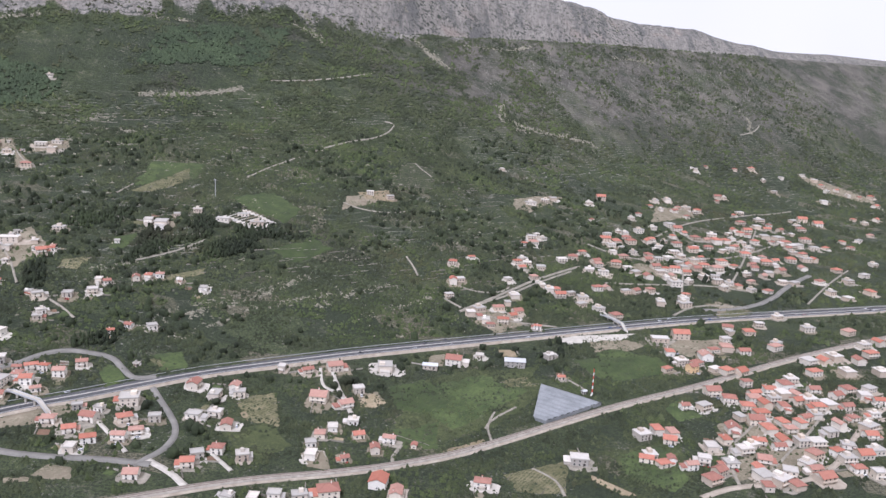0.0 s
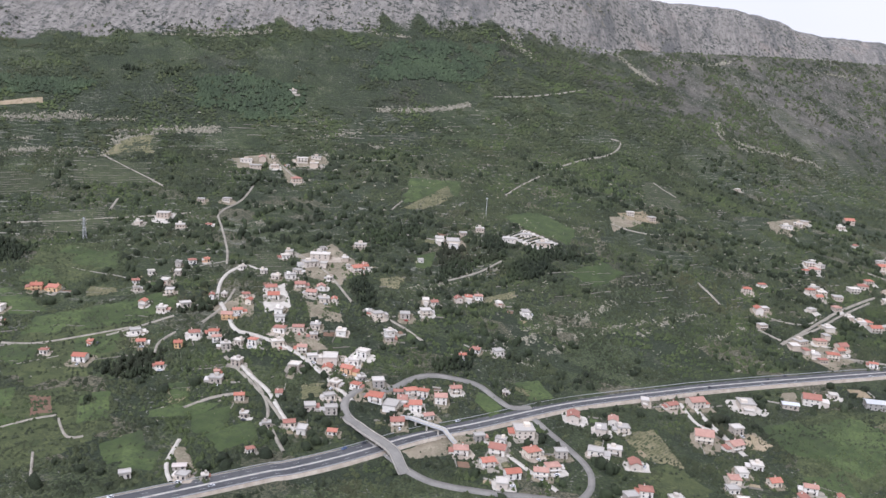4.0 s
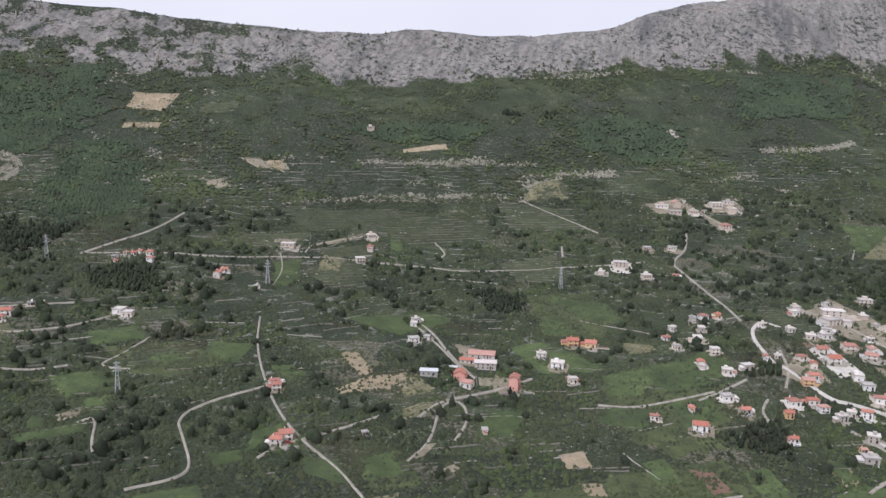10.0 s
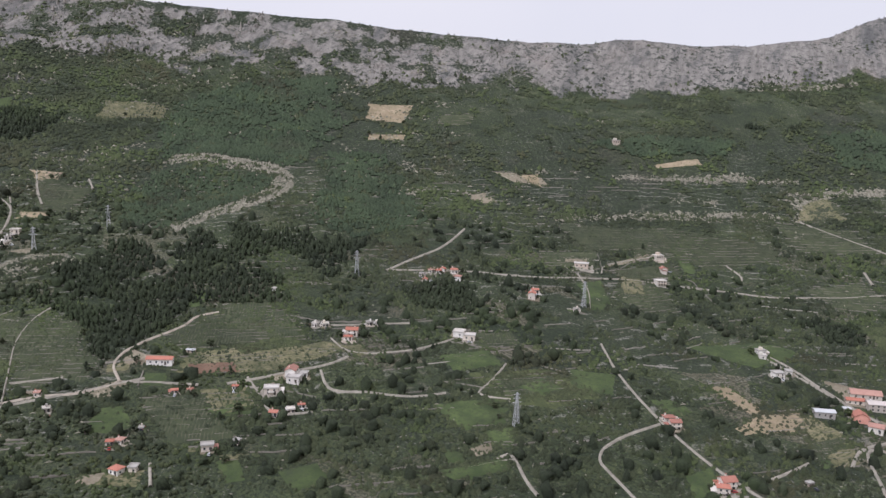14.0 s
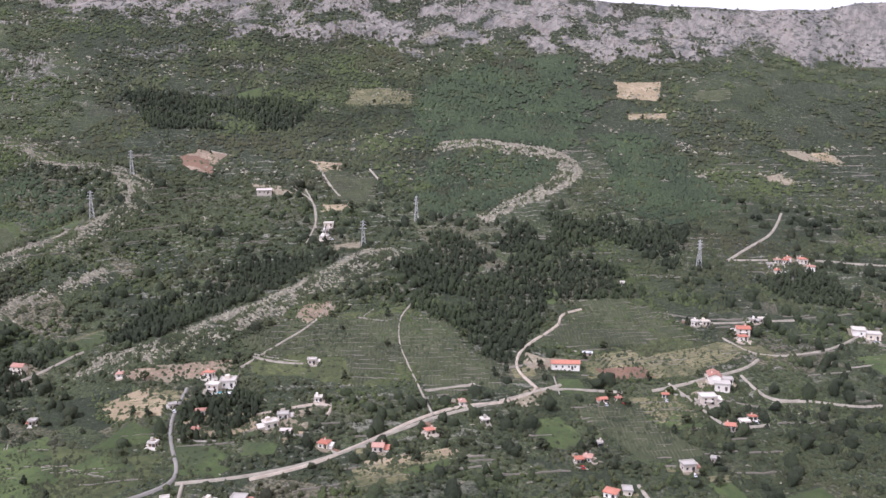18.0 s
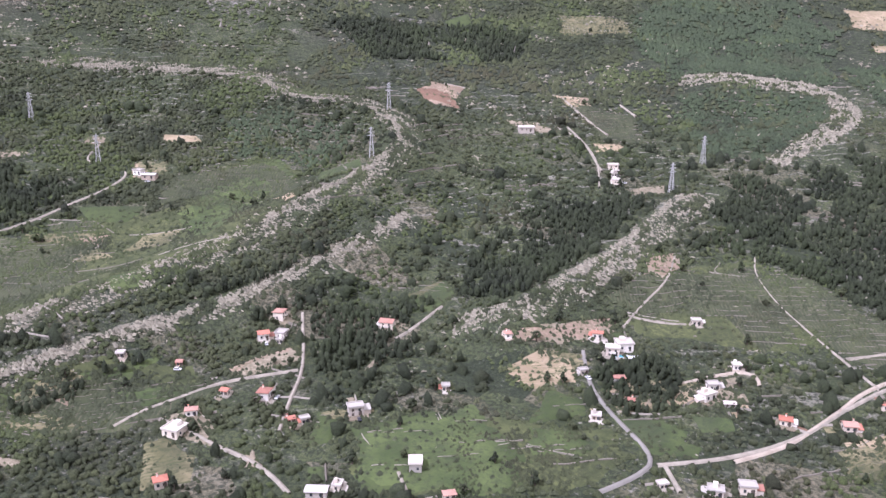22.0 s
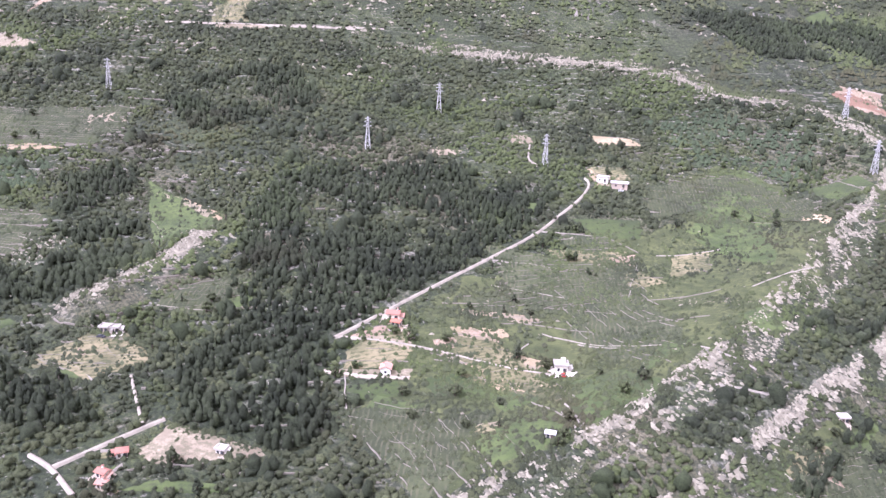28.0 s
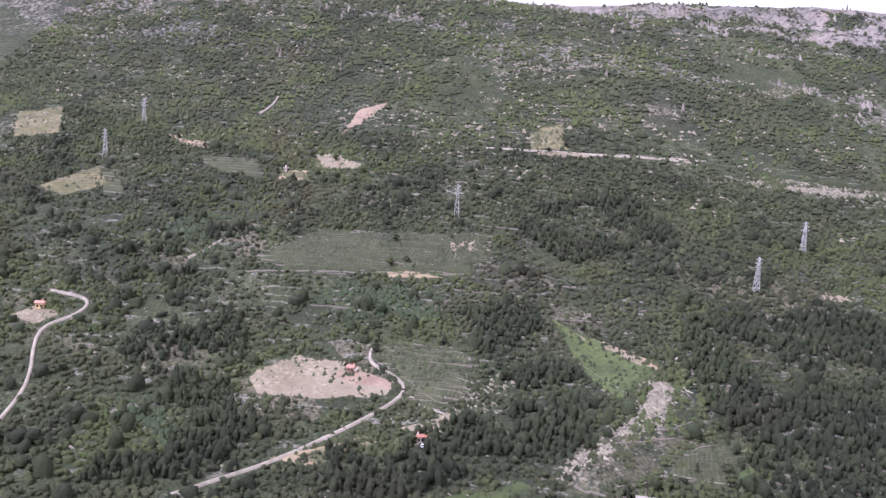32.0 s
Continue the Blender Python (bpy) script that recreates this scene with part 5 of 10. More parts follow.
road("lane", 2.6, "concrete", [(123, 558), (129, 545), (132, 531)])
road("lane", 2.6, "gravel", [(299, 614), (352, 687), (391, 735)])
road("lane", 2.6, "gravel", [(144, 333), (148, 366), (171, 392), (215, 446)])
road("lane", 2.6, "gravel", [(157, 339), (182, 368), (205, 394), (239, 440)])
road("track", 2.0, "gravel", [(456, 1229), (486, 1252), (505, 1282)])
field("sand", [(107, 508), (111, 489), (129, 490), (145, 504), (132, 512)])
field("sand", [(206, 592), (224, 578), (249, 582), (242, 592), (221, 602)])
field("sand", [(-160, 295), (-149, 293), (-140, 295), (-144, 306), (-156, 307)])
field("sand", [(-168, 292), (-166, 288), (-154, 292), (-158, 295)])
field("tan", [(-93, 369), (-74, 372), (-77, 383), (-90, 379)])
field("dry", [(-154, 406), (-137, 400), (-134, 408), (-150, 412)])
field("tan", [(76, 338), (97, 319), (89, 318), (74, 334)])
field("meadow", [(91, 361), (111, 330), (126, 337), (104, 369)])
field("meadow", [(106, 474), (127, 456), (152, 471), (149, 488), (123, 486)])
field("dry", [(37, 435), (46, 426), (66, 432), (57, 444)])
field("earth2", [(8, 347), (30, 359), (30, 364), (10, 353)])
field("sand", [(149, 501), (173, 483), (209, 525), (168, 518)])
field("sand", [(136, 348), (146, 338), (171, 340), (206, 370), (197, 375), (162, 367)])
field("sand", [(160, 385), (170, 379), (199, 407), (194, 410)])
field("sand", [(224, 396), (237, 396), (261, 427), (248, 425)])
field("sand", [(159, 660), (196, 635), (209, 667), (177, 675)])
field("sand", [(521, 1181), (557, 1125), (627, 1117), (627, 1151), (566, 1184)])
field("sand", [(220, 810), (286, 871), (289, 906), (245, 889)])
field("sand", [(72, 756), (88, 755), (135, 839), (120, 838), (77, 794)])
field("meadow", [(-169, 400), (-161, 397), (-153, 386), (-159, 373), (-170, 388)])
field("sand", [(-58, 337), (-52, 323), (-39, 322), (-46, 342)])
field("concrete", [(80, 503), (94, 510), (142, 523), (127, 507), (88, 496)])
field("meadow", [(-235, 701), (-216, 722), (-208, 684), (-252, 666)])
field("sand", [(-364, 711), (-342, 731), (-336, 730), (-337, 709), (-352, 700)])
field("sand", [(-383, 713), (-378, 718), (-349, 660), (-343, 667), (-341, 676), (-365, 698)])
OUTCROPS.append([(77, 1051), (81, 1026), (89, 1015), (129, 1021), (176, 1043), (204, 1039)])
OUTCROPS.append([(76, 1046), (84, 1017), (114, 1018), (160, 1034)])
OUTCROPS.append([(-32, 1153), (-8, 1127), (12, 1108)])
OUTCROPS.append([(-188, 1116), (-168, 1085), (-153, 1062)])
OUTCROPS.append([(-147, 461), (-123, 489), (-106, 512), (-92, 535)])
OUTCROPS.append([(-148, 434), (-134, 452), (-119, 473)])
OUTCROPS.append([(-75, 502), (-56, 529), (-42, 543), (-26, 554)])
OUTCROPS.append([(-45, 502), (-24, 521), (-2, 545)])
OUTCROPS.append([(-221, 494), (-194, 520), (-170, 551)])
OUTCROPS.append([(471, 1309), (492, 1285), (475, 1246)])
road("lane", 2.6, "gravel", [(-965, 407), (-951, 397)])
road("lane", 2.6, "gravel", [(-795, 227), (-803, 219), (-810, 213)])
road("lane", 2.6, "gravel", [(-733, 257), (-723, 268), (-714, 281), (-703, 295), (-700, 306)])
road("track", 2.0, "gravel", [(-884, 198), (-874, 201), (-864, 206)])
road("track", 2.0, "gravel", [(-731, 328), (-717, 336), (-691, 355)])
field("earth2", [(-909, 153), (-904, 156), (-894, 176), (-888, 189), (-888, 194), (-898, 180), (-903, 167), (-909, 155)])
field("tan", [(-903, 136), (-894, 136), (-884, 149), (-885, 156), (-895, 146)])
field("dry", [(-901, 153), (-888, 159), (-886, 166), (-900, 157)])
field("sand", [(-864, 142), (-853, 158), (-849, 165), (-850, 167), (-862, 150)])
field("tan", [(-872, 153), (-855, 160), (-854, 165), (-867, 157)])
field("sand", [(-780, 221), (-777, 233), (-773, 239), (-766, 239), (-769, 230), (-768, 221), (-773, 226)])
field("meadow", [(-764, 213), (-761, 222), (-742, 213), (-748, 203), (-758, 203)])
field("tan", [(-801, 160), (-795, 172), (-781, 187), (-779, 186), (-793, 168)])
field("meadow", [(-797, 158), (-788, 171), (-779, 182), (-777, 179), (-785, 164)])
field("terrace", [(-789, 278), (-783, 303), (-749, 309), (-738, 297), (-765, 273), (-782, 272)])
field("terrace", [(-757, 233), (-732, 251), (-725, 231), (-740, 217)])
field("meadow", [(-861, 127), (-851, 137), (-838, 138), (-838, 131), (-853, 123)])
field("meadow", [(-848, 151), (-835, 158), (-832, 150), (-842, 143)])
field("dry", [(-732, 251), (-725, 255), (-710, 244), (-717, 236), (-729, 241)])
field("sand", [(-791, 262), (-782, 246), (-765, 254), (-768, 266), (-780, 260)])
field("sand", [(-968, 143), (-948, 146), (-948, 150), (-961, 151)])
field("terrace", [(-793, 328), (-769, 345), (-752, 321), (-773, 305)])
field("sand", [(-803, 208), (-796, 208), (-792, 214), (-795, 216)])
field("sand", [(-723, 272), (-717, 267), (-702, 279), (-704, 287), (-718, 279)])
field("meadow", [(-855, 241), (-841, 241), (-839, 232), (-850, 233)])
field("terrace", [(-807, 252), (-792, 250), (-783, 227), (-796, 224), (-811, 238)])
field("meadow", [(-808, 332), (-795, 334), (-794, 313), (-803, 307)])
field("tan", [(-1008, 393), (-984, 406), (-975, 391), (-988, 381)])
field("tan", [(-959, 344), (-943, 353), (-938, 346), (-952, 336)])
field("terrace", [(-984, 382), (-953, 401), (-934, 362), (-954, 348)])
field("sand", [(-1012, 344), (-986, 347), (-976, 345), (-987, 337)])
field("tan", [(-868, 636), (-833, 667), (-827, 633), (-854, 612)])
field("tan", [(-848, 592), (-813, 608), (-810, 597), (-839, 583)])
field("dry", [(-1059, 514), (-1008, 543), (-996, 522), (-1045, 488)])
field("meadow", [(-1121, 446), (-1112, 474), (-1093, 450), (-1100, 437)])
field("terrace", [(-810, 656), (-778, 680), (-774, 653), (-801, 637)])
field_wall([(-913, 108), (-894, 90)])
field_wall([(-904, 87), (-895, 98), (-886, 108)])
field_wall([(-880, 109), (-867, 112)])
field_wall([(-885, 200), (-867, 207)])
field_wall([(-836, 283), (-823, 279)])
field_wall([(-866, 261), (-865, 249), (-854, 254)])
OUTCROPS.append([(-900, 205), (-898, 226), (-895, 253), (-891, 282)])
OUTCROPS.append([(-906, 183), (-903, 201), (-900, 220)])
OUTCROPS.append([(-914, 166), (-908, 179), (-904, 195)])
OUTCROPS.append([(-933, 155), (-923, 163), (-914, 175)])
OUTCROPS.append([(-918, 164), (-912, 180), (-910, 194)])
GREENWOODS.append([(-1010, 547), (-977, 609), (-918, 662), (-867, 593), (-855, 496), (-895, 473), (-952, 464)])
GREENWOODS.append([(-946, 444), (-891, 462), (-855, 474), (-849, 433), (-858, 380), (-887, 367), (-915, 369)])
GREENWOODS.append([(-829, 519), (-780, 545), (-742, 480), (-773, 430), (-809, 430)])
GREENWOODS.append([(-1145, 244), (-1099, 264), (-1069, 271), (-1065, 236), (-1080, 205)])
road("lane", 2.6, "dirt", [(-1137, -1), (-1127, 4), (-1116, 12)])
road("track", 2.0, "gravel", [(-1068, 364), (-1048, 368)])
road("track", 2.0, "gravel", [(-1167, 174), (-1174, 176), (-1181, 190)])
field("sand", [(-984, 90), (-976, 91), (-968, 110), (-973, 117), (-980, 107)])
field("sand", [(-1140, 16), (-1139, 25), (-1133, 36), (-1122, 26), (-1136, 17)])
field("sand", [(-1130, 49), (-1116, 57), (-1101, 64), (-1100, 62), (-1117, 54), (-1128, 47)])
field("earth2", [(-1122, 37), (-1118, 48), (-1109, 47), (-1102, 46), (-1112, 39)])
field("dry", [(-1112, 21), (-1101, 34), (-1074, 34), (-1067, 22), (-1096, 22)])
field("meadow", [(-1116, 14), (-1109, 25), (-1083, 20), (-1099, 12)])
field("meadow", [(-1091, -2), (-1087, 7), (-1066, 16), (-1059, 11), (-1075, -11)])
field("meadow", [(-1065, 23), (-1065, 38), (-1053, 45), (-1049, 36), (-1055, 27)])
field("terrace", [(-1115, -13), (-1099, 1), (-1074, -12), (-1077, -25), (-1082, -31)])
field("terrace", [(-1115, 90), (-1095, 123), (-1059, 81), (-1055, 44), (-1092, 62)])
field("meadow", [(-1111, 184), (-1107, 206), (-1086, 225), (-1077, 199), (-1089, 176)])
field("meadow", [(-1090, 181), (-1080, 194), (-1053, 194), (-1060, 180)])
field("terrace", [(-1023, 28), (-1014, 51), (-1001, 67), (-990, 56), (-1006, 30), (-1016, 24)])
field("meadow", [(-999, 63), (-984, 84), (-984, 70), (-990, 55)])
field("sand", [(-947, 114), (-950, 132), (-946, 134), (-944, 118)])
field("sand", [(-999, 398), (-982, 407), (-981, 392), (-993, 385)])
field("sand", [(-1014, 342), (-991, 351), (-991, 340), (-1008, 336)])
field("tan", [(-957, 346), (-940, 353), (-940, 345), (-953, 334)])
field("terrace", [(-993, 397), (-951, 391), (-956, 355), (-981, 374)])
field("dry", [(-1390, 170), (-1381, 184), (-1354, 170), (-1375, 153)])
field("earth2", [(-1079, 352), (-1069, 367), (-1057, 356), (-1038, 337), (-1056, 333), (-1070, 337)])
field("dry", [(-1056, 513), (-1008, 540), (-996, 524), (-1042, 488)])
field("sand", [(-960, 142), (-950, 141), (-947, 150), (-953, 150)])
field("sand", [(-1116, 32), (-1103, 36), (-1083, 37), (-1085, 41), (-1107, 39)])
field("terrace", [(-1155, 93), (-1124, 102), (-1113, 131), (-1101, 130), (-1105, 107), (-1130, 89)])
field("meadow", [(-1134, 139), (-1108, 163), (-1098, 146), (-1112, 129)])
field("sand", [(-979, 66), (-968, 61), (-964, 64), (-977, 71)])
field("dry", [(-1019, 33), (-1001, 44), (-1000, 42), (-1018, 31)])
field("earth2", [(-1012, 44), (-1009, 49), (-1005, 46)])
field("terrace", [(-971, 169), (-957, 187), (-951, 178), (-960, 161)])
field_wall([(-1072, 22), (-1063, 15)])
field_wall([(-1098, 2), (-1075, -11)])
field_wall([(-1079, 3), (-1070, -2)])
field_wall([(-1022, 27), (-1011, 35), (-999, 41)])
field_wall([(-1014, 27), (-1004, 32)])
field_wall([(-984, 85), (-987, 76)])
field_wall([(-1116, 24), (-1099, 33)])
OUTCROPS.append([(-1124, 271), (-1101, 280), (-1082, 291), (-1067, 288)])
OUTCROPS.append([(-1125, 266), (-1100, 273), (-1082, 283)])
OUTCROPS.append([(-1281, 219), (-1253, 238), (-1223, 255), (-1189, 268)])
OUTCROPS.append([(-1224, 256), (-1189, 268), (-1163, 279)])
OUTCROPS.append([(-1004, 295), (-996, 287), (-998, 270)])
OUTCROPS.append([(-1002, 210), (-1000, 223)])
OUTCROPS.append([(-939, 153), (-930, 159), (-921, 164)])
OUTCROPS.append([(-925, 160), (-924, 171), (-923, 175)])
OUTCROPS.append([(-1435, 183), (-1403, 195), (-1377, 219)])
OUTCROPS.append([(-1361, 220), (-1344, 252), (-1327, 271)])
FORESTS.append([(-1027, 23), (-1015, 58), (-1016, 88), (-1006, 128), (-1001, 127), (-1006, 75), (-1010, 36), (-1022, 18)])
GREENWOODS.append([(-1089, 154), (-1065, 190), (-1036, 176), (-1039, 127), (-1049, 98), (-1054, 75)])
GREENWOODS.append([(-1059, 75), (-1045, 100), (-1036, 94), (-1039, 57)])
road("track", 2.0, "gravel", [(-547, 553), (-534, 542), (-538, 533)])
road("lane", 2.6, "gravel", [(-297, 337), (-289, 349), (-278, 356)])
field("tan", [(-544, 376), (-535, 381), (-515, 363), (-520, 356)])
field("tan", [(-528, 334), (-523, 349), (-500, 372), (-494, 366), (-501, 348), (-518, 335)])
field("meadow", [(-567, 344), (-556, 351), (-550, 348), (-556, 337)])
field("meadow", [(-625, 319), (-614, 340), (-599, 334), (-606, 319)])
field("sand", [(-490, 319), (-476, 344), (-475, 350), (-482, 333), (-488, 321)])
field("sand", [(-476, 293), (-471, 310), (-467, 313), (-469, 299), (-474, 292)])
field("sand", [(-462, 289), (-457, 300), (-451, 297), (-454, 292)])
field("dry", [(-479, 264), (-469, 272), (-467, 263), (-476, 259)])
field("dry", [(-314, 351), (-300, 355), (-298, 341), (-303, 338)])
field("meadow", [(-406, 361), (-379, 377), (-382, 358), (-396, 353)])
field("meadow", [(-394, 419), (-367, 444), (-349, 408), (-381, 390)])
field("meadow", [(-496, 285), (-483, 301), (-470, 283), (-483, 272)])
field("meadow", [(-561, 230), (-540, 248), (-528, 238), (-557, 225)])
field("meadow", [(-313, 330), (-299, 345), (-280, 348), (-286, 333), (-311, 324)])
field("sand", [(-704, 593), (-697, 607), (-683, 594), (-692, 585)])
field("sand", [(-723, 543), (-717, 552), (-708, 545), (-720, 536)])
field("terrace", [(-622, 557), (-601, 573), (-585, 558), (-609, 541)])
field("terrace", [(-610, 471), (-588, 501), (-572, 469), (-591, 452)])
field("meadow", [(-247, 698), (-202, 713), (-212, 678), (-246, 668)])
field("meadow", [(-451, 512), (-417, 515), (-400, 477), (-435, 477)])
field("meadow", [(-460, 476), (-437, 470), (-423, 452), (-447, 442)])
field("terrace", [(-329, 527), (-308, 515), (-280, 499), (-306, 480), (-325, 490)])
field("sand", [(-327, 434), (-313, 458), (-301, 447), (-294, 427), (-310, 420)])
field("sand", [(-277, 460), (-263, 459), (-254, 443), (-266, 432)])
field("sand", [(-463, 388), (-443, 382), (-443, 363), (-458, 366)])
field("sand", [(-492, 415), (-475, 414), (-463, 406), (-481, 395)])
field("terrace", [(-502, 337), (-482, 359), (-480, 347), (-493, 326)])
field("meadow", [(-519, 280), (-500, 284), (-484, 268), (-508, 267)])
field("meadow", [(-378, 386), (-354, 400), (-347, 374), (-368, 356)])
field("dry", [(-405, 448), (-386, 450), (-382, 443), (-400, 435)])
field("meadow", [(-551, 265), (-539, 275), (-532, 269), (-542, 258)])
field("terrace", [(-667, 361), (-642, 380), (-629, 368), (-650, 346)])
OUTCROPS.append([(-634, 641), (-598, 657), (-563, 674), (-538, 693)])
OUTCROPS.append([(-589, 609), (-548, 632), (-514, 647)])
OUTCROPS.append([(-505, 666), (-495, 687), (-478, 707)])
OUTCROPS.append([(-476, 705), (-457, 724), (-436, 731)])
OUTCROPS.append([(-596, 627), (-562, 643)])
OUTCROPS.append([(-304, 843), (-254, 866), (-219, 900)])
OUTCROPS.append([(-556, 874), (-509, 891), (-453, 932)])
OUTCROPS.append([(-645, 480), (-621, 489)])
OUTCROPS.append([(-598, 655), (-562, 671)])
OUTCROPS.append([(-504, 668), (-491, 691)])
OUTCROPS.append([(-349, 586), (-329, 572)])
OUTCROPS.append([(-363, 613), (-330, 621)])
FORESTS.append([(-347, 363), (-327, 385), (-321, 354), (-339, 325)])
FORESTS.append([(-336, 437), (-322, 439), (-323, 410), (-335, 411)])
FORESTS.append([(-263, 505), (-258, 523), (-234, 465), (-239, 448)])
FORESTS.append([(-713, 390), (-692, 413), (-665, 404), (-668, 384), (-698, 374)])
GREENWOODS.append([(-672, 674), (-622, 715), (-564, 741), (-557, 718), (-619, 679), (-657, 667)])
GREENWOODS.append([(-488, 793), (-438, 833), (-382, 842), (-376, 787), (-426, 758), (-465, 766)])
GREENWOODS.append([(-330, 975), (-198, 1072), (-220, 953), (-327, 885)])
GREENWOODS.append([(-946, 641), (-924, 659), (-870, 596), (-886, 576)])
GREENWOODS.append([(-858, 545), (-827, 566), (-762, 495), (-783, 465)])
road("lane", 2.6, "gravel", [(-1264, -118), (-1264, -111), (-1271, -106), (-1275, -105)])
road("lane", 2.6, "gravel", [(-1536, 87), (-1539, 101), (-1544, 108)])
road("track", 2.0, "gravel", [(-1415, -33), (-1417, -21), (-1423, -2)])
field("earth2", [(-1314, -44), (-1305, -32), (-1291, -29), (-1286, -33), (-1301, -44)])
field("terrace", [(-1315, -19), (-1297, -3), (-1279, -3), (-1271, -16), (-1273, -34), (-1284, -30), (-1305, -27)])
field("sand", [(-1263, -115), (-1259, -103), (-1252, -89), (-1236, -80), (-1231, -85), (-1260, -114)])
field("dry", [(-1278, -81), (-1279, -73), (-1275, -62), (-1268, -67), (-1270, -77)])
field("meadow", [(-1237, -68), (-1233, -51), (-1229, -40), (-1224, -40), (-1227, -57), (-1229, -71)])
field("sand", [(-1270, 43), (-1252, 45), (-1234, 45), (-1232, 39), (-1250, 39), (-1267, 40)])
field("meadow", [(-1265, 37), (-1250, 36), (-1230, 22), (-1227, 14), (-1242, 19)])
field("dry", [(-1204, -37), (-1198, -27), (-1182, -26), (-1185, -38), (-1195, -48)])
field("terrace", [(-1205, -7), (-1196, 21), (-1189, 16), (-1183, -1), (-1201, -16)])
field("sand", [(-1143, 18), (-1141, 26), (-1133, 37), (-1131, 32)])
field("meadow", [(-1161, 111), (-1151, 135), (-1144, 124), (-1156, 108)])
field("earth2", [(-1554, 39), (-1521, 47), (-1515, 44), (-1540, 35)])
field("terrace", [(-1518, 33), (-1483, 54), (-1460, 39), (-1494, 26)])
field("sand", [(-1466, 75), (-1457, 84), (-1443, 74), (-1453, 65)])
field("dry", [(-1464, 48), (-1454, 61), (-1444, 56), (-1453, 45)])
field("terrace", [(-1392, -12), (-1403, 15), (-1358, 65), (-1343, 80), (-1325, 69), (-1325, 47), (-1379, -12)])
field("sand", [(-1355, 66), (-1347, 76), (-1330, 71), (-1327, 51), (-1339, 61)])
field("earth2", [(-1491, 130), (-1480, 148), (-1475, 126), (-1473, 99)])
field("dry", [(-1390, 179), (-1375, 186), (-1361, 166), (-1372, 159)])
field("terrace", [(-1543, -11), (-1534, -3), (-1496, -19), (-1506, -27)])
field("sand", [(-1329, -43), (-1311, -32), (-1301, -28), (-1299, -34), (-1316, -50)])
field("sand", [(-1272, -50), (-1269, -42), (-1264, -27), (-1262, -30), (-1263, -43)])
field("earth2", [(-1200, -38), (-1194, -38), (-1193, -44)])
field_wall([(-1391, -23), (-1371, -3), (-1347, 22), (-1323, 49)])
field_wall([(-1310, -19), (-1282, -6)])
field_wall([(-1302, -22), (-1273, -11)])
field_wall([(-1278, -34), (-1260, -31)])
field_wall([(-1283, -67), (-1269, -69)])
field_wall([(-1255, 26), (-1237, 21)])
field_wall([(-1198, -33), (-1187, -34)])
field_wall([(-1201, -4), (-1189, 6)])
field_wall([(-1200, -11), (-1187, 0)])
OUTCROPS.append([(-1262, -86), (-1260, -75), (-1259, -62)])
OUTCROPS.append([(-1265, -45), (-1260, -31), (-1261, -12)])
OUTCROPS.append([(-1270, -11), (-1263, -8), (-1265, 6)])
OUTCROPS.append([(-1292, -7), (-1273, -3)])
OUTCROPS.append([(-1219, -14), (-1221, 7), (-1224, 20), (-1226, 33)])
OUTCROPS.append([(-1218, -12), (-1219, 7), (-1221, 22)])
OUTCROPS.append([(-1217, -11), (-1217, 7), (-1218, 18)])
OUTCROPS.append([(-1228, 58), (-1216, 46)])
OUTCROPS.append([(-1606, 89), (-1580, 115), (-1537, 129)])
OUTCROPS.append([(-1532, 92), (-1533, 118)])
OUTCROPS.append([(-1491, 130), (-1484, 161)])
OUTCROPS.append([(-1383, 210), (-1353, 253), (-1327, 265)])
OUTCROPS.append([(-1359, 201), (-1340, 233)])
OUTCROPS.append([(-1328, 281), (-1312, 330)])
OUTCROPS.append([(-1277, 224), (-1239, 251), (-1211, 258), (-1167, 274)])
OUTCROPS.append([(-1275, 221), (-1238, 248), (-1210, 256)])
OUTCROPS.append([(-1310, 187), (-1277, 223)])
OUTCROPS.append([(-1682, 48), (-1643, 69), (-1631, 86)])
OUTCROPS.append([(-1623, 111), (-1579, 127), (-1539, 154)])
OUTCROPS.append([(-1494, 189), (-1452, 201)])
OUTCROPS.append([(-1273, 58), (-1260, 59), (-1247, 61)])
GREENWOODS.append([(-1457, -22), (-1437, 4), (-1418, 7), (-1408, -26)])
GREENWOODS.append([(-1361, -2), (-1320, 30), (-1308, 12), (-1335, -16)])
GREENWOODS.append([(-1341, -96), (-1348, -82), (-1309, -93), (-1297, -108)])
road("lane", 2.6, "gravel", [(-907, 78), (-899, 71)])
field("sand", [(-984, 89), (-984, 100), (-975, 116), (-972, 112), (-975, 95)])
field("sand", [(-963, 141), (-951, 141), (-948, 149), (-958, 150)])
field("meadow", [(-929, 85), (-924, 98), (-910, 105), (-895, 97), (-901, 84), (-915, 72)])
field("meadow", [(-917, 74), (-903, 77), (-902, 69), (-911, 64)])
field("meadow", [(-900, 95), (-888, 108), (-873, 88), (-886, 80)])
field("tan", [(-909, 141), (-901, 158), (-891, 165), (-889, 151), (-899, 137)])
field("earth2", [(-920, 151), (-904, 164), (-894, 183), (-885, 191), (-897, 168), (-911, 152)])
field("sand", [(-892, 236), (-881, 254), (-877, 246), (-880, 234), (-890, 232)])
field("sand", [(-869, 144), (-857, 158), (-847, 164), (-855, 152), (-865, 138)])
field("tan", [(-877, 152), (-859, 166), (-858, 161), (-873, 149)])
field("meadow", [(-889, 117), (-874, 126), (-862, 122), (-865, 111), (-883, 108)])
field("terrace", [(-880, 240), (-854, 268), (-818, 252), (-811, 228), (-844, 221), (-869, 211)])
field("meadow", [(-858, 135), (-849, 146), (-843, 135), (-852, 126)])
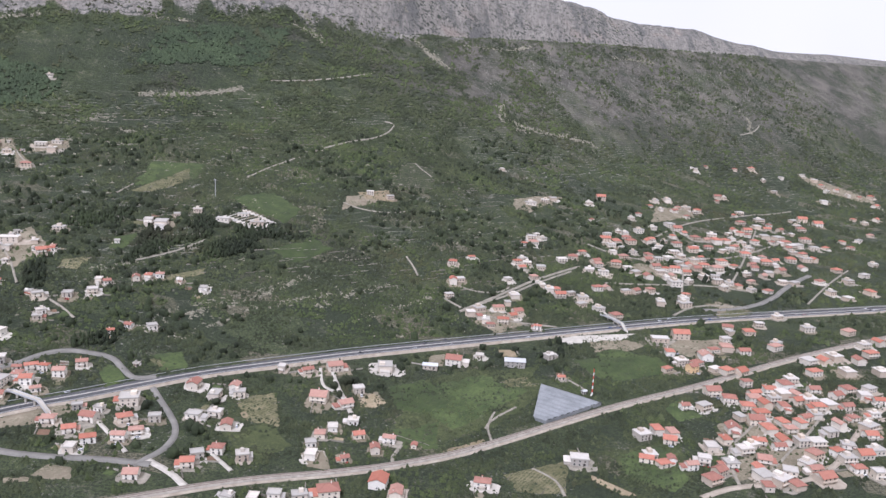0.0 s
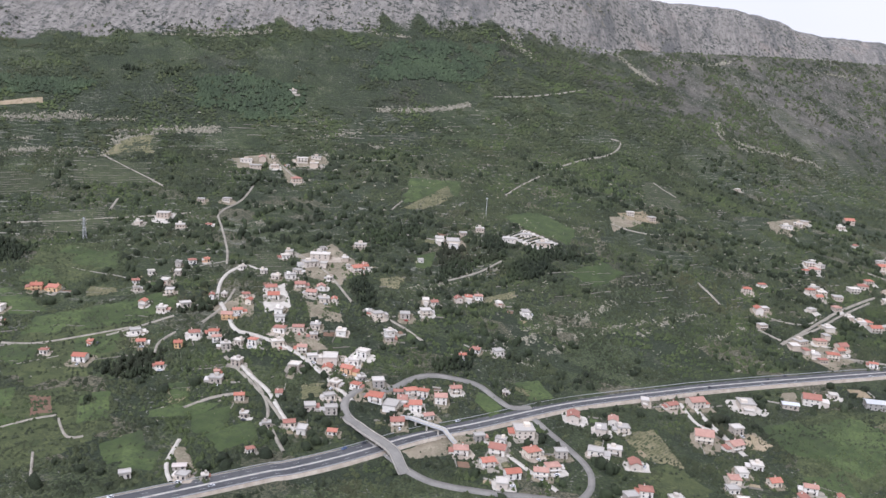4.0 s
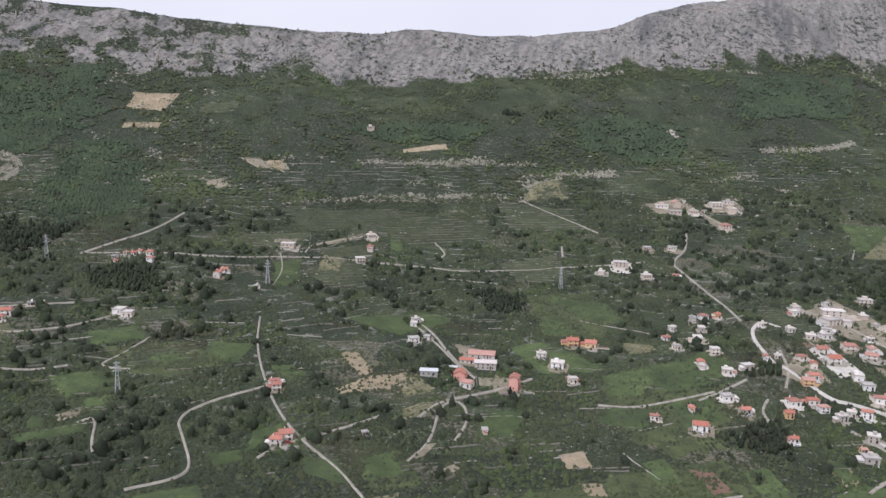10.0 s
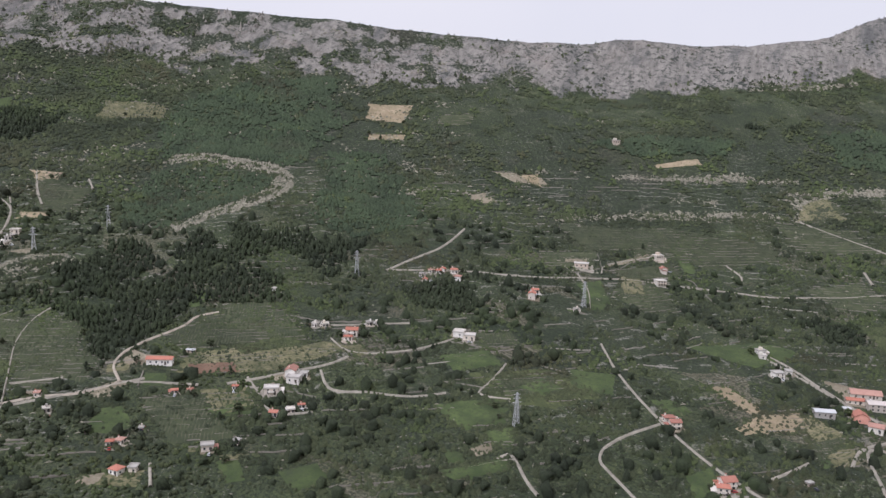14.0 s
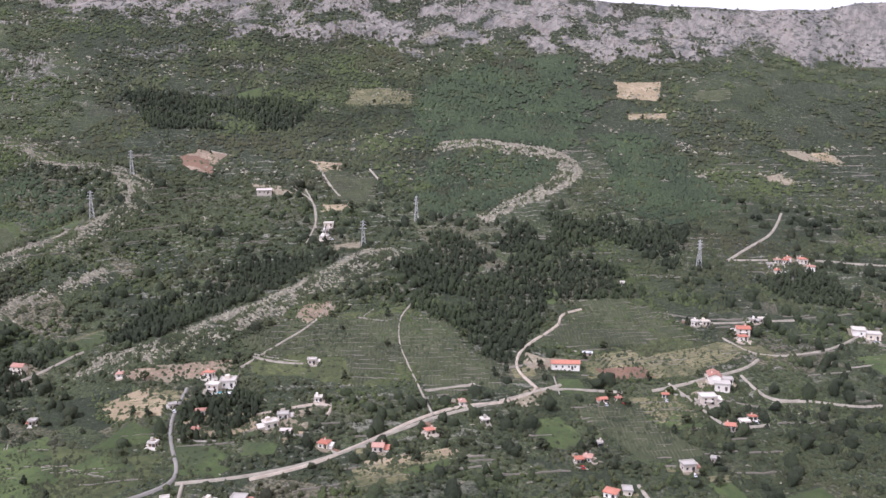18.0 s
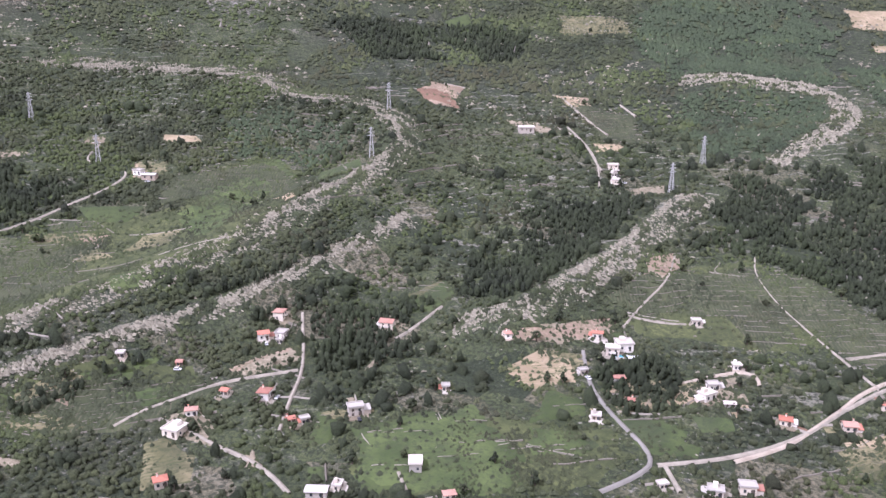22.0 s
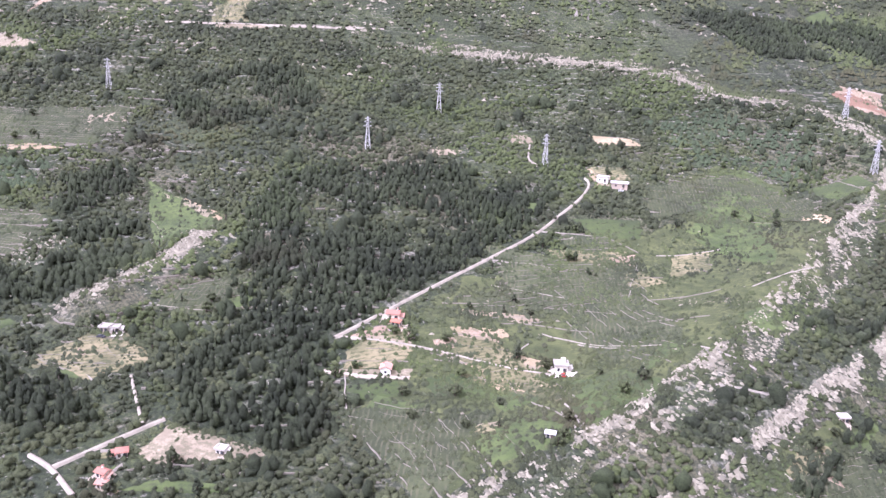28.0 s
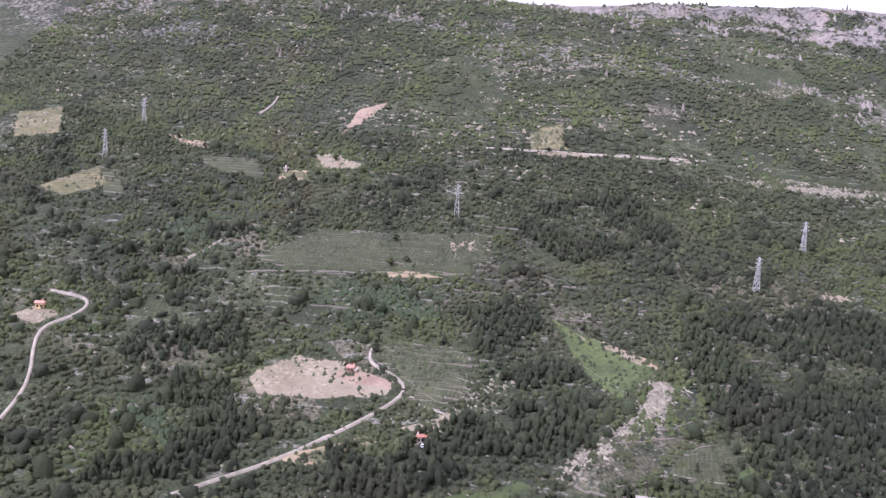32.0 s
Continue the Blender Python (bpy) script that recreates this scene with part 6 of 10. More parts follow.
field("dry", [(-805, 152), (-794, 169), (-792, 152), (-797, 147)])
field("sand", [(-982, 59), (-968, 62), (-953, 59), (-967, 56)])
field("dry", [(-1021, 34), (-1018, 59), (-1011, 62), (-1008, 32), (-1010, 27)])
field("meadow", [(-946, 90), (-937, 90), (-930, 78), (-936, 73)])
field("meadow", [(-1006, 57), (-984, 84), (-984, 72), (-1000, 53)])
field("sand", [(-944, 56), (-949, 65), (-940, 59)])
field("sand", [(-925, 126), (-916, 122), (-915, 119)])
field("meadow", [(-1103, 180), (-1085, 221), (-1060, 202), (-1074, 185), (-1092, 173)])
field("meadow", [(-1093, 161), (-1069, 166), (-1043, 148), (-1074, 153)])
field("sand", [(-1124, 105), (-1104, 129), (-1097, 122), (-1114, 103)])
field("sand", [(-1213, 157), (-1208, 162), (-1202, 159), (-1208, 154)])
field("sand", [(-1194, 191), (-1188, 200), (-1178, 194), (-1188, 186)])
field("dry", [(-966, 161), (-959, 189), (-949, 176), (-955, 157)])
field("sand", [(-924, 307), (-908, 325), (-901, 299), (-921, 300)])
field_wall([(-913, 107), (-900, 94), (-887, 82)])
field_wall([(-906, 89), (-888, 108)])
field_wall([(-926, 87), (-907, 74)])
field_wall([(-883, 108), (-869, 112)])
field_wall([(-867, 140), (-855, 146)])
field_wall([(-1014, 30), (-999, 41)])
field_wall([(-866, 250), (-853, 255)])
field("sand", [(-1150, -56), (-1150, -42), (-1139, -38), (-1121, -34), (-1135, -50), (-1143, -58)])
field("sand", [(-1150, -43), (-1148, -41), (-1129, -37), (-1130, -40)])
field("dry", [(-1206, -51), (-1204, -35), (-1195, -22), (-1185, -26), (-1181, -40), (-1187, -52)])
field("sand", [(-1137, -2), (-1123, 12), (-1116, 19), (-1114, 14), (-1124, 5)])
field("dry", [(-1143, 25), (-1131, 35), (-1120, 26), (-1121, 12), (-1134, 0), (-1140, 9)])
field("sand", [(-1143, 18), (-1129, 22), (-1120, 23), (-1124, 26), (-1137, 24)])
field("dry", [(-1123, 39), (-1110, 47), (-1084, 37), (-1078, 25), (-1095, 26), (-1115, 27)])
field("sand", [(-1129, 50), (-1116, 59), (-1100, 68), (-1100, 65), (-1115, 56), (-1127, 48)])
field("earth2", [(-1123, 31), (-1116, 39), (-1112, 35), (-1119, 27)])
field("sand", [(-1118, 27), (-1104, 33), (-1087, 37), (-1087, 35), (-1103, 31)])
field("meadow", [(-1130, -3), (-1117, 12), (-1110, 5), (-1122, -7)])
field("meadow", [(-1111, 13), (-1098, 24), (-1096, 17), (-1106, 8)])
field("meadow", [(-1086, -5), (-1081, 11), (-1073, 9), (-1066, 15), (-1073, -1), (-1080, -7)])
field("meadow", [(-1075, 26), (-1062, 50), (-1058, 39), (-1067, 19)])
field("terrace", [(-1124, -9), (-1102, 9), (-1094, -9), (-1102, -20), (-1116, -18)])
field("terrace", [(-1128, 75), (-1098, 131), (-1086, 99), (-1101, 69), (-1122, 62)])
field("meadow", [(-1096, 175), (-1066, 203), (-1057, 156), (-1081, 160)])
field("terrace", [(-1318, -19), (-1291, 3), (-1278, -4), (-1267, -27), (-1276, -36)])
field("meadow", [(-1278, 41), (-1233, 45), (-1233, 39), (-1240, 20), (-1256, 26)])
field("sand", [(-1278, 41), (-1236, 45), (-1235, 42), (-1274, 38)])
field("terrace", [(-1205, -1), (-1196, 23), (-1184, 16), (-1194, -11)])
field("meadow", [(-1240, -76), (-1234, -49), (-1231, -55), (-1228, -76), (-1235, -79)])
field("dry", [(-1151, 187), (-1136, 197), (-1123, 185), (-1138, 176)])
field("terrace", [(-1402, 10), (-1386, 37), (-1344, 76), (-1329, 68), (-1326, 46), (-1352, 16), (-1382, 0)])
field("sand", [(-1353, 64), (-1344, 76), (-1327, 66), (-1328, 51)])
field("dry", [(-1124, 108), (-1099, 135), (-1096, 124), (-1119, 102)])
field("sand", [(-1462, 77), (-1452, 86), (-1440, 77), (-1449, 65)])
field("meadow", [(-1159, 117), (-1152, 144), (-1143, 146), (-1149, 117)])
field("sand", [(-1269, -34), (-1264, -27), (-1261, -28), (-1265, -36)])
field("meadow", [(-1217, -87), (-1207, -81), (-1187, -81), (-1182, -90), (-1193, -99)])
field_wall([(-1132, 2), (-1120, -10)])
field_wall([(-1071, 18), (-1064, 13)])
field_wall([(-1062, 50), (-1058, 43)])
field_wall([(-1103, 24), (-1097, 25)])
field_wall([(-1197, -44), (-1182, -45)])
field_wall([(-1206, -49), (-1192, -47)])
field_wall([(-1140, 86), (-1132, 88)])
field_wall([(-1202, -1), (-1191, 19)])
field_wall([(-1199, -5), (-1186, 13)])
field_wall([(-1081, 21), (-1066, 15)])
OUTCROPS.append([(-1221, -9), (-1220, 10), (-1230, 35)])
OUTCROPS.append([(-1217, -7), (-1218, 14), (-1228, 37)])
OUTCROPS.append([(-1215, 10), (-1221, 27)])
OUTCROPS.append([(-1233, 58), (-1219, 52), (-1215, 44)])
OUTCROPS.append([(-1280, 223), (-1243, 242), (-1200, 260), (-1143, 274)])
OUTCROPS.append([(-1128, 266), (-1113, 272), (-1085, 285)])
OUTCROPS.append([(-1127, 263), (-1105, 272), (-1084, 280)])
OUTCROPS.append([(-1231, 252), (-1186, 266), (-1134, 275)])
OUTCROPS.append([(-1271, -26), (-1271, -9), (-1264, 3)])
FORESTS.append([(-1147, -45), (-1149, -35), (-1142, -22), (-1132, -1), (-1120, -15), (-1118, -30), (-1122, -33), (-1140, -37)])
road("lane", 2.6, "gravel", [(-704, 288), (-692, 274), (-679, 281)])
road("lane", 2.6, "gravel", [(-610, 263), (-607, 272), (-595, 254), (-589, 248)])
road("track", 2.0, "gravel", [(-498, 323), (-506, 310), (-519, 292), (-527, 283), (-530, 270)])
road("track", 2.0, "gravel", [(-647, 300), (-658, 288), (-678, 282)])
road("lane", 2.6, "gravel", [(-460, 589), (-456, 570)])
field("meadow", [(-643, 292), (-627, 300), (-617, 289), (-630, 276), (-638, 282)])
field("meadow", [(-622, 280), (-611, 291), (-605, 281), (-614, 272)])
field("meadow", [(-628, 241), (-615, 259), (-608, 265), (-605, 259), (-613, 245)])
field("meadow", [(-632, 261), (-622, 262), (-618, 254), (-626, 251)])
field("sand", [(-624, 263), (-616, 275), (-612, 268), (-618, 260)])
field("meadow", [(-668, 331), (-644, 355), (-631, 341), (-651, 318)])
field("meadow", [(-637, 326), (-616, 336), (-610, 320), (-624, 312)])
field("meadow", [(-766, 218), (-759, 226), (-742, 213), (-750, 204)])
field("dry", [(-736, 242), (-720, 259), (-709, 250), (-720, 235)])
field("terrace", [(-789, 306), (-755, 340), (-725, 314), (-754, 287)])
field("terrace", [(-761, 231), (-740, 244), (-699, 227), (-722, 210)])
field("earth", [(-762, 260), (-739, 277), (-730, 270), (-753, 254)])
field("dry", [(-707, 315), (-702, 322), (-692, 315), (-697, 307)])
field("sand", [(-721, 263), (-715, 272), (-709, 265), (-716, 260)])
field("tan", [(-530, 336), (-521, 356), (-504, 366), (-491, 363), (-507, 345), (-525, 331)])
field("tan", [(-542, 372), (-535, 381), (-514, 360), (-518, 353)])
field("dry", [(-500, 338), (-491, 352), (-479, 352), (-492, 331)])
field("meadow", [(-558, 341), (-549, 348), (-544, 343), (-554, 337)])
field("meadow", [(-624, 452), (-615, 463), (-603, 443), (-612, 429)])
field("terrace", [(-617, 496), (-580, 538), (-569, 525), (-606, 485)])
field("meadow", [(-596, 575), (-589, 582), (-562, 530), (-570, 525)])
field("meadow", [(-454, 511), (-432, 514), (-439, 496), (-455, 491)])
field("meadow", [(-607, 355), (-583, 363), (-579, 339), (-601, 331)])
field("meadow", [(-543, 289), (-533, 304), (-527, 284), (-537, 271)])
field("terrace", [(-662, 490), (-627, 519), (-621, 495), (-651, 471)])
field("meadow", [(-456, 352), (-438, 355), (-437, 327), (-455, 319)])
field("meadow", [(-679, 216), (-669, 230), (-656, 220), (-666, 207)])
field("meadow", [(-704, 212), (-696, 218), (-684, 206), (-690, 200)])
field_wall([(-600, 538), (-578, 548)])
field_wall([(-609, 495), (-579, 514)])
field_wall([(-612, 478), (-578, 508)])
field_wall([(-647, 492), (-627, 503)])
field_wall([(-658, 437), (-628, 456)])
field_wall([(-619, 371), (-600, 380)])
field_wall([(-618, 253), (-604, 267)])
field_wall([(-695, 353), (-668, 379)])
field_wall([(-729, 334), (-695, 352)])
field_wall([(-665, 321), (-643, 341)])
field_wall([(-652, 309), (-632, 315)])
field_wall([(-637, 473), (-621, 495)])
field_wall([(-686, 433), (-661, 449)])
field_wall([(-666, 349), (-649, 352)])
field_wall([(-642, 365), (-628, 365)])
field_wall([(-617, 349), (-605, 349)])
field_wall([(-546, 469), (-522, 491)])
field_wall([(-524, 508), (-490, 513)])
field_wall([(-710, 265), (-694, 268)])
field_wall([(-750, 271), (-725, 285)])
OUTCROPS.append([(-793, 556), (-751, 572)])
OUTCROPS.append([(-731, 551), (-710, 556)])
OUTCROPS.append([(-719, 591), (-694, 615)])
OUTCROPS.append([(-797, 564), (-778, 566)])
OUTCROPS.append([(-998, 430), (-982, 427)])
OUTCROPS.append([(-1043, 498), (-1002, 524)])
OUTCROPS.append([(-1070, 543), (-1042, 548)])
OUTCROPS.append([(-1043, 598), (-1051, 638)])
OUTCROPS.append([(-807, 719), (-794, 747)])
OUTCROPS.append([(-675, 719), (-661, 726)])
OUTCROPS.append([(-511, 673), (-495, 696), (-477, 711)])
OUTCROPS.append([(-473, 715), (-437, 739)])
OUTCROPS.append([(-630, 642), (-587, 663), (-545, 694)])
OUTCROPS.append([(-665, 543), (-616, 588), (-538, 640)])
road("track", 2.0, "gravel", [(-80, 681), (-65, 671), (-39, 674), (-20, 696)])
road("track", 2.0, "gravel", [(-257, 638), (-252, 661)])
road("track", 2.0, "gravel", [(-338, 289), (-328, 272)])
road("track", 2.0, "gravel", [(-502, 647), (-478, 637), (-437, 618)])
field("sand", [(-81, 700), (-42, 738), (-43, 708), (-80, 658)])
field("meadow", [(-390, 271), (-374, 283), (-367, 271), (-382, 261)])
field("meadow", [(-412, 272), (-404, 293), (-381, 287), (-392, 266)])
field("meadow", [(-347, 335), (-334, 345), (-321, 320), (-334, 308)])
field("meadow", [(-408, 353), (-404, 375), (-378, 376), (-386, 349)])
field("meadow", [(-396, 411), (-372, 434), (-356, 408), (-382, 393)])
field("dry", [(-316, 355), (-306, 359), (-296, 343), (-304, 336)])
field("meadow", [(-294, 333), (-276, 350), (-271, 319), (-286, 317)])
field("meadow", [(-378, 305), (-359, 315), (-353, 305), (-371, 296)])
field("sand", [(-442, 411), (-430, 413), (-430, 400)])
field("dry", [(-403, 441), (-388, 446), (-385, 439), (-398, 432)])
field("meadow", [(-311, 304), (-290, 304), (-286, 288), (-303, 286)])
field("sand", [(-291, 309), (-284, 310), (-271, 293), (-280, 293)])
field("sand", [(-429, 267), (-423, 269), (-416, 261), (-421, 259)])
field("sand", [(-303, 527), (-284, 557), (-257, 525), (-261, 486), (-290, 492)])
field("dry", [(-241, 505), (-228, 518), (-225, 501), (-237, 490)])
field("meadow", [(-227, 549), (-210, 568), (-210, 534), (-221, 528)])
field("meadow", [(-212, 446), (-202, 443), (-212, 430)])
field("terrace", [(-327, 532), (-309, 527), (-304, 499), (-324, 501)])
field("sand", [(-275, 420), (-260, 420), (-247, 408), (-261, 402)])
field("sand", [(-264, 452), (-251, 450), (-246, 438), (-259, 436)])
field("dry", [(-175, 505), (-152, 528), (-150, 518), (-172, 495)])
field("meadow", [(-419, 247), (-410, 265), (-395, 247), (-414, 241)])
field("terrace", [(-36, 840), (0, 835), (-6, 767), (-43, 753)])
field("meadow", [(-256, 716), (-207, 727), (-211, 685), (-252, 668)])
field_wall([(-636, 528), (-599, 560)])
field_wall([(-619, 506), (-580, 545)])
field_wall([(-415, 365), (-386, 375)])
field_wall([(-388, 352), (-373, 365)])
field_wall([(-419, 318), (-406, 327)])
field_wall([(-392, 332), (-376, 317)])
field_wall([(-358, 364), (-339, 375)])
field_wall([(-474, 357), (-482, 328)])
field_wall([(-430, 474), (-389, 464)])
field_wall([(-418, 542), (-396, 526)])
OUTCROPS.append([(-206, 505), (-192, 528), (-165, 553)])
OUTCROPS.append([(-165, 456), (-147, 478), (-113, 510), (-82, 548)])
OUTCROPS.append([(-118, 480), (-90, 508), (-62, 529)])
OUTCROPS.append([(-163, 445), (-130, 487)])
OUTCROPS.append([(-72, 576), (-50, 593)])
OUTCROPS.append([(-643, 634), (-578, 667), (-503, 711)])
OUTCROPS.append([(-513, 684), (-481, 709), (-434, 730)])
OUTCROPS.append([(-656, 555), (-608, 588), (-524, 639)])
OUTCROPS.append([(-301, 842), (-256, 865), (-222, 897)])
OUTCROPS.append([(73, 1049), (75, 1004), (115, 1009)])
OUTCROPS.append([(-365, 756), (-316, 790)])
OUTCROPS.append([(-339, 732), (-288, 739)])
OUTCROPS.append([(-328, 761), (-281, 768)])
OUTCROPS.append([(-41, 1163), (-10, 1120)])
OUTCROPS.append([(-185, 1088), (-157, 1078)])
FORESTS.append([(-210, 581), (-161, 612), (-168, 561), (-206, 525)])
FORESTS.append([(-271, 583), (-227, 613), (-230, 576), (-265, 561)])
FORESTS.append([(-195, 418), (-173, 435), (-171, 419), (-192, 405)])
field("dry", [(-1123, 110), (-1100, 137), (-1096, 128), (-1118, 103)])
field("earth2", [(-1108, 118), (-1099, 135), (-1094, 123)])
field("tan", [(-1125, 41), (-1108, 54), (-1102, 51), (-1117, 38)])
field("tan", [(-1107, 41), (-1089, 46), (-1082, 38), (-1097, 35)])
field("meadow", [(-1095, 169), (-1066, 197), (-1062, 173), (-1087, 160)])
field("meadow", [(-1095, 16), (-1085, 36), (-1076, 26), (-1085, 9)])
field("sand", [(-1090, 4), (-1084, 10), (-1078, 4), (-1086, -1)])
field("dry", [(-1091, 143), (-1077, 158), (-1070, 141), (-1083, 122)])
field("terrace", [(-1117, 98), (-1095, 122), (-1086, 99), (-1103, 72)])
field("meadow", [(-1066, 12), (-1064, 21), (-1058, 33), (-1055, 31), (-1060, 15)])
field_wall([(-1140, 86), (-1114, 101)])
field_wall([(-1127, 72), (-1098, 86)])
field_wall([(-1105, 99), (-1094, 76)])
field_wall([(-1115, 135), (-1099, 135)])
field_wall([(-1084, 101), (-1062, 120)])
field_wall([(-1135, 122), (-1118, 132)])
field_wall([(-1096, 126), (-1087, 98)])
field_wall([(-1133, 51), (-1121, 61)])
field_wall([(-1107, 59), (-1087, 70)])
field_wall([(-1087, 60), (-1075, 63)])
field_wall([(-1075, 86), (-1057, 92)])
field("tan", [(-1166, 217), (-1142, 226), (-1133, 221), (-1155, 210)])
field("meadow", [(-1063, 227), (-1041, 243), (-1029, 233), (-1044, 207)])
field("dry", [(-1108, 96), (-1093, 125), (-1078, 123), (-1095, 96)])
field("meadow", [(-1051, 94), (-1043, 110), (-1033, 98), (-1039, 86)])
field("dry", [(-945, 87), (-932, 103), (-929, 99), (-940, 84)])
field_wall([(-1099, 58), (-1068, 67), (-1035, 66)])
field_wall([(-1106, 73), (-1085, 87)])
field_wall([(-1093, 138), (-1069, 163)])
field_wall([(-1052, 120), (-1038, 145)])
field_wall([(-1042, 49), (-1027, 59)])
field_wall([(-977, 98), (-959, 101)])
field_wall([(-966, 85), (-948, 94)])
field_wall([(-955, 79), (-940, 84)])

# ---- cars ----
CAR_COLOURS = [(0.75, 0.75, 0.74), (0.55, 0.56, 0.57), (0.06, 0.06, 0.07), (0.4, 0.04, 0.03), (0.1, 0.15, 0.3)]
for k, c in enumerate(CAR_COLOURS):
    MAT["car%d" % k] = plain("car_paint", tuple(0.9 * v for v in c), c, 1.0, 0.3, 0.05)
CAR_WORDS = ["white", "silver", "black", "red", "blue"]
CARS = {}


def car(x, y, turn, k, lift=0.6):
    m = pose(x, y, ground_z(x, y) if lift is None else lift, 0, 0, turn)
    if k in CARS:
        return copy_thing(CARS[k], m)
    base = tagged(new("car", None), CAR_WORDS[k] + " small car on the asphalt", "car", "cars")
    CARS[k] = base
    L, w = 2.0, 0.85
    prof = [(-L, 0.3), (L, 0.3), (L, 0.75), (0.95 * L, 0.85), (0.5 * L, 0.92), (-0.95 * L, 0.95), (-L, 0.8)]
    n = len(prof)
    v = [(a, s * w, z) for s in (-1, 1) for a, z in prof]
    part("body", mesh_of("body", v, [tuple(range(n - 1, -1, -1)), tuple(range(n, 2 * n))] + [(i, (i + 1) % n, n + (i + 1) % n, n + i) for i in range(n)], "car%d" % k), base)
    v = [(a, s * b, z) for s in (-1, 1) for a, b, z in ((-1.7, w, 0.92), (0.95, w, 0.92), (0.35, w * 0.8, 1.42), (-1.2, w * 0.8, 1.42))]
    part("cabin", mesh_of("cabin", v, [(3, 2, 1, 0), (4, 5, 6, 7), (0, 1, 5, 4), (1, 2, 6, 5), (2, 3, 7, 6), (3, 0, 4, 7)], "glass"), base)
    part("roof", mesh_of("roof", *box_data(-1.2, 0.35, -w * 0.8, w * 0.8, 1.42, 1.47), "car%d" % k), base)
    ring = [(0.3 * math.cos(t * math.pi / 5), 0.3 * math.sin(t * math.pi / 5)) for t in range(10)]
    v = [(a, s * 0.1, z) for s in (-1, 1) for a, z in ring]
    wheel = mesh_of("wheel", v, [tuple(range(9, -1, -1)), tuple(range(10, 20))] + [(i, (i + 1) % 10, 10 + (i + 1) % 10, 10 + i) for i in range(10)], "glass")
    for a in (-1.25, 1.25):
        for s in (-1, 1):
            part("wheel", wheel, base, pose(a, s * w, 0.3))
    for ob in base.children:
        if not ob.data.get("scaled"):
            ob.data.transform(Matrix.Scale(0.6, 4))
            ob.data["scaled"] = 1
        ob.location *= 0.6
    base.matrix_basis = m
    return base


# ---- houses ----
WINDOW = mesh_of("window", *joined(box_data(-0.5, 0.5, -0.04, 0.04, -0.5, 0.5)), "glass")
SHUTTER = mesh_of("shutter", *box_data(-0.5, 0.5, -0.05, 0.05, -0.5, 0.5), "trunk")
HOUSE_WORDS = {
    "r": ("white rendered house with a red tiled roof", "render", "tile"), "w": ("white rendered house with a flat pale roof", "render", "flat"),
    "o": ("ochre rendered house with a red tiled roof", "ochre", "tile"), "g": ("unfinished grey block house with a flat roof", "bare", "flat"),
    "p": ("tall salmon rendered house with a red roof", "pink", "tile"), "h": ("long low shed with a pale sheet roof", "bare", "sheet"),
    "b": ("long white farm building with a red tiled roof", "render", "tile"),
}


def gable(w, d, z, rise, over=0.35, thick=0.18):
    x, y = w / 2 + over, d / 2 + over
    drop = rise * over / (d / 2)
    v = []
    for t in (0, thick):
        v += [(-x, -y, z - drop + t), (x, -y, z - drop + t), (-x, y, z - drop + t), (x, y, z - drop + t), (-x, 0, z + rise + t), (x, 0, z + rise + t)]
    return v, [(6, 7, 11, 10), (9, 8, 10, 11), (0, 4, 5, 1), (3, 5, 4, 2), (0, 1, 7, 6), (2, 8, 9, 3), (0, 6, 10, 4), (4, 10, 8, 2), (1, 5, 11, 7), (5, 3, 9, 11)]


def hipped(w, d, z, rise, over=0.35, thick=0.18):
    x, y, r = w / 2 + over, d / 2 + over, max(0.2, (w - d) / 2)
    v = [(-x, -y, z), (x, -y, z), (x, y, z), (-x, y, z), (-x, -y, z + thick), (x, -y, z + thick), (x, y, z + thick), (-x, y, z + thick), (-r, 0, z + rise), (r, 0, z + rise)]
    return v, [(3, 2, 1, 0), (0, 1, 5, 4), (1, 2, 6, 5), (2, 3, 7, 6), (3, 0, 4, 7), (4, 5, 9, 8), (6, 7, 8, 9), (5, 6, 9), (7, 4, 8)]


HOMES = []


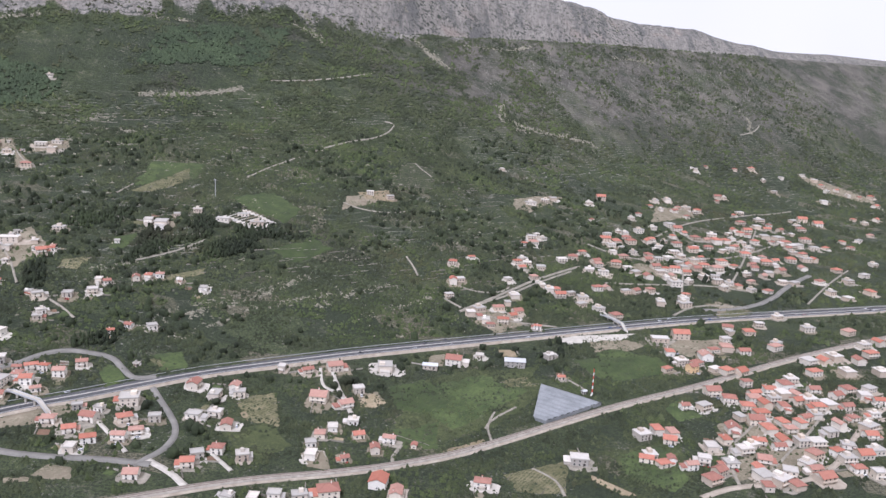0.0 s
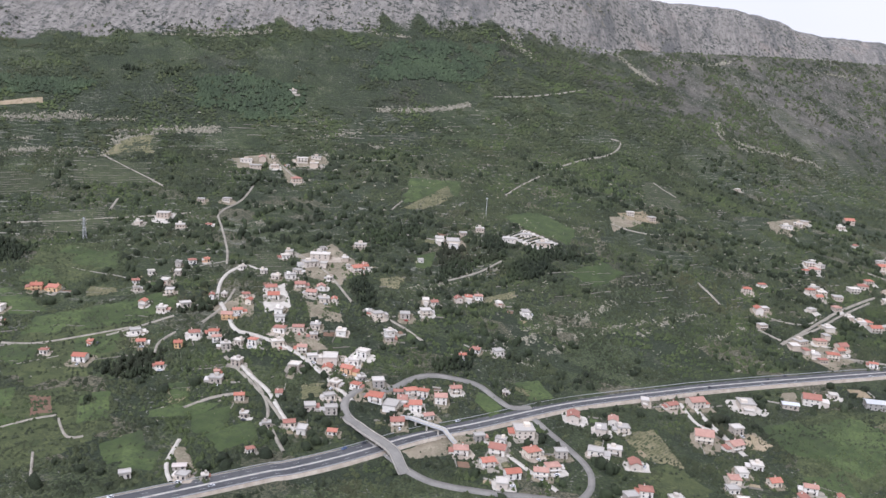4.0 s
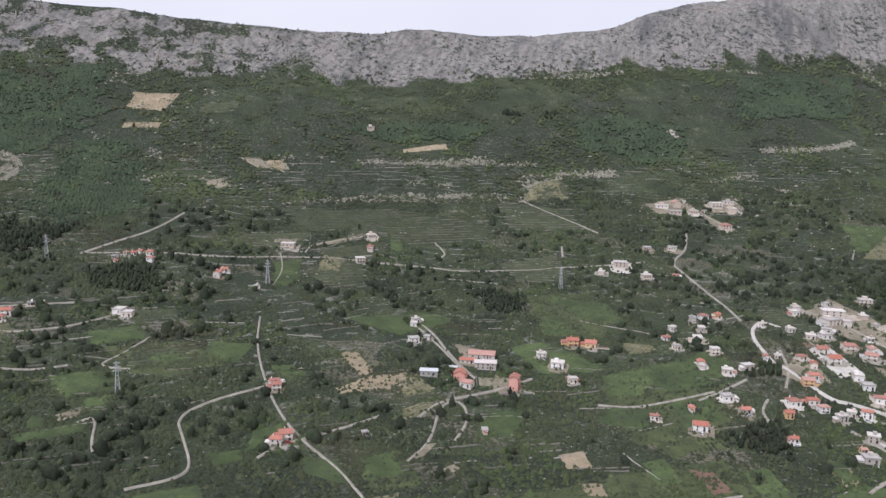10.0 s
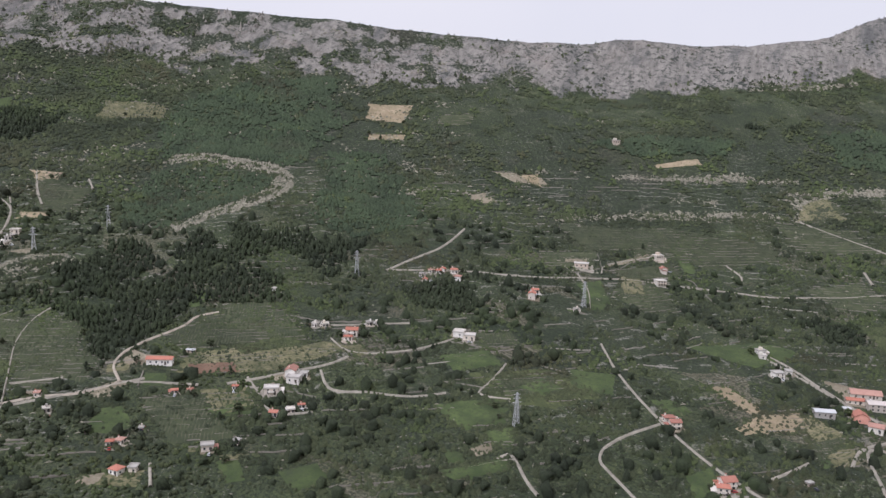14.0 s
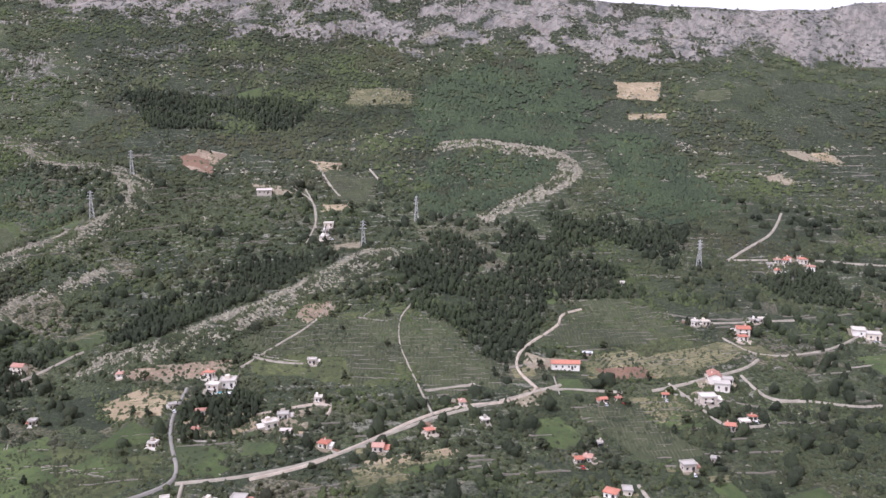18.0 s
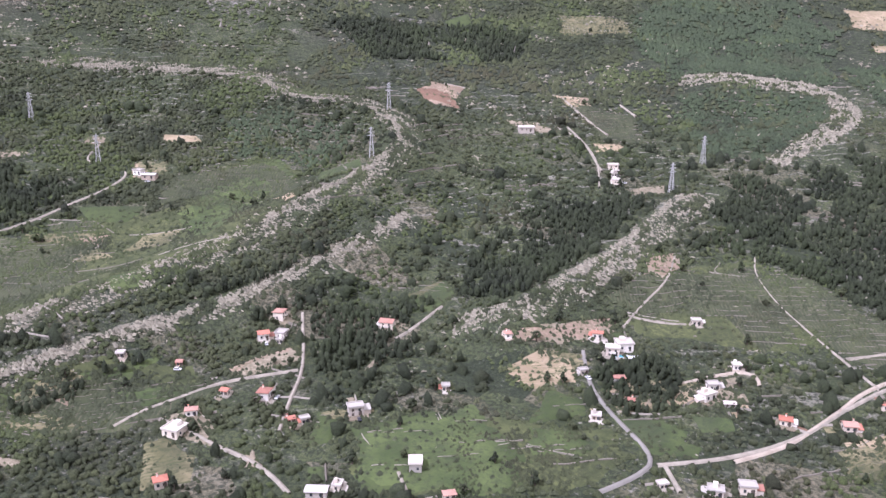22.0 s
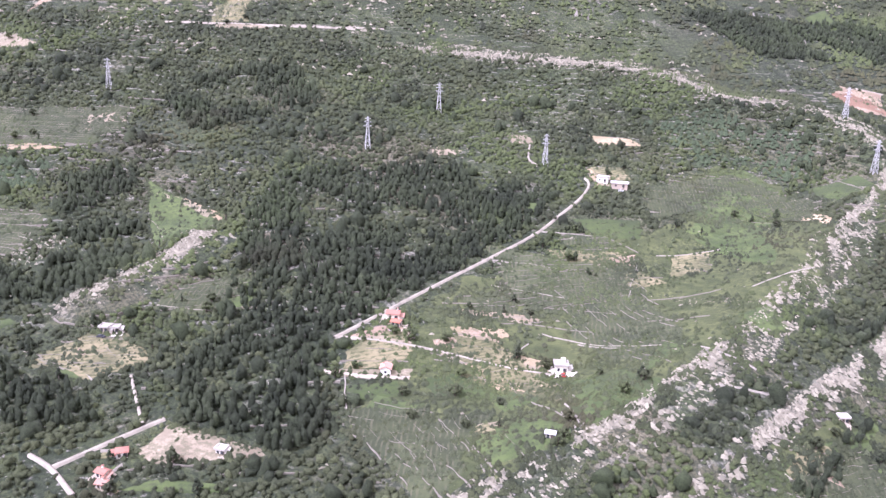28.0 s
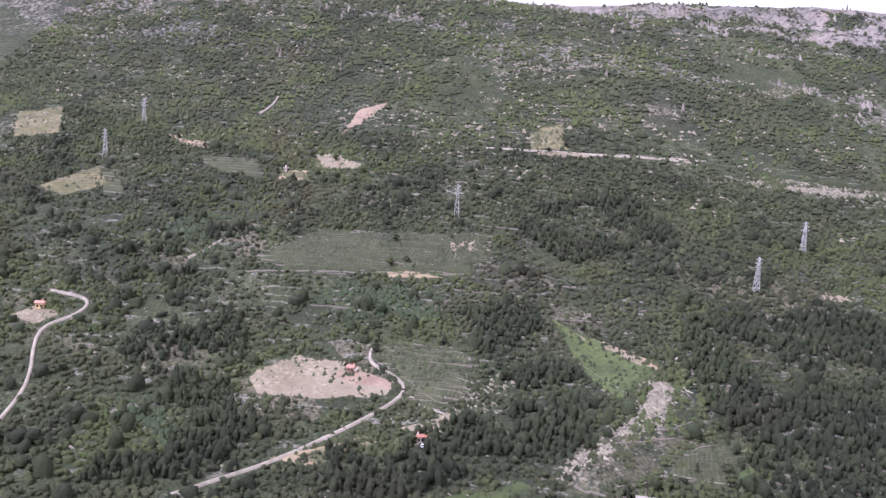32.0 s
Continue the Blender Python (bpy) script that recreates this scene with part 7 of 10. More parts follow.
def house(x, y, w, d, h, turn, style):
    """Walls, roof, openings and the small things that go with them; the front looks down the slope."""
    rnd = random.Random(int(x) * 7919 + int(y))
    k = 0.8 if x > -235 else 0.66
    w, d, h = w * k, d * k, h * k
    words, wall_mat, roof_mat = HOUSE_WORDS[style]
    tall = h + 0.2
    base = tagged(new({"h": "shed", "b": "farm_building"}.get(style, "house"), None), words, "building" if style in "hb" else "house", "houses on the slope")
    base.matrix_basis = pose(x, y, ground_z(x, y), 0, 0, turn)
    pitched = style in "ropbh"
    rise = d * (0.13 if style == "h" else rnd.uniform(0.2, 0.27))
    hip = style in "rp" and rnd.random() < 0.4
    pieces = [box_data(-w / 2, w / 2, -d / 2, d / 2, -3.0, tall)]
    if pitched and not hip:
        v = [(sx * w / 2, sy, z) for sx in (-1, 1) for sy, z in ((-d / 2, tall), (d / 2, tall), (0, tall + rise))]
        pieces.append((v, [(0, 2, 1), (3, 4, 5)]))
    part("wall", mesh_of("wall", *joined(*pieces), wall_mat), base)
    if pitched:
        part("roof", mesh_of("roof", *(hipped if hip else gable)(w, d, tall, rise), roof_mat), base)
    else:
        t, e = 0.25, 0.3
        slab = [box_data(-w / 2 - e, w / 2 + e, -d / 2 - e, d / 2 + e, tall, tall + 0.2)]
        for a in ((-w / 2 - e, w / 2 + e, -d / 2 - e, -d / 2 - e + t), (-w / 2 - e, w / 2 + e, d / 2 + e - t, d / 2 + e), (-w / 2 - e, -w / 2 - e + t, -d / 2, d / 2), (w / 2 + e - t, w / 2 + e, -d / 2, d / 2)):
            slab.append(box_data(*a, tall + 0.2, tall + 0.55))
        part("roof", mesh_of("roof", *joined(*slab), roof_mat), base)
        if rnd.random() < 0.5:
            a = rnd.uniform(-w / 4, w / 4)
            part("stair_head", mesh_of("stair_head", *box_data(a - w * 0.16, a + w * 0.16, 0, d * 0.42, tall + 0.2, tall + 1.5), wall_mat), base)
    if style in "rop" and rnd.random() < 0.7:
        a, b = rnd.uniform(-w / 3, w / 3), d * 0.2
        chimney = part("chimney", mesh_of("chimney", *box_data(a - 0.2, a + 0.2, b - 0.2, b + 0.2, tall, tall + rise + 0.6), wall_mat), base)
        part("chimney_cap", mesh_of("chimney_cap", *box_data(a - 0.27, a + 0.27, b - 0.27, b + 0.27, tall + rise + 0.6, tall + rise + 0.72), roof_mat), chimney)
    storeys = max(1, int(round(h / 1.7)))
    lift = h / storeys
    across = max(2, min(4, int(w / 2.4)))
    for s in range(storeys):
        for k in range(across):
            sx = (k + 0.5) / across - 0.5
            m = SHUTTER if rnd.random() < 0.25 else WINDOW
            o = part("window", m, base, pose(sx * w * 0.9, -d / 2 - 0.02, lift * (s + 0.55)) @ Matrix.Diagonal((0.7, 1, 0.75 if s else 0.9, 1)))
        if s and style in "rwop" and rnd.random() < 0.75:
            bw = w * rnd.choice((0.45, 0.9))
            balcony = part("balcony", mesh_of("balcony", *box_data(-bw / 2, bw / 2, -d / 2 - 0.9, -d / 2, lift * s - 0.1, lift * s + 0.08), wall_mat), base)
            part("railing", mesh_of("railing", *box_data(-bw / 2, bw / 2, -d / 2 - 0.9, -d / 2 - 0.82, lift * s + 0.08, lift * s + 0.65), wall_mat), balcony)
        for side in (-1, 1) if s == 0 else ():
            part("window", WINDOW, base, pose(side * (w / 2 + 0.02), rnd.uniform(-d / 5, d / 5), lift * (s + 0.55), 0, 0, 90) @ Matrix.Diagonal((0.65, 1, 0.75, 1)))
    part("door", mesh_of("door", *box_data(w * 0.2, w * 0.2 + 0.8, -d / 2 - 0.05, -d / 2 + 0.02, 0, 1.7), "trunk"), base)
    if style in "rwog" and rnd.random() < 0.55:
        side, aw, ad, ah = rnd.choice((-1, 1)), w * rnd.uniform(0.3, 0.5), d * rnd.uniform(0.5, 0.8), h * rnd.uniform(0.4, 0.6)
        ax = side * (w / 2 + aw / 2)
        part("annex", mesh_of("annex", *box_data(ax - aw / 2, ax + aw / 2, -ad / 2, ad / 2, -2.5, ah), wall_mat), base)
        lean = [(ax - aw / 2 - 0.2, -ad / 2 - 0.25, ah), (ax + aw / 2 + 0.2, -ad / 2 - 0.25, ah), (ax + aw / 2 + 0.2, ad / 2 + 0.25, ah + 0.7), (ax - aw / 2 - 0.2, ad / 2 + 0.25, ah + 0.7)]
        lean += [(a, b, c + 0.15) for a, b, c in lean]
        part("annex_roof", mesh_of("annex_roof", lean, [(3, 2, 1, 0), (4, 5, 6, 7), (0, 1, 5, 4), (1, 2, 6, 5), (2, 3, 7, 6), (3, 0, 4, 7)], rnd.choice((roof_mat, "flat", "tile"))), base)
    if rnd.random() < 0.22:
        c, s = math.cos(radians(turn)), math.sin(radians(turn))
        px, py = w * 0.1, -d * 0.5 - 2.2
        qx, qy = x + px * c - py * s, y + px * s + py * c
        car(qx, qy, turn + rnd.choice((0, 90)), rnd.choice((0, 0, 1, 2, 3)), ground_z(qx, qy) + 0.3)
    HOMES.append((x, y, max(w, d)))
    # a paved apron round the house
    take([x], [y], max(w, d) * 0.62 + 1.2)
    yard = rnd.random()
    if style != "h" and yard < 0.75:
        apron(x, y, w, d, turn, rnd)
    for _ in range(rnd.choice((0, 1, 1, 2))):
        garden(x, y, w, d, turn, rnd)


FAR = {"far_render": [], "far_tile": [], "far_flat": [], "glass": []}


def far_house(x, y, w, d, h, turn, style):
    """A house of the distant town: walls with balconies, roof, windows towards the valley."""
    rnd = random.Random(int(x) * 31 + int(y) * 17)
    m = pose(x, y, ground_z(x, y), 0, 0, turn)
    w, d, h = w * 0.85, d * 0.85, h * 0.8

    def put(kind, data):
        FAR[kind].append(([m @ Vector(p) for p in data[0]], data[1]))

    put("far_render", box_data(-w / 2, w / 2, -d / 2, d / 2, -3.0, h))
    if h > 3 and rnd.random() < 0.5:
        put("far_render", box_data(-w / 2, w / 2, -d / 2 - 1.0, -d / 2, h * 0.48, h * 0.54))
        put("far_render", box_data(-w / 2, w / 2, -d / 2 - 1.0, -d / 2 - 0.9, h * 0.54, h * 0.66))
    if style in "ropb":
        hip = rnd.random() < 0.6
        if not hip:
            put("far_render", ([(sx * w / 2, sy, z) for sx in (-1, 1) for sy, z in ((-d / 2, h), (d / 2, h), (0, h + d * 0.24))], [(0, 2, 1), (3, 4, 5)]))
        put("far_tile", (hipped if hip else gable)(w, d, h, d * 0.25))
    else:
        put("far_flat", box_data(-w / 2 - 0.3, w / 2 + 0.3, -d / 2 - 0.3, d / 2 + 0.3, h, h + 0.35))
        if rnd.random() < 0.4:
            put("far_render", box_data(-w * 0.2, w * 0.15, -d * 0.1, d * 0.4, h + 0.35, h + 1.9))
    for sx in (-0.3, 0.0, 0.3):
        for z in (h * 0.3, h * 0.78) if h > 3 else (h * 0.5,):
            put("glass", box_data(sx * w - 0.4, sx * w + 0.4, -d / 2 - 0.06, -d / 2, z - 0.45, z + 0.45))
    take([x], [y], max(w, d) * 0.62 + 1.2)
    if rnd.random() < 0.6:
        apron(x, y, w, d, turn, rnd)


def far_town():
    verts, faces, slots = [], [], []
    for k, pieces in enumerate(FAR.values()):
        v, f = joined(*pieces)
        faces += [tuple(i + len(verts) for i in face) for face in f]
        verts += v
        slots += [k] * len(f)
    me = mesh_of("distant_town", verts, faces, "far_render")
    for kind in list(FAR)[1:]:
        me.materials.append(MAT[kind])
    me.polygons.foreach_set("material_index", slots)
    tagged(new("distant_town", me), "distant town of white houses with red roofs", "town", kind="stuff")


def garden(x, y, w, d, turn, rnd):
    """A small worked plot beside a house, with a low wall along one edge."""
    far, t = max(w, d) * rnd.uniform(1.1, 1.7), radians(turn + rnd.choice((0, 90, 180, 270)) + rnd.uniform(-15, 15))
    cx, cy = x + far * math.cos(t), y + far * math.sin(t)
    a, b = w * rnd.uniform(0.4, 0.75), w * rnd.uniform(0.3, 0.55)
    if TAKEN[cells(cx, cy)] != 0:
        return
    c, s = math.cos(t), math.sin(t)
    n = 5
    grid = [(a * (2 * i / n - 1) * rnd.uniform(0.93, 1.0), b * (2 * j / n - 1) * rnd.uniform(0.93, 1.0)) for i in range(n + 1) for j in range(n + 1)]
    p = np.array([(cx + e * c - f * s, cy + e * s + f * c) for e, f in grid])
    z = heights(p[:, 0], p[:, 1])
    edge = [i in (0, n) or j in (0, n) for i in range(n + 1) for j in range(n + 1)]
    verts = [(*q, h + (-0.3 if rim else 0.27)) for q, h, rim in zip(p, z, edge)]
    faces = [(i * (n + 1) + j, (i + 1) * (n + 1) + j, (i + 1) * (n + 1) + j + 1, i * (n + 1) + j + 1) for i in range(n) for j in range(n)]
    kind = rnd.choice(("meadow", "meadow", "dry", "tan", "earth", "terrace", "sand"))
    tagged(new("garden_plot", mesh_of("garden_plot", verts, faces, kind, False)), "small " + FIELD_WORDS[kind].replace("field", "plot") + " beside a house", "garden", kind="structure")
    q0, q1 = p[0], p[n * (n + 1)]
    run = np.array([q0 + (q1 - q0) * i / 4 for i in range(5)])
    tagged(new("garden_wall", ribbon(run, heights(run[:, 0], run[:, 1]), -0.12, 0.12, 0.7, "garden_wall", "stone", 0.9)), "low grey stone garden wall", "wall", kind="structure")
    take([cx], [cy], min(a, b) * 0.9, 2)


def apron(x, y, w, d, turn, rnd):
    a, b = w * rnd.uniform(0.65, 1.1), d * rnd.uniform(0.8, 1.3)
    c, s = math.cos(radians(turn)), math.sin(radians(turn))
    n = 14
    ring = []
    for i in range(n):
        t = 2 * math.pi * i / n
        ex, ey = a * math.copysign(abs(math.cos(t)) ** 0.5, math.cos(t)) + w * 0.1, b * math.copysign(abs(math.sin(t)) ** 0.5, math.sin(t)) - d * 0.15
        q = 1 + rnd.uniform(-0.12, 0.12)
        ring.append((x + (ex * c - ey * s) * q, y + (ex * s + ey * c) * q))
    p = np.array(ring)
    z = heights(p[:, 0], p[:, 1])
    verts = [(*q, h + 0.32) for q, h in zip(p, z)] + [(*q, h - 0.8) for q, h in zip(p, z)] + [(x, y, ground_z(x, y) + 0.32)]
    faces = [(i, (i + 1) % n, 2 * n) for i in range(n)] + [(n + i, n + (i + 1) % n, (i + 1) % n, i) for i in range(n)]
    tagged(new("house_yard", mesh_of("house_yard", verts, faces, rnd.choice(("gravel", "concrete", "dirt", "sand")))), "pale paved yard round a house", "yard", kind="structure")


# ---- pylons, mast, bridges, greenhouse, cars ----
def build_pylon():
    base = tagged(new("power_pylon", None), "slender steel lattice power pylon above scrub", "pylon", "power pylons")
    high, wide = 15.0, 1.0

    def half(z):
        return wide * (1 - z / high) + 0.2

    for sx in (-1, 1):
        for sy in (-1, 1):
            part("leg", mesh_of("leg", *beam_data((sx * half(0), sy * half(0), -1), (sx * half(high), sy * half(high), high), 0.13), "steel"), base)
    levels = [0, 2.6, 5, 7.2, 9.2, 11, 12.6, 14, 15]
    for k, (a, b) in enumerate(zip(levels, levels[1:])):
        bars = []
        for i in range(4):
            c0, c1 = [(-1, -1), (1, -1), (1, 1), (-1, 1)][i], [(-1, -1), (1, -1), (1, 1), (-1, 1)][(i + 1) % 4]
            bars.append(beam_data((c0[0] * half(a), c0[1] * half(a), a), (c1[0] * half(b), c1[1] * half(b), b), 0.07))
            bars.append(beam_data((c1[0] * half(a), c1[1] * half(a), a), (c0[0] * half(b), c0[1] * half(b), b), 0.07))
        tagged(part("bracing", mesh_of("bracing", *joined(*bars), "steel"), base), kind="stuff")
    for z, r in ((10.6, 2.0), (12.4, 1.7), (14.0, 1.4)):
        part("cross_arm", mesh_of("cross_arm", *joined(beam_data((-r, 0, z), (r, 0, z), 0.18), beam_data((-r, 0, z), (0, 0, z + 0.8), 0.12), beam_data((r, 0, z), (0, 0, z + 0.8), 0.12)), "steel"), base)
    return base


PYLON = []


def pylon(x, y):
    m = pose(x, y, ground_z(x, y), 0, 0, 35 + (x * 13 + y * 7) % 20)
    if not PYLON:
        PYLON.append(build_pylon())
        PYLON[0].matrix_basis = m
    else:
        copy_thing(PYLON[0], m)


def radio_mast(x, y):
    base = tagged(new("radio_mast", None), "thin mast banded red and white beside a hut", "mast")
    base.matrix_basis = pose(x, y, ground_z(x, y))
    for k in range(8):
        part("mast_section", mesh_of("mast_section", *beam_data((0, 0, k * 2.0), (0, 0, k * 2.0 + 2.0), 0.6 - 0.035 * k), "white" if k % 2 == 0 else "red"), base)
    part("foot", mesh_of("foot", *box_data(-0.9, 0.9, -0.9, 0.9, -1, 0.4), "concrete"), base)
    house(x - 4, y + 2, 3.5, 2.6, 1.9, 30, "h")


def overpass(line, width, name, material, label):
    """A bridge deck with parapets and piers across the highway."""
    p = rounded_line(line, 3.0)
    n = len(p)
    near = [np.argmin(np.hypot(*(HIGHWAY_P - q).T)) for q in p]
    top = max(HIGHWAY_Z[i] for i in near) + 4.0
    ends = heights(p[[0, -1], 0], p[[0, -1], 1]) + 0.4
    f = np.linspace(0, 1, n)
    z = ends[0] + (ends[1] - ends[0]) * f
    z = z + np.maximum(0, top - z) * smooth(np.minimum(f, 1 - f) * 4.5)
    base = tagged(new(name, None), label, "bridge")
    deck = ribbon(p, z, -width / 2, width / 2, 0.0, "deck", material, 0.0)
    part("deck", deck, base)
    part("soffit", ribbon(p, z, width / 2, -width / 2, -0.6, "soffit", "concrete"), base)
    s = sideways(p)
    for side in (-1, 1):
        q = p + s * side * width / 2
        verts = [(*a, h + t) for t in (-0.5, 0.55) for a, h in zip(q, z)]
        part("parapet", mesh_of("parapet", verts, [(i, i + 1, n + i + 1, n + i) for i in range(n - 1)], "concrete" if name == "road_bridge" else "steel"), base)
    for i in (n // 3, n // 2, 2 * n // 3):
        g = ground_z(*p[i])
        part("pier", mesh_of("pier", *box_data(p[i, 0] - 0.4, p[i, 0] + 0.4, p[i, 1] - 0.4, p[i, 1] + 0.4, g - 1, z[i] - 0.5), "concrete"), base)


def greenhouse():
    """Rows of plastic vaults side by side."""
    base = tagged(new("greenhouse", None), "large greenhouse of grey film vaults by the railway", "greenhouse")
    a, b, c = np.array((65.0, 433.0)), np.array((96.0, 413.0)), np.array((56.0, 391.0))
    rows = 9
    for k in range(rows):
        f0, f1 = k / rows, (k + 1) / rows
        p0, p1 = a + (c - a) * f0, a + (c - a) * f1
        q0, q1 = b + (c + (b - a) * 0.2 - b) * f0, b + (c + (b - a) * 0.2 - b) * f1
        verts, m = [], 6
        for s in range(m + 1):
            t = s / m
            rise = 1.6 + 0.7 * math.sin(math.pi * t)
            e0, e1 = p0 + (p1 - p0) * t, q0 + (q1 - q0) * t
            verts += [(*e0, ground_z(*e0) + rise), (*e1, ground_z(*e1) + rise)]
        faces = [(2 * s, 2 * s + 1, 2 * s + 3, 2 * s + 2) for s in range(m)]
        part("vault", mesh_of("vault", verts, faces, "film", False), base)
    ring = [a, b, c + (b - a) * 0.2, c]
    for p, q in zip(ring, ring[1:] + ring[:1]):
        verts = [(*e, ground_z(*e) + t) for t in (-0.5, 1.75) for e in (p, q)]
        part("side_wall", mesh_of("side_wall", verts, [(0, 1, 3, 2)], "film"), base)
    take_ring(ring, 1)


def traffic():
    rnd = random.Random(12)
    s = sideways(HIGHWAY_P)
    for k in range(26):
        i = rnd.randint(70, len(HIGHWAY_P) - 160)
        side = rnd.choice((-5.0, -2.3, 2.3, 5.0))
        d = HIGHWAY_P[i + 1] - HIGHWAY_P[i]
        turn = math.degrees(math.atan2(d[1], d[0])) + (180 if side < 0 else 0)
        q = HIGHWAY_P[i] + s[i] * side
        car(q[0], q[1], turn, rnd.choice((0, 0, 0, 1, 1, 2, 2, 3, 4)), HIGHWAY_Z[i] + 0.58)


def swimming_pool(x, y, turn):
    """A small pool with a stone rim beside a house."""
    base = tagged(new("swimming_pool", None), "small turquoise swimming pool with a pale stone rim", "pool")
    base.matrix_basis = pose(x, y, ground_z(x, y) + 0.5, 0, 0, turn)
    rim = [box_data(-2.6, 2.6, -1.6, -1.2, -0.8, 0.15), box_data(-2.6, 2.6, 1.2, 1.6, -0.8, 0.15), box_data(-2.6, -2.2, -1.2, 1.2, -0.8, 0.15), box_data(2.2, 2.6, -1.2, 1.2, -0.8, 0.15)]
    part("rim", mesh_of("rim", *joined(*rim), "concrete"), base)
    part("water", mesh_of("water", *box_data(-2.2, 2.2, -1.2, 1.2, -0.8, 0.02), "pool"), base, None, "clear turquoise water")
    take([x], [y], 4)


def walled_terraces():
    """Dark low hedge rows and pale kerbs across a paved slope, with cypresses round it."""
    a, b, c, d = (np.array(p, float) for p in ((-168, 606), (-152, 629), (-121, 610), (-140, 592)))
    rows = 9
    for k in range(1, rows):
        f = k / rows
        p = np.array([(a + (d - a) * f) * (1 - g) + (b + (c - b) * f) * g for g in np.linspace(0.06, 0.94, 12)])
        z = heights(p[:, 0], p[:, 1])
        tagged(new("kerb_row", ribbon(p, z, -0.35, 0.35, 0.85, "kerb_row", "flat", 0.8)), "long low row of grey stone slabs on a paved slope", "kerb", kind="structure")
        tagged(new("hedge_row", ribbon(p[2:-2], z[2:-2], 0.5, 0.95, 1.1, "hedge_row", "pine", 0.8)), "low clipped dark hedge row on a paved slope", "hedge", kind="structure")
    base = tagged(new("flood_light_mast", None), "tall thin steel mast beside a paved yard", "mast")
    base.matrix_basis = pose(-182, 654, ground_z(-182, 654))
    part("pole", mesh_of("pole", *beam_data((0, 0, -1), (0, 0, 14), 0.35), "steel"), base)
    part("lamp_head", mesh_of("lamp_head", *box_data(-0.7, 0.7, -0.15, 0.15, 13.4, 14.2), "steel"), base)


house(-975, 66, 5.2, 3.6, 2.9, 45, "r")
house(-934, 94, 6.9, 4.8, 4.1, 48, "g")
house(-948, 80, 3.7, 3.0, 1.7, 61, "r")
house(-913, 155, 4.0, 3.2, 1.8, 131, "r")
house(-872, 156, 5.1, 3.6, 3.2, 32, "r")
house(-888, 177, 5.5, 3.8, 3.0, 18, "r")
house(-880, 171, 7.0, 4.9, 4.2, 21, "w")
house(-845, 163, 7.2, 5.0, 3.0, 60, "w")
house(-884, 154, 3.9, 2.7, 2.4, 52, "w")
house(-1083, 41, 5.6, 5.0, 3.4, 33, "w")
house(-1007, 8, 4.3, 2.4, 1.2, 41, "h")
house(-904, 82, 6.4, 5.1, 3.8, 123, "g")
house(-269, 422, 9.1, 7.3, 3.8, 14, "r")
house(-261, 428, 7.7, 7.0, 3.3, 7, "w")
house(-246, 426, 8.3, 7.5, 3.5, 98, "w")
house(-261, 402, 7.4, 5.9, 4.6, 7, "r")
house(-254, 396, 7.3, 5.1, 3.7, 21, "w")
house(-244, 389, 7.8, 7.0, 3.3, 93, "r")
house(-234, 391, 7.8, 5.4, 3.3, -18, "o")
house(-260, 386, 7.9, 7.1, 3.3, -3, "g")
house(-230, 409, 7.3, 5.9, 3.7, -16, "w")
house(-233, 400, 6.6, 5.9, 2.8, 4, "w")
house(-237, 377, 7.6, 6.1, 3.2, -21, "g")
house(-217, 384, 6.9, 6.2, 4.2, 18, "g")
house(-227, 379, 5.7, 4.5, 2.5, -15, "r")
house(-215, 371, 8.6, 7.7, 3.6, -9, "r")
house(-207, 365, 9.7, 7.7, 4.1, 83, "w")
house(-202, 353, 7.6, 6.1, 3.2, 16, "r")
house(-206, 380, 5.6, 3.9, 2.5, 7, "r")
house(-194, 383, 6.2, 4.3, 3.8, -6, "r")
house(-196, 369, 7.2, 6.5, 4.5, 9, "r")
house(-189, 363, 5.9, 4.2, 2.7, 31, "r")
house(-185, 380, 7.3, 5.9, 4.5, 9, "r")
house(-179, 392, 6.9, 4.8, 3.8, 20, "r")
house(-237, 365, 7.4, 5.2, 3.1, 28, "w")
house(-243, 353, 7.3, 6.6, 3.7, 20, "w")
house(-233, 353, 6.7, 4.7, 4.0, 19, "g")
house(-172, 438, 5.4, 4.8, 2.4, -14, "r")
house(-179, 429, 4.7, 3.3, 2.1, 21, "r")
house(-154, 400, 3.5, 2.4, 2.1, -3, "g")
house(-171, 338, 7.8, 6.2, 3.3, 8, "r")
house(-164, 352, 5.7, 4.0, 3.4, 23, "g")
house(-159, 332, 7.1, 5.7, 3.2, 23, "r")
house(-155, 344, 8.9, 7.1, 3.7, -11, "r")
house(-154, 353, 5.7, 4.0, 2.8, -15, "w")
house(-144, 364, 11.0, 9.9, 4.6, 13, "w")
house(-140, 347, 8.3, 6.7, 3.5, 31, "r")
house(-131, 337, 7.6, 5.3, 3.2, 19, "r")
house(-136, 330, 7.5, 5.2, 4.1, 1, "r")
house(-148, 326, 8.0, 5.6, 3.4, 22, "r")
house(-152, 317, 6.3, 5.7, 3.1, 93, "w")
house(-127, 350, 6.7, 4.7, 4.0, 13, "g")
house(-120, 388, 9.0, 7.2, 3.8, 86, "r")
house(-107, 380, 8.8, 6.2, 3.7, 87, "w")
house(-100, 392, 7.2, 5.8, 3.2, 83, "r")
house(-96, 385, 7.1, 5.7, 3.5, 10, "w")
house(-111, 357, 8.4, 5.9, 3.5, -9, "w")
house(-102, 362, 7.9, 5.5, 3.3, -5, "w")
house(-94, 352, 7.7, 6.2, 3.2, 96, "r")
house(-92, 329, 6.8, 6.1, 3.7, -1, "r")
house(-80, 325, 6.7, 6.0, 4.0, 16, "g")
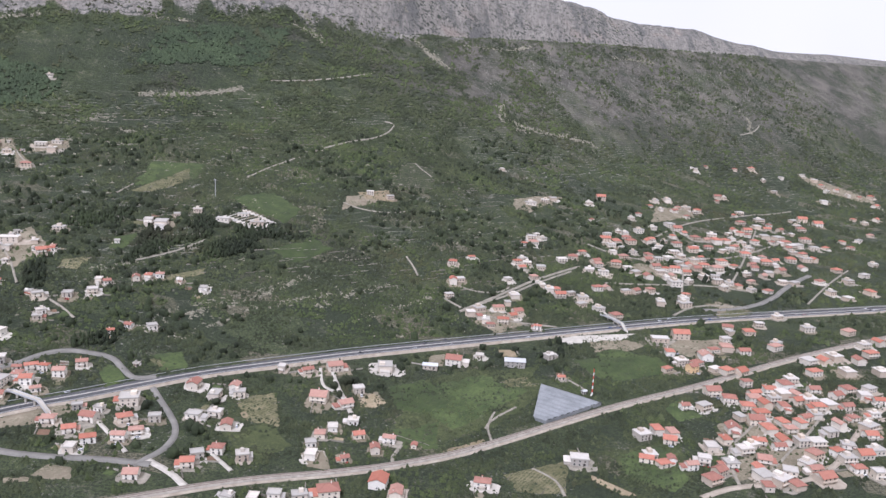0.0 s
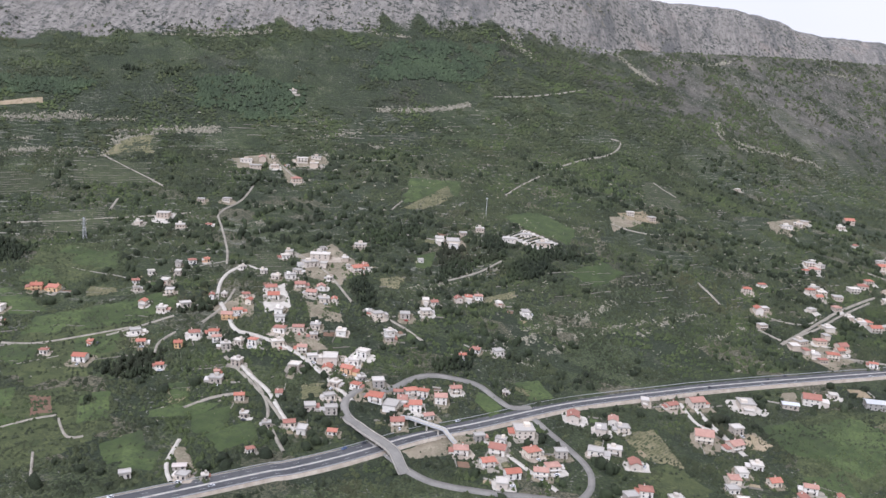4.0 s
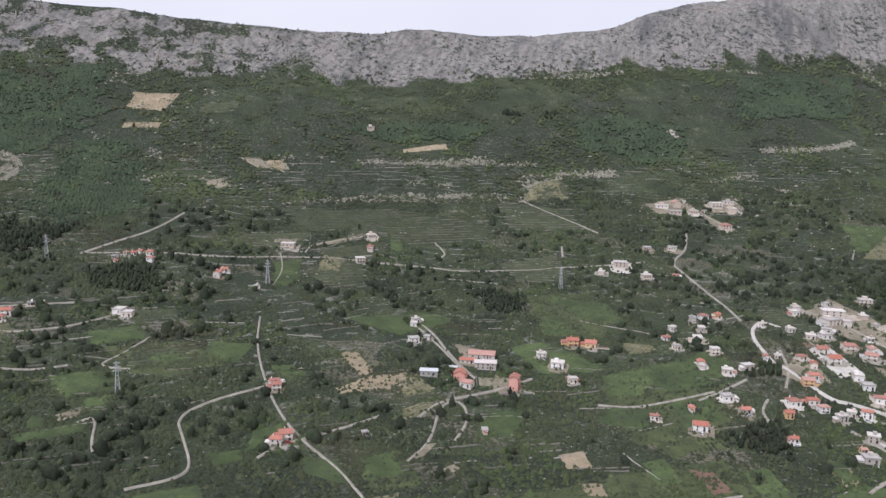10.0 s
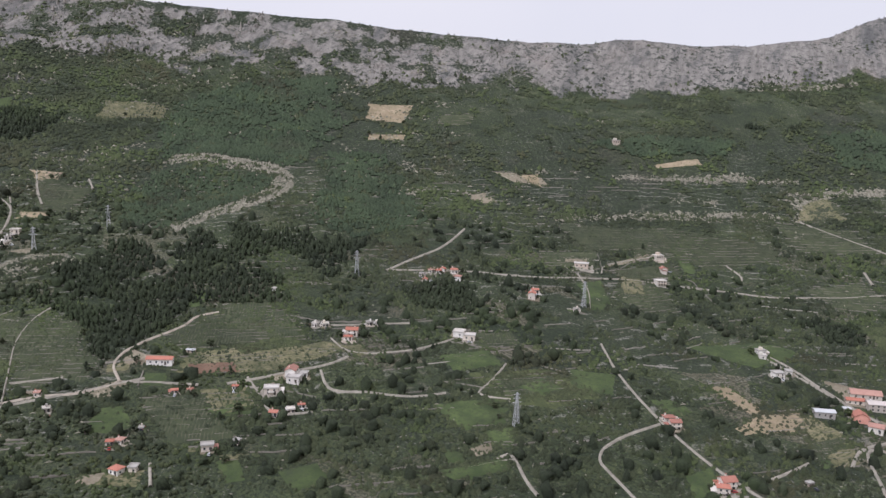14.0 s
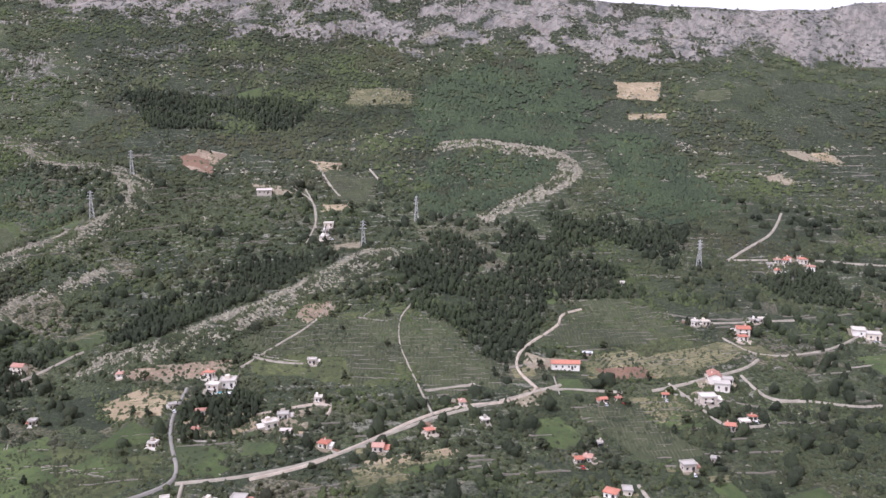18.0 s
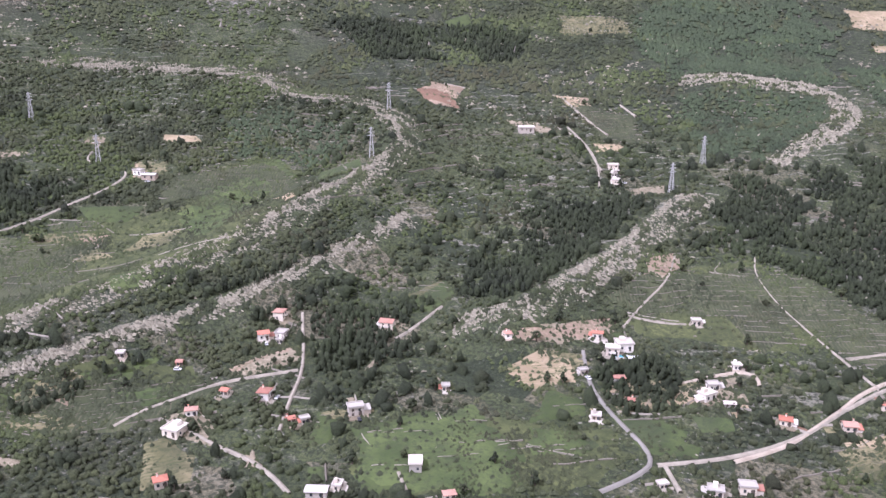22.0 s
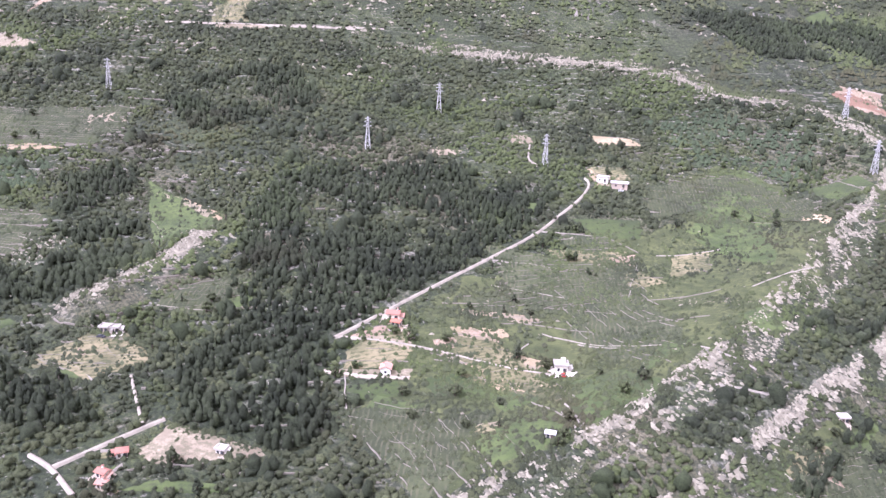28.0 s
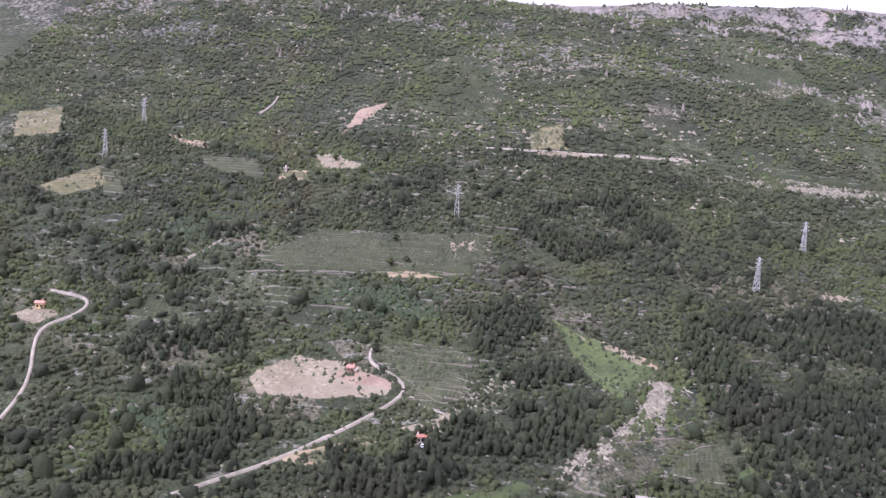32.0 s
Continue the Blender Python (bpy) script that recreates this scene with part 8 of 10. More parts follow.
house(-101, 315, 7.1, 6.4, 3.9, 10, "r")
house(-99, 322, 6.7, 5.4, 4.0, 23, "g")
house(-120, 302, 7.4, 6.7, 3.3, 5, "r")
house(-81, 420, 5.7, 4.6, 3.4, 86, "g")
house(-67, 421, 7.6, 5.3, 3.2, 29, "r")
house(-53, 429, 10.3, 8.2, 4.3, 22, "r")
house(-56, 391, 10.7, 9.7, 4.5, -6, "r")
house(-42, 387, 8.8, 7.1, 3.7, 31, "r")
house(-45, 361, 6.7, 5.4, 2.8, 97, "w")
house(-50, 353, 6.6, 5.9, 3.0, 94, "r")
house(-53, 344, 5.9, 5.3, 2.5, 15, "w")
house(-51, 332, 7.3, 5.8, 3.7, 88, "w")
house(-25, 436, 11.1, 10.0, 4.7, 94, "w")
house(1, 445, 10.7, 5.9, 3.0, -4, "h")
house(15, 454, 11.6, 9.3, 4.9, -10, "r")
house(31, 466, 5.6, 5.0, 2.4, -7, "w")
house(52, 459, 15.3, 8.4, 4.3, -3, "h")
house(75, 473, 7.9, 5.5, 3.3, 31, "g")
house(-37, 405, 6.7, 6.1, 4.0, 20, "g")
house(-32, 356, 6.6, 5.3, 3.0, 20, "r")
house(-17, 354, 7.2, 5.0, 3.9, -10, "r")
house(-23, 343, 6.4, 5.2, 4.0, 99, "r")
house(-36, 333, 4.7, 3.8, 2.6, 23, "r")
house(-5, 351, 3.8, 3.1, 2.4, 83, "r")
far_house(33, 535, 8.7, 7.8, 3.6, 30, "w")
far_house(47, 540, 8.8, 6.1, 3.7, 13, "r")
far_house(60, 538, 8.0, 7.2, 3.3, 24, "o")
house(49, 521, 9.3, 6.5, 3.9, -6, "r")
house(37, 518, 8.4, 5.9, 3.5, 85, "w")
house(72, 516, 6.2, 4.3, 3.4, -17, "r")
far_house(60, 564, 8.3, 7.5, 3.5, 100, "w")
house(78, 444, 5.5, 3.8, 2.5, 9, "r")
far_house(154, 512, 12.8, 7.0, 3.6, 0, "h")
far_house(170, 520, 13.1, 9.2, 5.5, 1, "r")
house(155, 491, 7.8, 7.0, 3.3, 88, "r")
house(158, 477, 9.1, 8.2, 3.8, 17, "g")
house(177, 487, 10.2, 9.2, 4.3, 94, "r")
far_house(196, 504, 9.8, 8.8, 4.1, 87, "r")
far_house(201, 520, 7.5, 6.0, 3.2, 14, "w")
far_house(186, 499, 8.0, 5.6, 3.4, 18, "r")
house(162, 466, 7.5, 6.7, 5.2, 30, "o")
far_house(210, 542, 8.7, 6.9, 3.6, -16, "r")
far_house(223, 536, 8.7, 7.8, 3.6, 1, "r")
far_house(206, 499, 8.9, 6.3, 3.8, 7, "r")
far_house(236, 552, 7.2, 5.0, 4.3, 0, "w")
far_house(231, 510, 10.1, 7.1, 4.2, 30, "r")
far_house(258, 573, 8.4, 5.9, 3.5, 23, "w")
house(164, 434, 10.7, 8.6, 4.5, 8, "r")
house(171, 425, 9.2, 8.3, 3.9, -8, "r")
house(142, 413, 6.1, 5.5, 3.8, 13, "r")
house(178, 416, 9.1, 8.2, 3.8, -6, "r")
house(189, 448, 7.4, 5.2, 4.6, 15, "r")
house(186, 427, 9.3, 8.4, 3.9, 3, "r")
house(200, 440, 8.9, 8.0, 3.7, -2, "r")
house(212, 448, 9.9, 8.9, 4.1, 100, "r")
house(176, 399, 10.2, 9.2, 4.3, -1, "r")
house(160, 388, 9.2, 8.3, 3.9, 87, "r")
house(152, 376, 7.7, 5.4, 3.2, 99, "r")
house(142, 367, 8.1, 7.3, 3.4, 91, "w")
house(169, 375, 7.8, 6.2, 3.3, -7, "r")
house(158, 365, 9.4, 6.6, 4.0, 16, "w")
house(134, 353, 7.2, 5.8, 4.3, -12, "w")
house(126, 347, 7.1, 5.0, 3.9, 14, "r")
house(146, 351, 7.9, 7.1, 3.3, 9, "w")
house(123, 373, 8.0, 7.2, 3.4, -15, "r")
house(106, 352, 8.2, 5.7, 3.4, -16, "r")
house(113, 348, 7.6, 6.1, 3.2, 21, "r")
house(110, 377, 9.2, 8.3, 3.9, 23, "g")
house(73, 347, 10.2, 7.1, 4.3, -5, "g")
house(164, 356, 8.1, 7.3, 3.4, -12, "r")
house(199, 418, 8.6, 6.0, 3.6, 93, "r")
far_house(85, 688, 9.0, 7.2, 3.8, -1, "w")
far_house(85, 676, 8.8, 8.0, 3.7, 16, "r")
far_house(72, 635, 8.3, 5.8, 3.5, 31, "w")
far_house(67, 627, 7.3, 5.1, 4.0, 21, "r")
far_house(75, 626, 7.3, 6.6, 4.4, -3, "w")
far_house(86, 624, 8.2, 7.4, 3.5, -2, "w")
far_house(106, 647, 9.5, 7.6, 4.0, 11, "w")
far_house(117, 658, 8.7, 7.8, 3.7, -11, "o")
far_house(95, 575, 9.4, 6.6, 3.9, 10, "r")
far_house(112, 575, 8.6, 7.8, 3.6, 6, "w")
far_house(127, 597, 9.0, 6.3, 3.8, 16, "r")
far_house(136, 656, 8.8, 7.0, 3.7, 30, "r")
far_house(127, 634, 8.5, 7.6, 3.6, -8, "w")
far_house(138, 632, 9.4, 6.6, 4.0, -2, "w")
far_house(154, 659, 9.8, 7.9, 4.1, -14, "r")
far_house(166, 718, 10.7, 8.5, 4.5, 94, "r")
far_house(156, 720, 10.6, 7.4, 4.5, 0, "r")
far_house(181, 750, 8.9, 6.2, 3.7, 89, "w")
far_house(159, 708, 8.4, 7.6, 3.5, 14, "w")
far_house(200, 736, 9.9, 7.0, 4.2, 98, "r")
far_house(198, 767, 10.3, 7.2, 4.3, 18, "w")
far_house(217, 788, 8.3, 6.6, 3.5, 24, "w")
far_house(181, 726, 10.8, 7.6, 4.5, 19, "r")
far_house(207, 725, 8.7, 6.1, 3.7, 19, "w")
far_house(190, 694, 9.4, 6.6, 3.9, 100, "r")
far_house(229, 743, 10.1, 7.1, 4.3, 21, "r")
far_house(208, 695, 8.4, 7.6, 3.5, 15, "w")
far_house(219, 715, 9.8, 7.8, 4.1, 5, "w")
far_house(241, 732, 11.2, 7.8, 4.7, 6, "r")
far_house(280, 797, 11.0, 8.8, 4.6, -14, "w")
far_house(278, 776, 13.1, 9.2, 5.5, 94, "r")
far_house(290, 784, 9.7, 7.8, 4.1, 101, "r")
far_house(284, 754, 9.4, 6.6, 3.9, -4, "w")
far_house(306, 784, 9.8, 6.8, 4.1, -3, "w")
far_house(295, 742, 10.4, 9.4, 4.4, -5, "r")
far_house(307, 766, 9.6, 8.6, 4.0, 9, "w")
far_house(299, 728, 9.2, 8.3, 3.9, 84, "w")
far_house(307, 722, 11.4, 10.3, 4.8, -3, "r")
far_house(296, 687, 9.9, 7.9, 4.1, 84, "w")
far_house(373, 807, 11.6, 9.3, 4.9, 20, "w")
far_house(395, 839, 12.1, 9.7, 5.1, -3, "r")
far_house(358, 753, 10.9, 9.8, 4.6, 4, "w")
far_house(390, 806, 10.4, 8.3, 4.4, -1, "w")
far_house(189, 665, 9.1, 7.3, 3.8, 14, "r")
far_house(190, 653, 7.9, 5.6, 3.3, 10, "w")
far_house(206, 666, 9.2, 6.4, 3.8, -5, "r")
far_house(176, 637, 8.7, 7.8, 3.7, 99, "r")
far_house(196, 628, 11.6, 10.4, 4.9, 9, "w")
far_house(232, 698, 8.6, 7.7, 3.6, 11, "w")
far_house(237, 685, 10.6, 7.4, 4.4, -6, "r")
far_house(248, 682, 10.6, 9.5, 4.5, 8, "r")
far_house(239, 659, 8.2, 5.7, 3.4, -13, "w")
far_house(228, 675, 8.3, 7.5, 3.5, 11, "r")
far_house(172, 581, 9.8, 6.9, 4.1, 83, "w")
far_house(193, 593, 9.2, 7.4, 3.9, 96, "w")
far_house(190, 581, 10.8, 8.7, 4.6, 21, "w")
far_house(149, 597, 8.1, 5.7, 3.4, 19, "w")
far_house(252, 640, 8.1, 5.7, 3.4, 100, "o")
far_house(88, 583, 8.6, 6.9, 3.6, 89, "w")
far_house(15, 572, 7.5, 6.0, 5.2, 97, "o")
far_house(20, 578, 7.6, 6.0, 3.2, 15, "w")
far_house(12, 549, 6.4, 5.1, 3.8, 22, "w")
far_house(15, 605, 7.0, 6.3, 3.8, -10, "r")
far_house(178, 863, 11.3, 9.1, 4.8, 0, "o")
far_house(160, 834, 8.5, 5.9, 3.6, 19, "w")
far_house(249, 905, 10.8, 7.5, 4.5, 83, "w")
far_house(267, 921, 11.0, 7.7, 4.6, 88, "w")
far_house(262, 873, 9.2, 6.4, 3.8, 25, "r")
far_house(284, 903, 9.5, 8.6, 4.0, 22, "w")
far_house(297, 902, 9.5, 6.7, 4.0, -4, "r")
far_house(352, 999, 10.6, 7.4, 4.5, 5, "o")
far_house(359, 938, 10.1, 7.1, 4.2, 10, "w")
far_house(356, 875, 9.5, 8.6, 4.0, 94, "w")
far_house(366, 870, 9.5, 6.7, 4.0, -10, "r")
far_house(418, 914, 10.2, 8.1, 4.3, 20, "w")
far_house(524, 1076, 12.0, 9.6, 5.0, 85, "w")
far_house(186, 681, 8.7, 7.9, 3.7, 25, "r")
far_house(355, 775, 8.7, 6.1, 3.6, 2, "w")
far_house(167, 643, 8.2, 7.4, 3.5, 27, "w")
far_house(246, 645, 8.1, 7.3, 3.4, -9, "w")
far_house(288, 700, 7.7, 6.2, 3.2, 3, "r")
far_house(362, 830, 11.8, 10.6, 5.0, 26, "w")
far_house(223, 682, 8.4, 6.7, 3.5, 88, "r")
far_house(261, 748, 9.8, 6.8, 4.1, -4, "r")
far_house(260, 706, 9.9, 7.9, 4.1, 10, "r")
far_house(446, 963, 13.0, 10.4, 5.5, -8, "r")
far_house(334, 845, 11.2, 7.8, 4.7, 8, "r")
far_house(339, 743, 10.7, 9.6, 4.5, -6, "r")
far_house(321, 735, 7.6, 6.1, 3.2, 9, "r")
far_house(460, 951, 12.2, 11.0, 5.1, -4, "r")
far_house(427, 945, 9.7, 7.8, 4.1, 17, "w")
far_house(214, 685, 7.8, 7.1, 3.3, 24, "w")
far_house(240, 810, 10.3, 9.3, 4.3, 21, "w")
far_house(161, 737, 8.2, 5.7, 3.4, 22, "w")
far_house(317, 837, 9.7, 6.8, 4.1, 92, "r")
far_house(365, 801, 10.9, 7.6, 4.6, 15, "w")
far_house(237, 631, 7.4, 5.2, 3.7, 31, "w")
far_house(215, 661, 7.6, 6.1, 3.2, -6, "r")
far_house(257, 777, 10.1, 8.1, 4.2, 12, "r")
far_house(192, 640, 7.3, 5.1, 3.1, 88, "w")
far_house(339, 879, 10.9, 7.6, 4.6, 21, "r")
far_house(301, 797, 8.0, 6.4, 3.4, 98, "w")
far_house(340, 718, 8.7, 7.8, 3.7, 95, "r")
far_house(197, 662, 6.6, 5.9, 3.6, -18, "r")
far_house(327, 825, 8.3, 6.7, 3.5, -6, "r")
far_house(363, 813, 11.0, 7.7, 4.6, 15, "r")
far_house(245, 800, 10.3, 9.2, 4.3, 8, "r")
far_house(416, 897, 11.4, 8.0, 4.8, -5, "r")
far_house(310, 666, 8.6, 6.9, 3.6, 29, "w")
far_house(372, 910, 12.7, 8.9, 5.4, 9, "w")
far_house(261, 634, 7.6, 6.8, 3.2, 30, "w")
far_house(300, 666, 8.0, 6.4, 3.4, -3, "w")
far_house(179, 735, 9.8, 8.9, 4.1, -13, "r")
far_house(164, 679, 9.1, 7.3, 3.8, 31, "r")
far_house(206, 747, 7.3, 6.6, 3.3, -2, "r")
far_house(240, 700, 7.0, 4.9, 4.2, 30, "w")
far_house(347, 829, 11.0, 9.9, 4.6, 89, "w")
far_house(-161, 600, 11.6, 6.4, 3.2, -6, "h")
far_house(-149, 613, 10.0, 5.5, 2.8, 8, "h")
far_house(-136, 602, 11.5, 6.3, 3.2, 8, "h")
far_house(-184, 612, 7.3, 5.1, 3.7, 9, "w")
far_house(-195, 598, 6.3, 5.7, 3.2, 19, "w")
far_house(-60, 717, 7.2, 5.7, 4.3, 3, "w")
far_house(-42, 715, 7.2, 6.4, 4.3, 21, "w")
far_house(93, 785, 12.4, 6.8, 3.5, 7, "h")
far_house(110, 805, 9.3, 6.5, 3.9, -22, "w")
far_house(120, 820, 8.3, 7.4, 3.5, 95, "w")
house(118, 352, 5.8, 4.6, 3.6, 86, "r")
house(210, 426, 8.6, 6.8, 3.6, 25, "r")
house(227, 443, 8.2, 6.5, 3.4, 5, "r")
house(219, 419, 8.5, 7.7, 3.6, 6, "r")
house(237, 436, 8.2, 7.3, 3.4, 27, "r")
house(236, 421, 8.0, 6.4, 3.3, 13, "r")
house(254, 437, 8.3, 7.5, 3.5, 84, "w")
house(259, 430, 7.5, 6.0, 3.4, -4, "r")
house(205, 404, 8.2, 5.8, 3.5, 26, "r")
house(191, 390, 7.9, 6.3, 3.3, 10, "r")
house(211, 388, 8.0, 7.2, 3.4, 18, "w")
house(213, 373, 7.8, 6.3, 3.3, -11, "w")
house(231, 386, 8.2, 7.4, 3.4, 4, "r")
house(177, 370, 7.6, 5.3, 3.2, 8, "r")
house(158, 347, 7.1, 5.7, 3.2, 96, "r")
house(185, 348, 7.9, 5.5, 3.3, 14, "r")
house(204, 366, 7.1, 5.6, 3.9, 24, "r")
house(232, 406, 7.0, 5.6, 3.2, 22, "r")
house(246, 411, 7.2, 5.0, 3.6, 15, "w")
house(172, 345, 7.8, 7.0, 3.3, -18, "w")
house(156, 331, 6.9, 5.5, 3.1, 92, "r")
house(207, 350, 7.5, 6.0, 3.2, 7, "r")
house(214, 345, 7.5, 6.0, 4.5, 5, "w")
house(-19, 314, 10.2, 9.1, 4.3, 82, "r")
house(-11, 306, 9.0, 6.3, 3.8, 87, "r")
house(26, 320, 8.8, 6.1, 3.7, -8, "r")
house(-39, 302, 10.9, 8.7, 4.6, 16, "r")
house(-60, 296, 6.4, 5.1, 3.8, 1, "w")
house(-50, 297, 7.4, 5.1, 3.7, 16, "w")
house(-78, 292, 5.9, 4.7, 2.9, -15, "w")
house(-68, 293, 5.9, 4.7, 2.9, 86, "w")
house(-36, 370, 6.4, 5.7, 2.7, -2, "w")
house(-380, 458, 6.2, 4.9, 2.8, 29, "r")
house(-374, 447, 5.4, 4.3, 3.2, 34, "w")
house(-377, 472, 5.6, 3.9, 3.4, 39, "w")
house(-363, 461, 8.9, 7.1, 3.7, 96, "w")
house(-354, 448, 6.6, 6.0, 4.0, 15, "w")
house(-361, 429, 7.1, 5.7, 4.4, 97, "r")
house(-361, 475, 6.3, 5.0, 3.8, 103, "g")
house(-366, 487, 7.2, 5.0, 4.3, 101, "g")
house(-360, 494, 7.2, 6.5, 3.3, 32, "r")
house(-352, 498, 5.1, 4.6, 3.6, 20, "o")
house(-348, 425, 7.6, 6.1, 3.2, 9, "w")
house(-338, 433, 8.3, 5.8, 3.5, 37, "w")
house(-349, 396, 7.8, 6.2, 3.3, 28, "w")
house(-341, 386, 6.4, 5.1, 2.9, 21, "r")
house(-319, 401, 8.3, 7.5, 3.5, 24, "r")
house(-310, 405, 7.7, 6.2, 3.3, 15, "r")
house(-306, 399, 7.0, 5.6, 3.9, 23, "r")
house(-322, 388, 5.8, 5.2, 4.0, 15, "o")
house(-299, 393, 7.0, 4.9, 4.2, 32, "g")
house(-294, 399, 5.8, 4.7, 3.5, -11, "w")
house(-322, 367, 5.5, 4.4, 3.0, 18, "r")
house(-328, 447, 5.9, 4.1, 3.6, 106, "r")
house(-322, 451, 4.6, 3.2, 2.8, 0, "w")
house(-327, 494, 5.7, 4.0, 2.4, 39, "w")
house(-310, 454, 6.6, 5.9, 3.0, 27, "r")
house(-305, 445, 6.5, 5.2, 4.0, 91, "r")
house(-307, 432, 8.2, 5.7, 3.4, 23, "r")
house(-312, 491, 6.4, 5.7, 3.2, 23, "w")
house(-302, 485, 7.6, 6.1, 3.2, 2, "w")
house(-299, 466, 10.1, 7.0, 4.2, 27, "r")
house(-294, 456, 9.8, 8.9, 4.1, 18, "r")
house(-292, 498, 7.8, 5.5, 3.3, -11, "w")
house(-285, 439, 9.5, 6.7, 4.0, 93, "w")
house(-282, 430, 8.1, 7.3, 3.4, 14, "w")
house(-278, 418, 9.1, 7.3, 3.8, 1, "r")
house(-259, 417, 6.0, 4.8, 3.6, 17, "g")
house(-274, 467, 9.3, 6.5, 3.9, -4, "r")
house(-271, 477, 8.2, 7.3, 3.4, 105, "r")
house(-259, 462, 6.6, 4.6, 3.6, 102, "r")
house(-279, 513, 7.3, 6.6, 4.4, 92, "w")
house(-253, 517, 8.0, 6.4, 3.4, 23, "r")
far_house(-268, 527, 5.2, 4.7, 3.1, 106, "w")
far_house(-263, 552, 9.3, 6.5, 3.9, 5, "w")
far_house(-285, 527, 14.9, 8.2, 4.2, 7, "h")
far_house(-306, 526, 6.7, 5.4, 4.0, 102, "w")
house(-287, 401, 7.0, 5.6, 4.4, -9, "r")
house(-275, 404, 8.8, 6.2, 3.7, 32, "w")
house(-226, 386, 4.5, 4.1, 2.7, 29, "g")
house(-260, 360, 6.9, 4.8, 3.1, 105, "r")
house(-276, 351, 6.8, 4.8, 4.2, 16, "r")
house(-269, 338, 5.1, 3.6, 3.0, 8, "g")
house(-257, 333, 5.5, 3.8, 3.3, 18, "g")
house(-248, 337, 7.6, 5.3, 3.2, 21, "r")
house(-241, 333, 7.5, 6.0, 3.7, 93, "w")
house(-228, 336, 5.0, 4.0, 2.3, 3, "r")
house(-257, 312, 4.8, 3.8, 2.9, 35, "r")
house(-279, 293, 7.7, 4.3, 2.2, 17, "h")
house(-275, 287, 6.7, 5.4, 2.8, -7, "w")
house(-296, 282, 6.3, 4.4, 3.1, 30, "w")
house(-267, 289, 3.6, 2.9, 2.2, 25, "g")
house(-288, 380, 7.3, 5.8, 4.4, -6, "g")
house(-294, 369, 3.8, 3.5, 2.7, 20, "o")
far_house(-394, 687, 11.8, 6.5, 3.3, 13, "h")
far_house(-383, 697, 9.9, 7.0, 4.2, 109, "o")
far_house(-383, 679, 11.6, 6.4, 3.3, 11, "h")
far_house(-369, 688, 7.8, 5.5, 3.3, 26, "w")
far_house(-351, 711, 11.0, 8.8, 4.6, 16, "w")
far_house(-341, 721, 10.1, 5.6, 2.8, 6, "h")
far_house(-339, 706, 10.0, 8.0, 4.2, 103, "w")
far_house(-344, 669, 9.5, 7.6, 4.0, 27, "r")
far_house(-397, 559, 7.4, 5.9, 3.1, 26, "w")
far_house(-400, 604, 6.2, 4.9, 3.1, 16, "w")
far_house(-382, 611, 7.1, 4.9, 3.5, -7, "w")
far_house(-416, 573, 10.2, 9.1, 4.3, 9, "w")
far_house(-427, 556, 5.8, 4.6, 2.9, 91, "w")
far_house(-394, 824, 5.8, 5.3, 2.5, 32, "w")
far_house(-652, 684, 7.8, 7.1, 3.3, 30, "w")
house(-470, 367, 8.9, 7.1, 3.7, -11, "r")
house(-448, 374, 9.4, 6.6, 8.9, 91, "p")
house(-519, 428, 6.6, 5.3, 2.8, 102, "w")
house(-491, 371, 13.1, 7.2, 3.7, 15, "h")
house(-482, 382, 7.3, 4.0, 2.0, 17, "h")
house(-467, 391, 16.5, 9.1, 4.6, 14, "h")
house(-442, 413, 6.7, 4.7, 4.0, 30, "w")
house(-432, 405, 9.8, 7.8, 4.1, 5, "w")
house(-422, 390, 6.3, 4.4, 3.8, 26, "w")
house(-419, 437, 8.9, 8.0, 3.7, 4, "o")
house(-381, 366, 5.8, 4.0, 3.2, 5, "r")
house(-361, 364, 9.6, 7.7, 4.0, 5, "r")
house(-365, 380, 5.3, 3.7, 2.9, 105, "r")
house(-506, 413, 5.7, 4.6, 2.4, 100, "w")
house(-551, 325, 6.9, 6.2, 4.2, 30, "r")
house(-528, 283, 7.1, 5.7, 4.4, 13, "r")
house(-498, 305, 3.5, 2.4, 2.1, 44, "g")
house(-658, 357, 8.9, 6.3, 3.8, 16, "w")
house(-645, 424, 7.4, 6.0, 4.6, 101, "r")
far_house(-632, 490, 10.5, 5.8, 2.9, 11, "h")
far_house(-590, 536, 6.7, 5.3, 2.8, 42, "w")
far_house(-583, 500, 7.1, 6.4, 4.3, 33, "w")
house(-703, 421, 4.7, 3.3, 2.6, 23, "r")
house(-695, 426, 6.3, 5.7, 3.5, 30, "r")
house(-710, 412, 3.9, 3.2, 2.0, 7, "w")
house(-619, 425, 4.4, 3.5, 2.2, 7, "w")
house(-768, 256, 17.2, 5.2, 3.8, 26, "b")
house(-764, 272, 5.8, 3.2, 1.6, 18, "h")
house(-709, 274, 8.6, 7.8, 3.6, 14, "w")
house(-701, 247, 5.1, 4.6, 2.8, 13, "r")
house(-697, 253, 4.6, 4.1, 1.9, 37, "w")
house(-709, 215, 6.8, 4.7, 3.4, 38, "w")
house(-727, 188, 6.2, 5.6, 2.8, -1, "r")
house(-723, 192, 4.8, 4.3, 2.4, 113, "w")
house(-742, 200, 4.0, 3.6, 2.5, 36, "r")
house(-709, 322, 5.9, 4.7, 2.6, 24, "r")
house(-704, 345, 4.3, 3.8, 2.6, 27, "w")
house(-731, 327, 4.3, 3.4, 2.6, -1, "w")
house(-773, 352, 3.5, 2.8, 2.1, 111, "w")
house(-742, 245, 3.5, 2.8, 1.6, 53, "r")
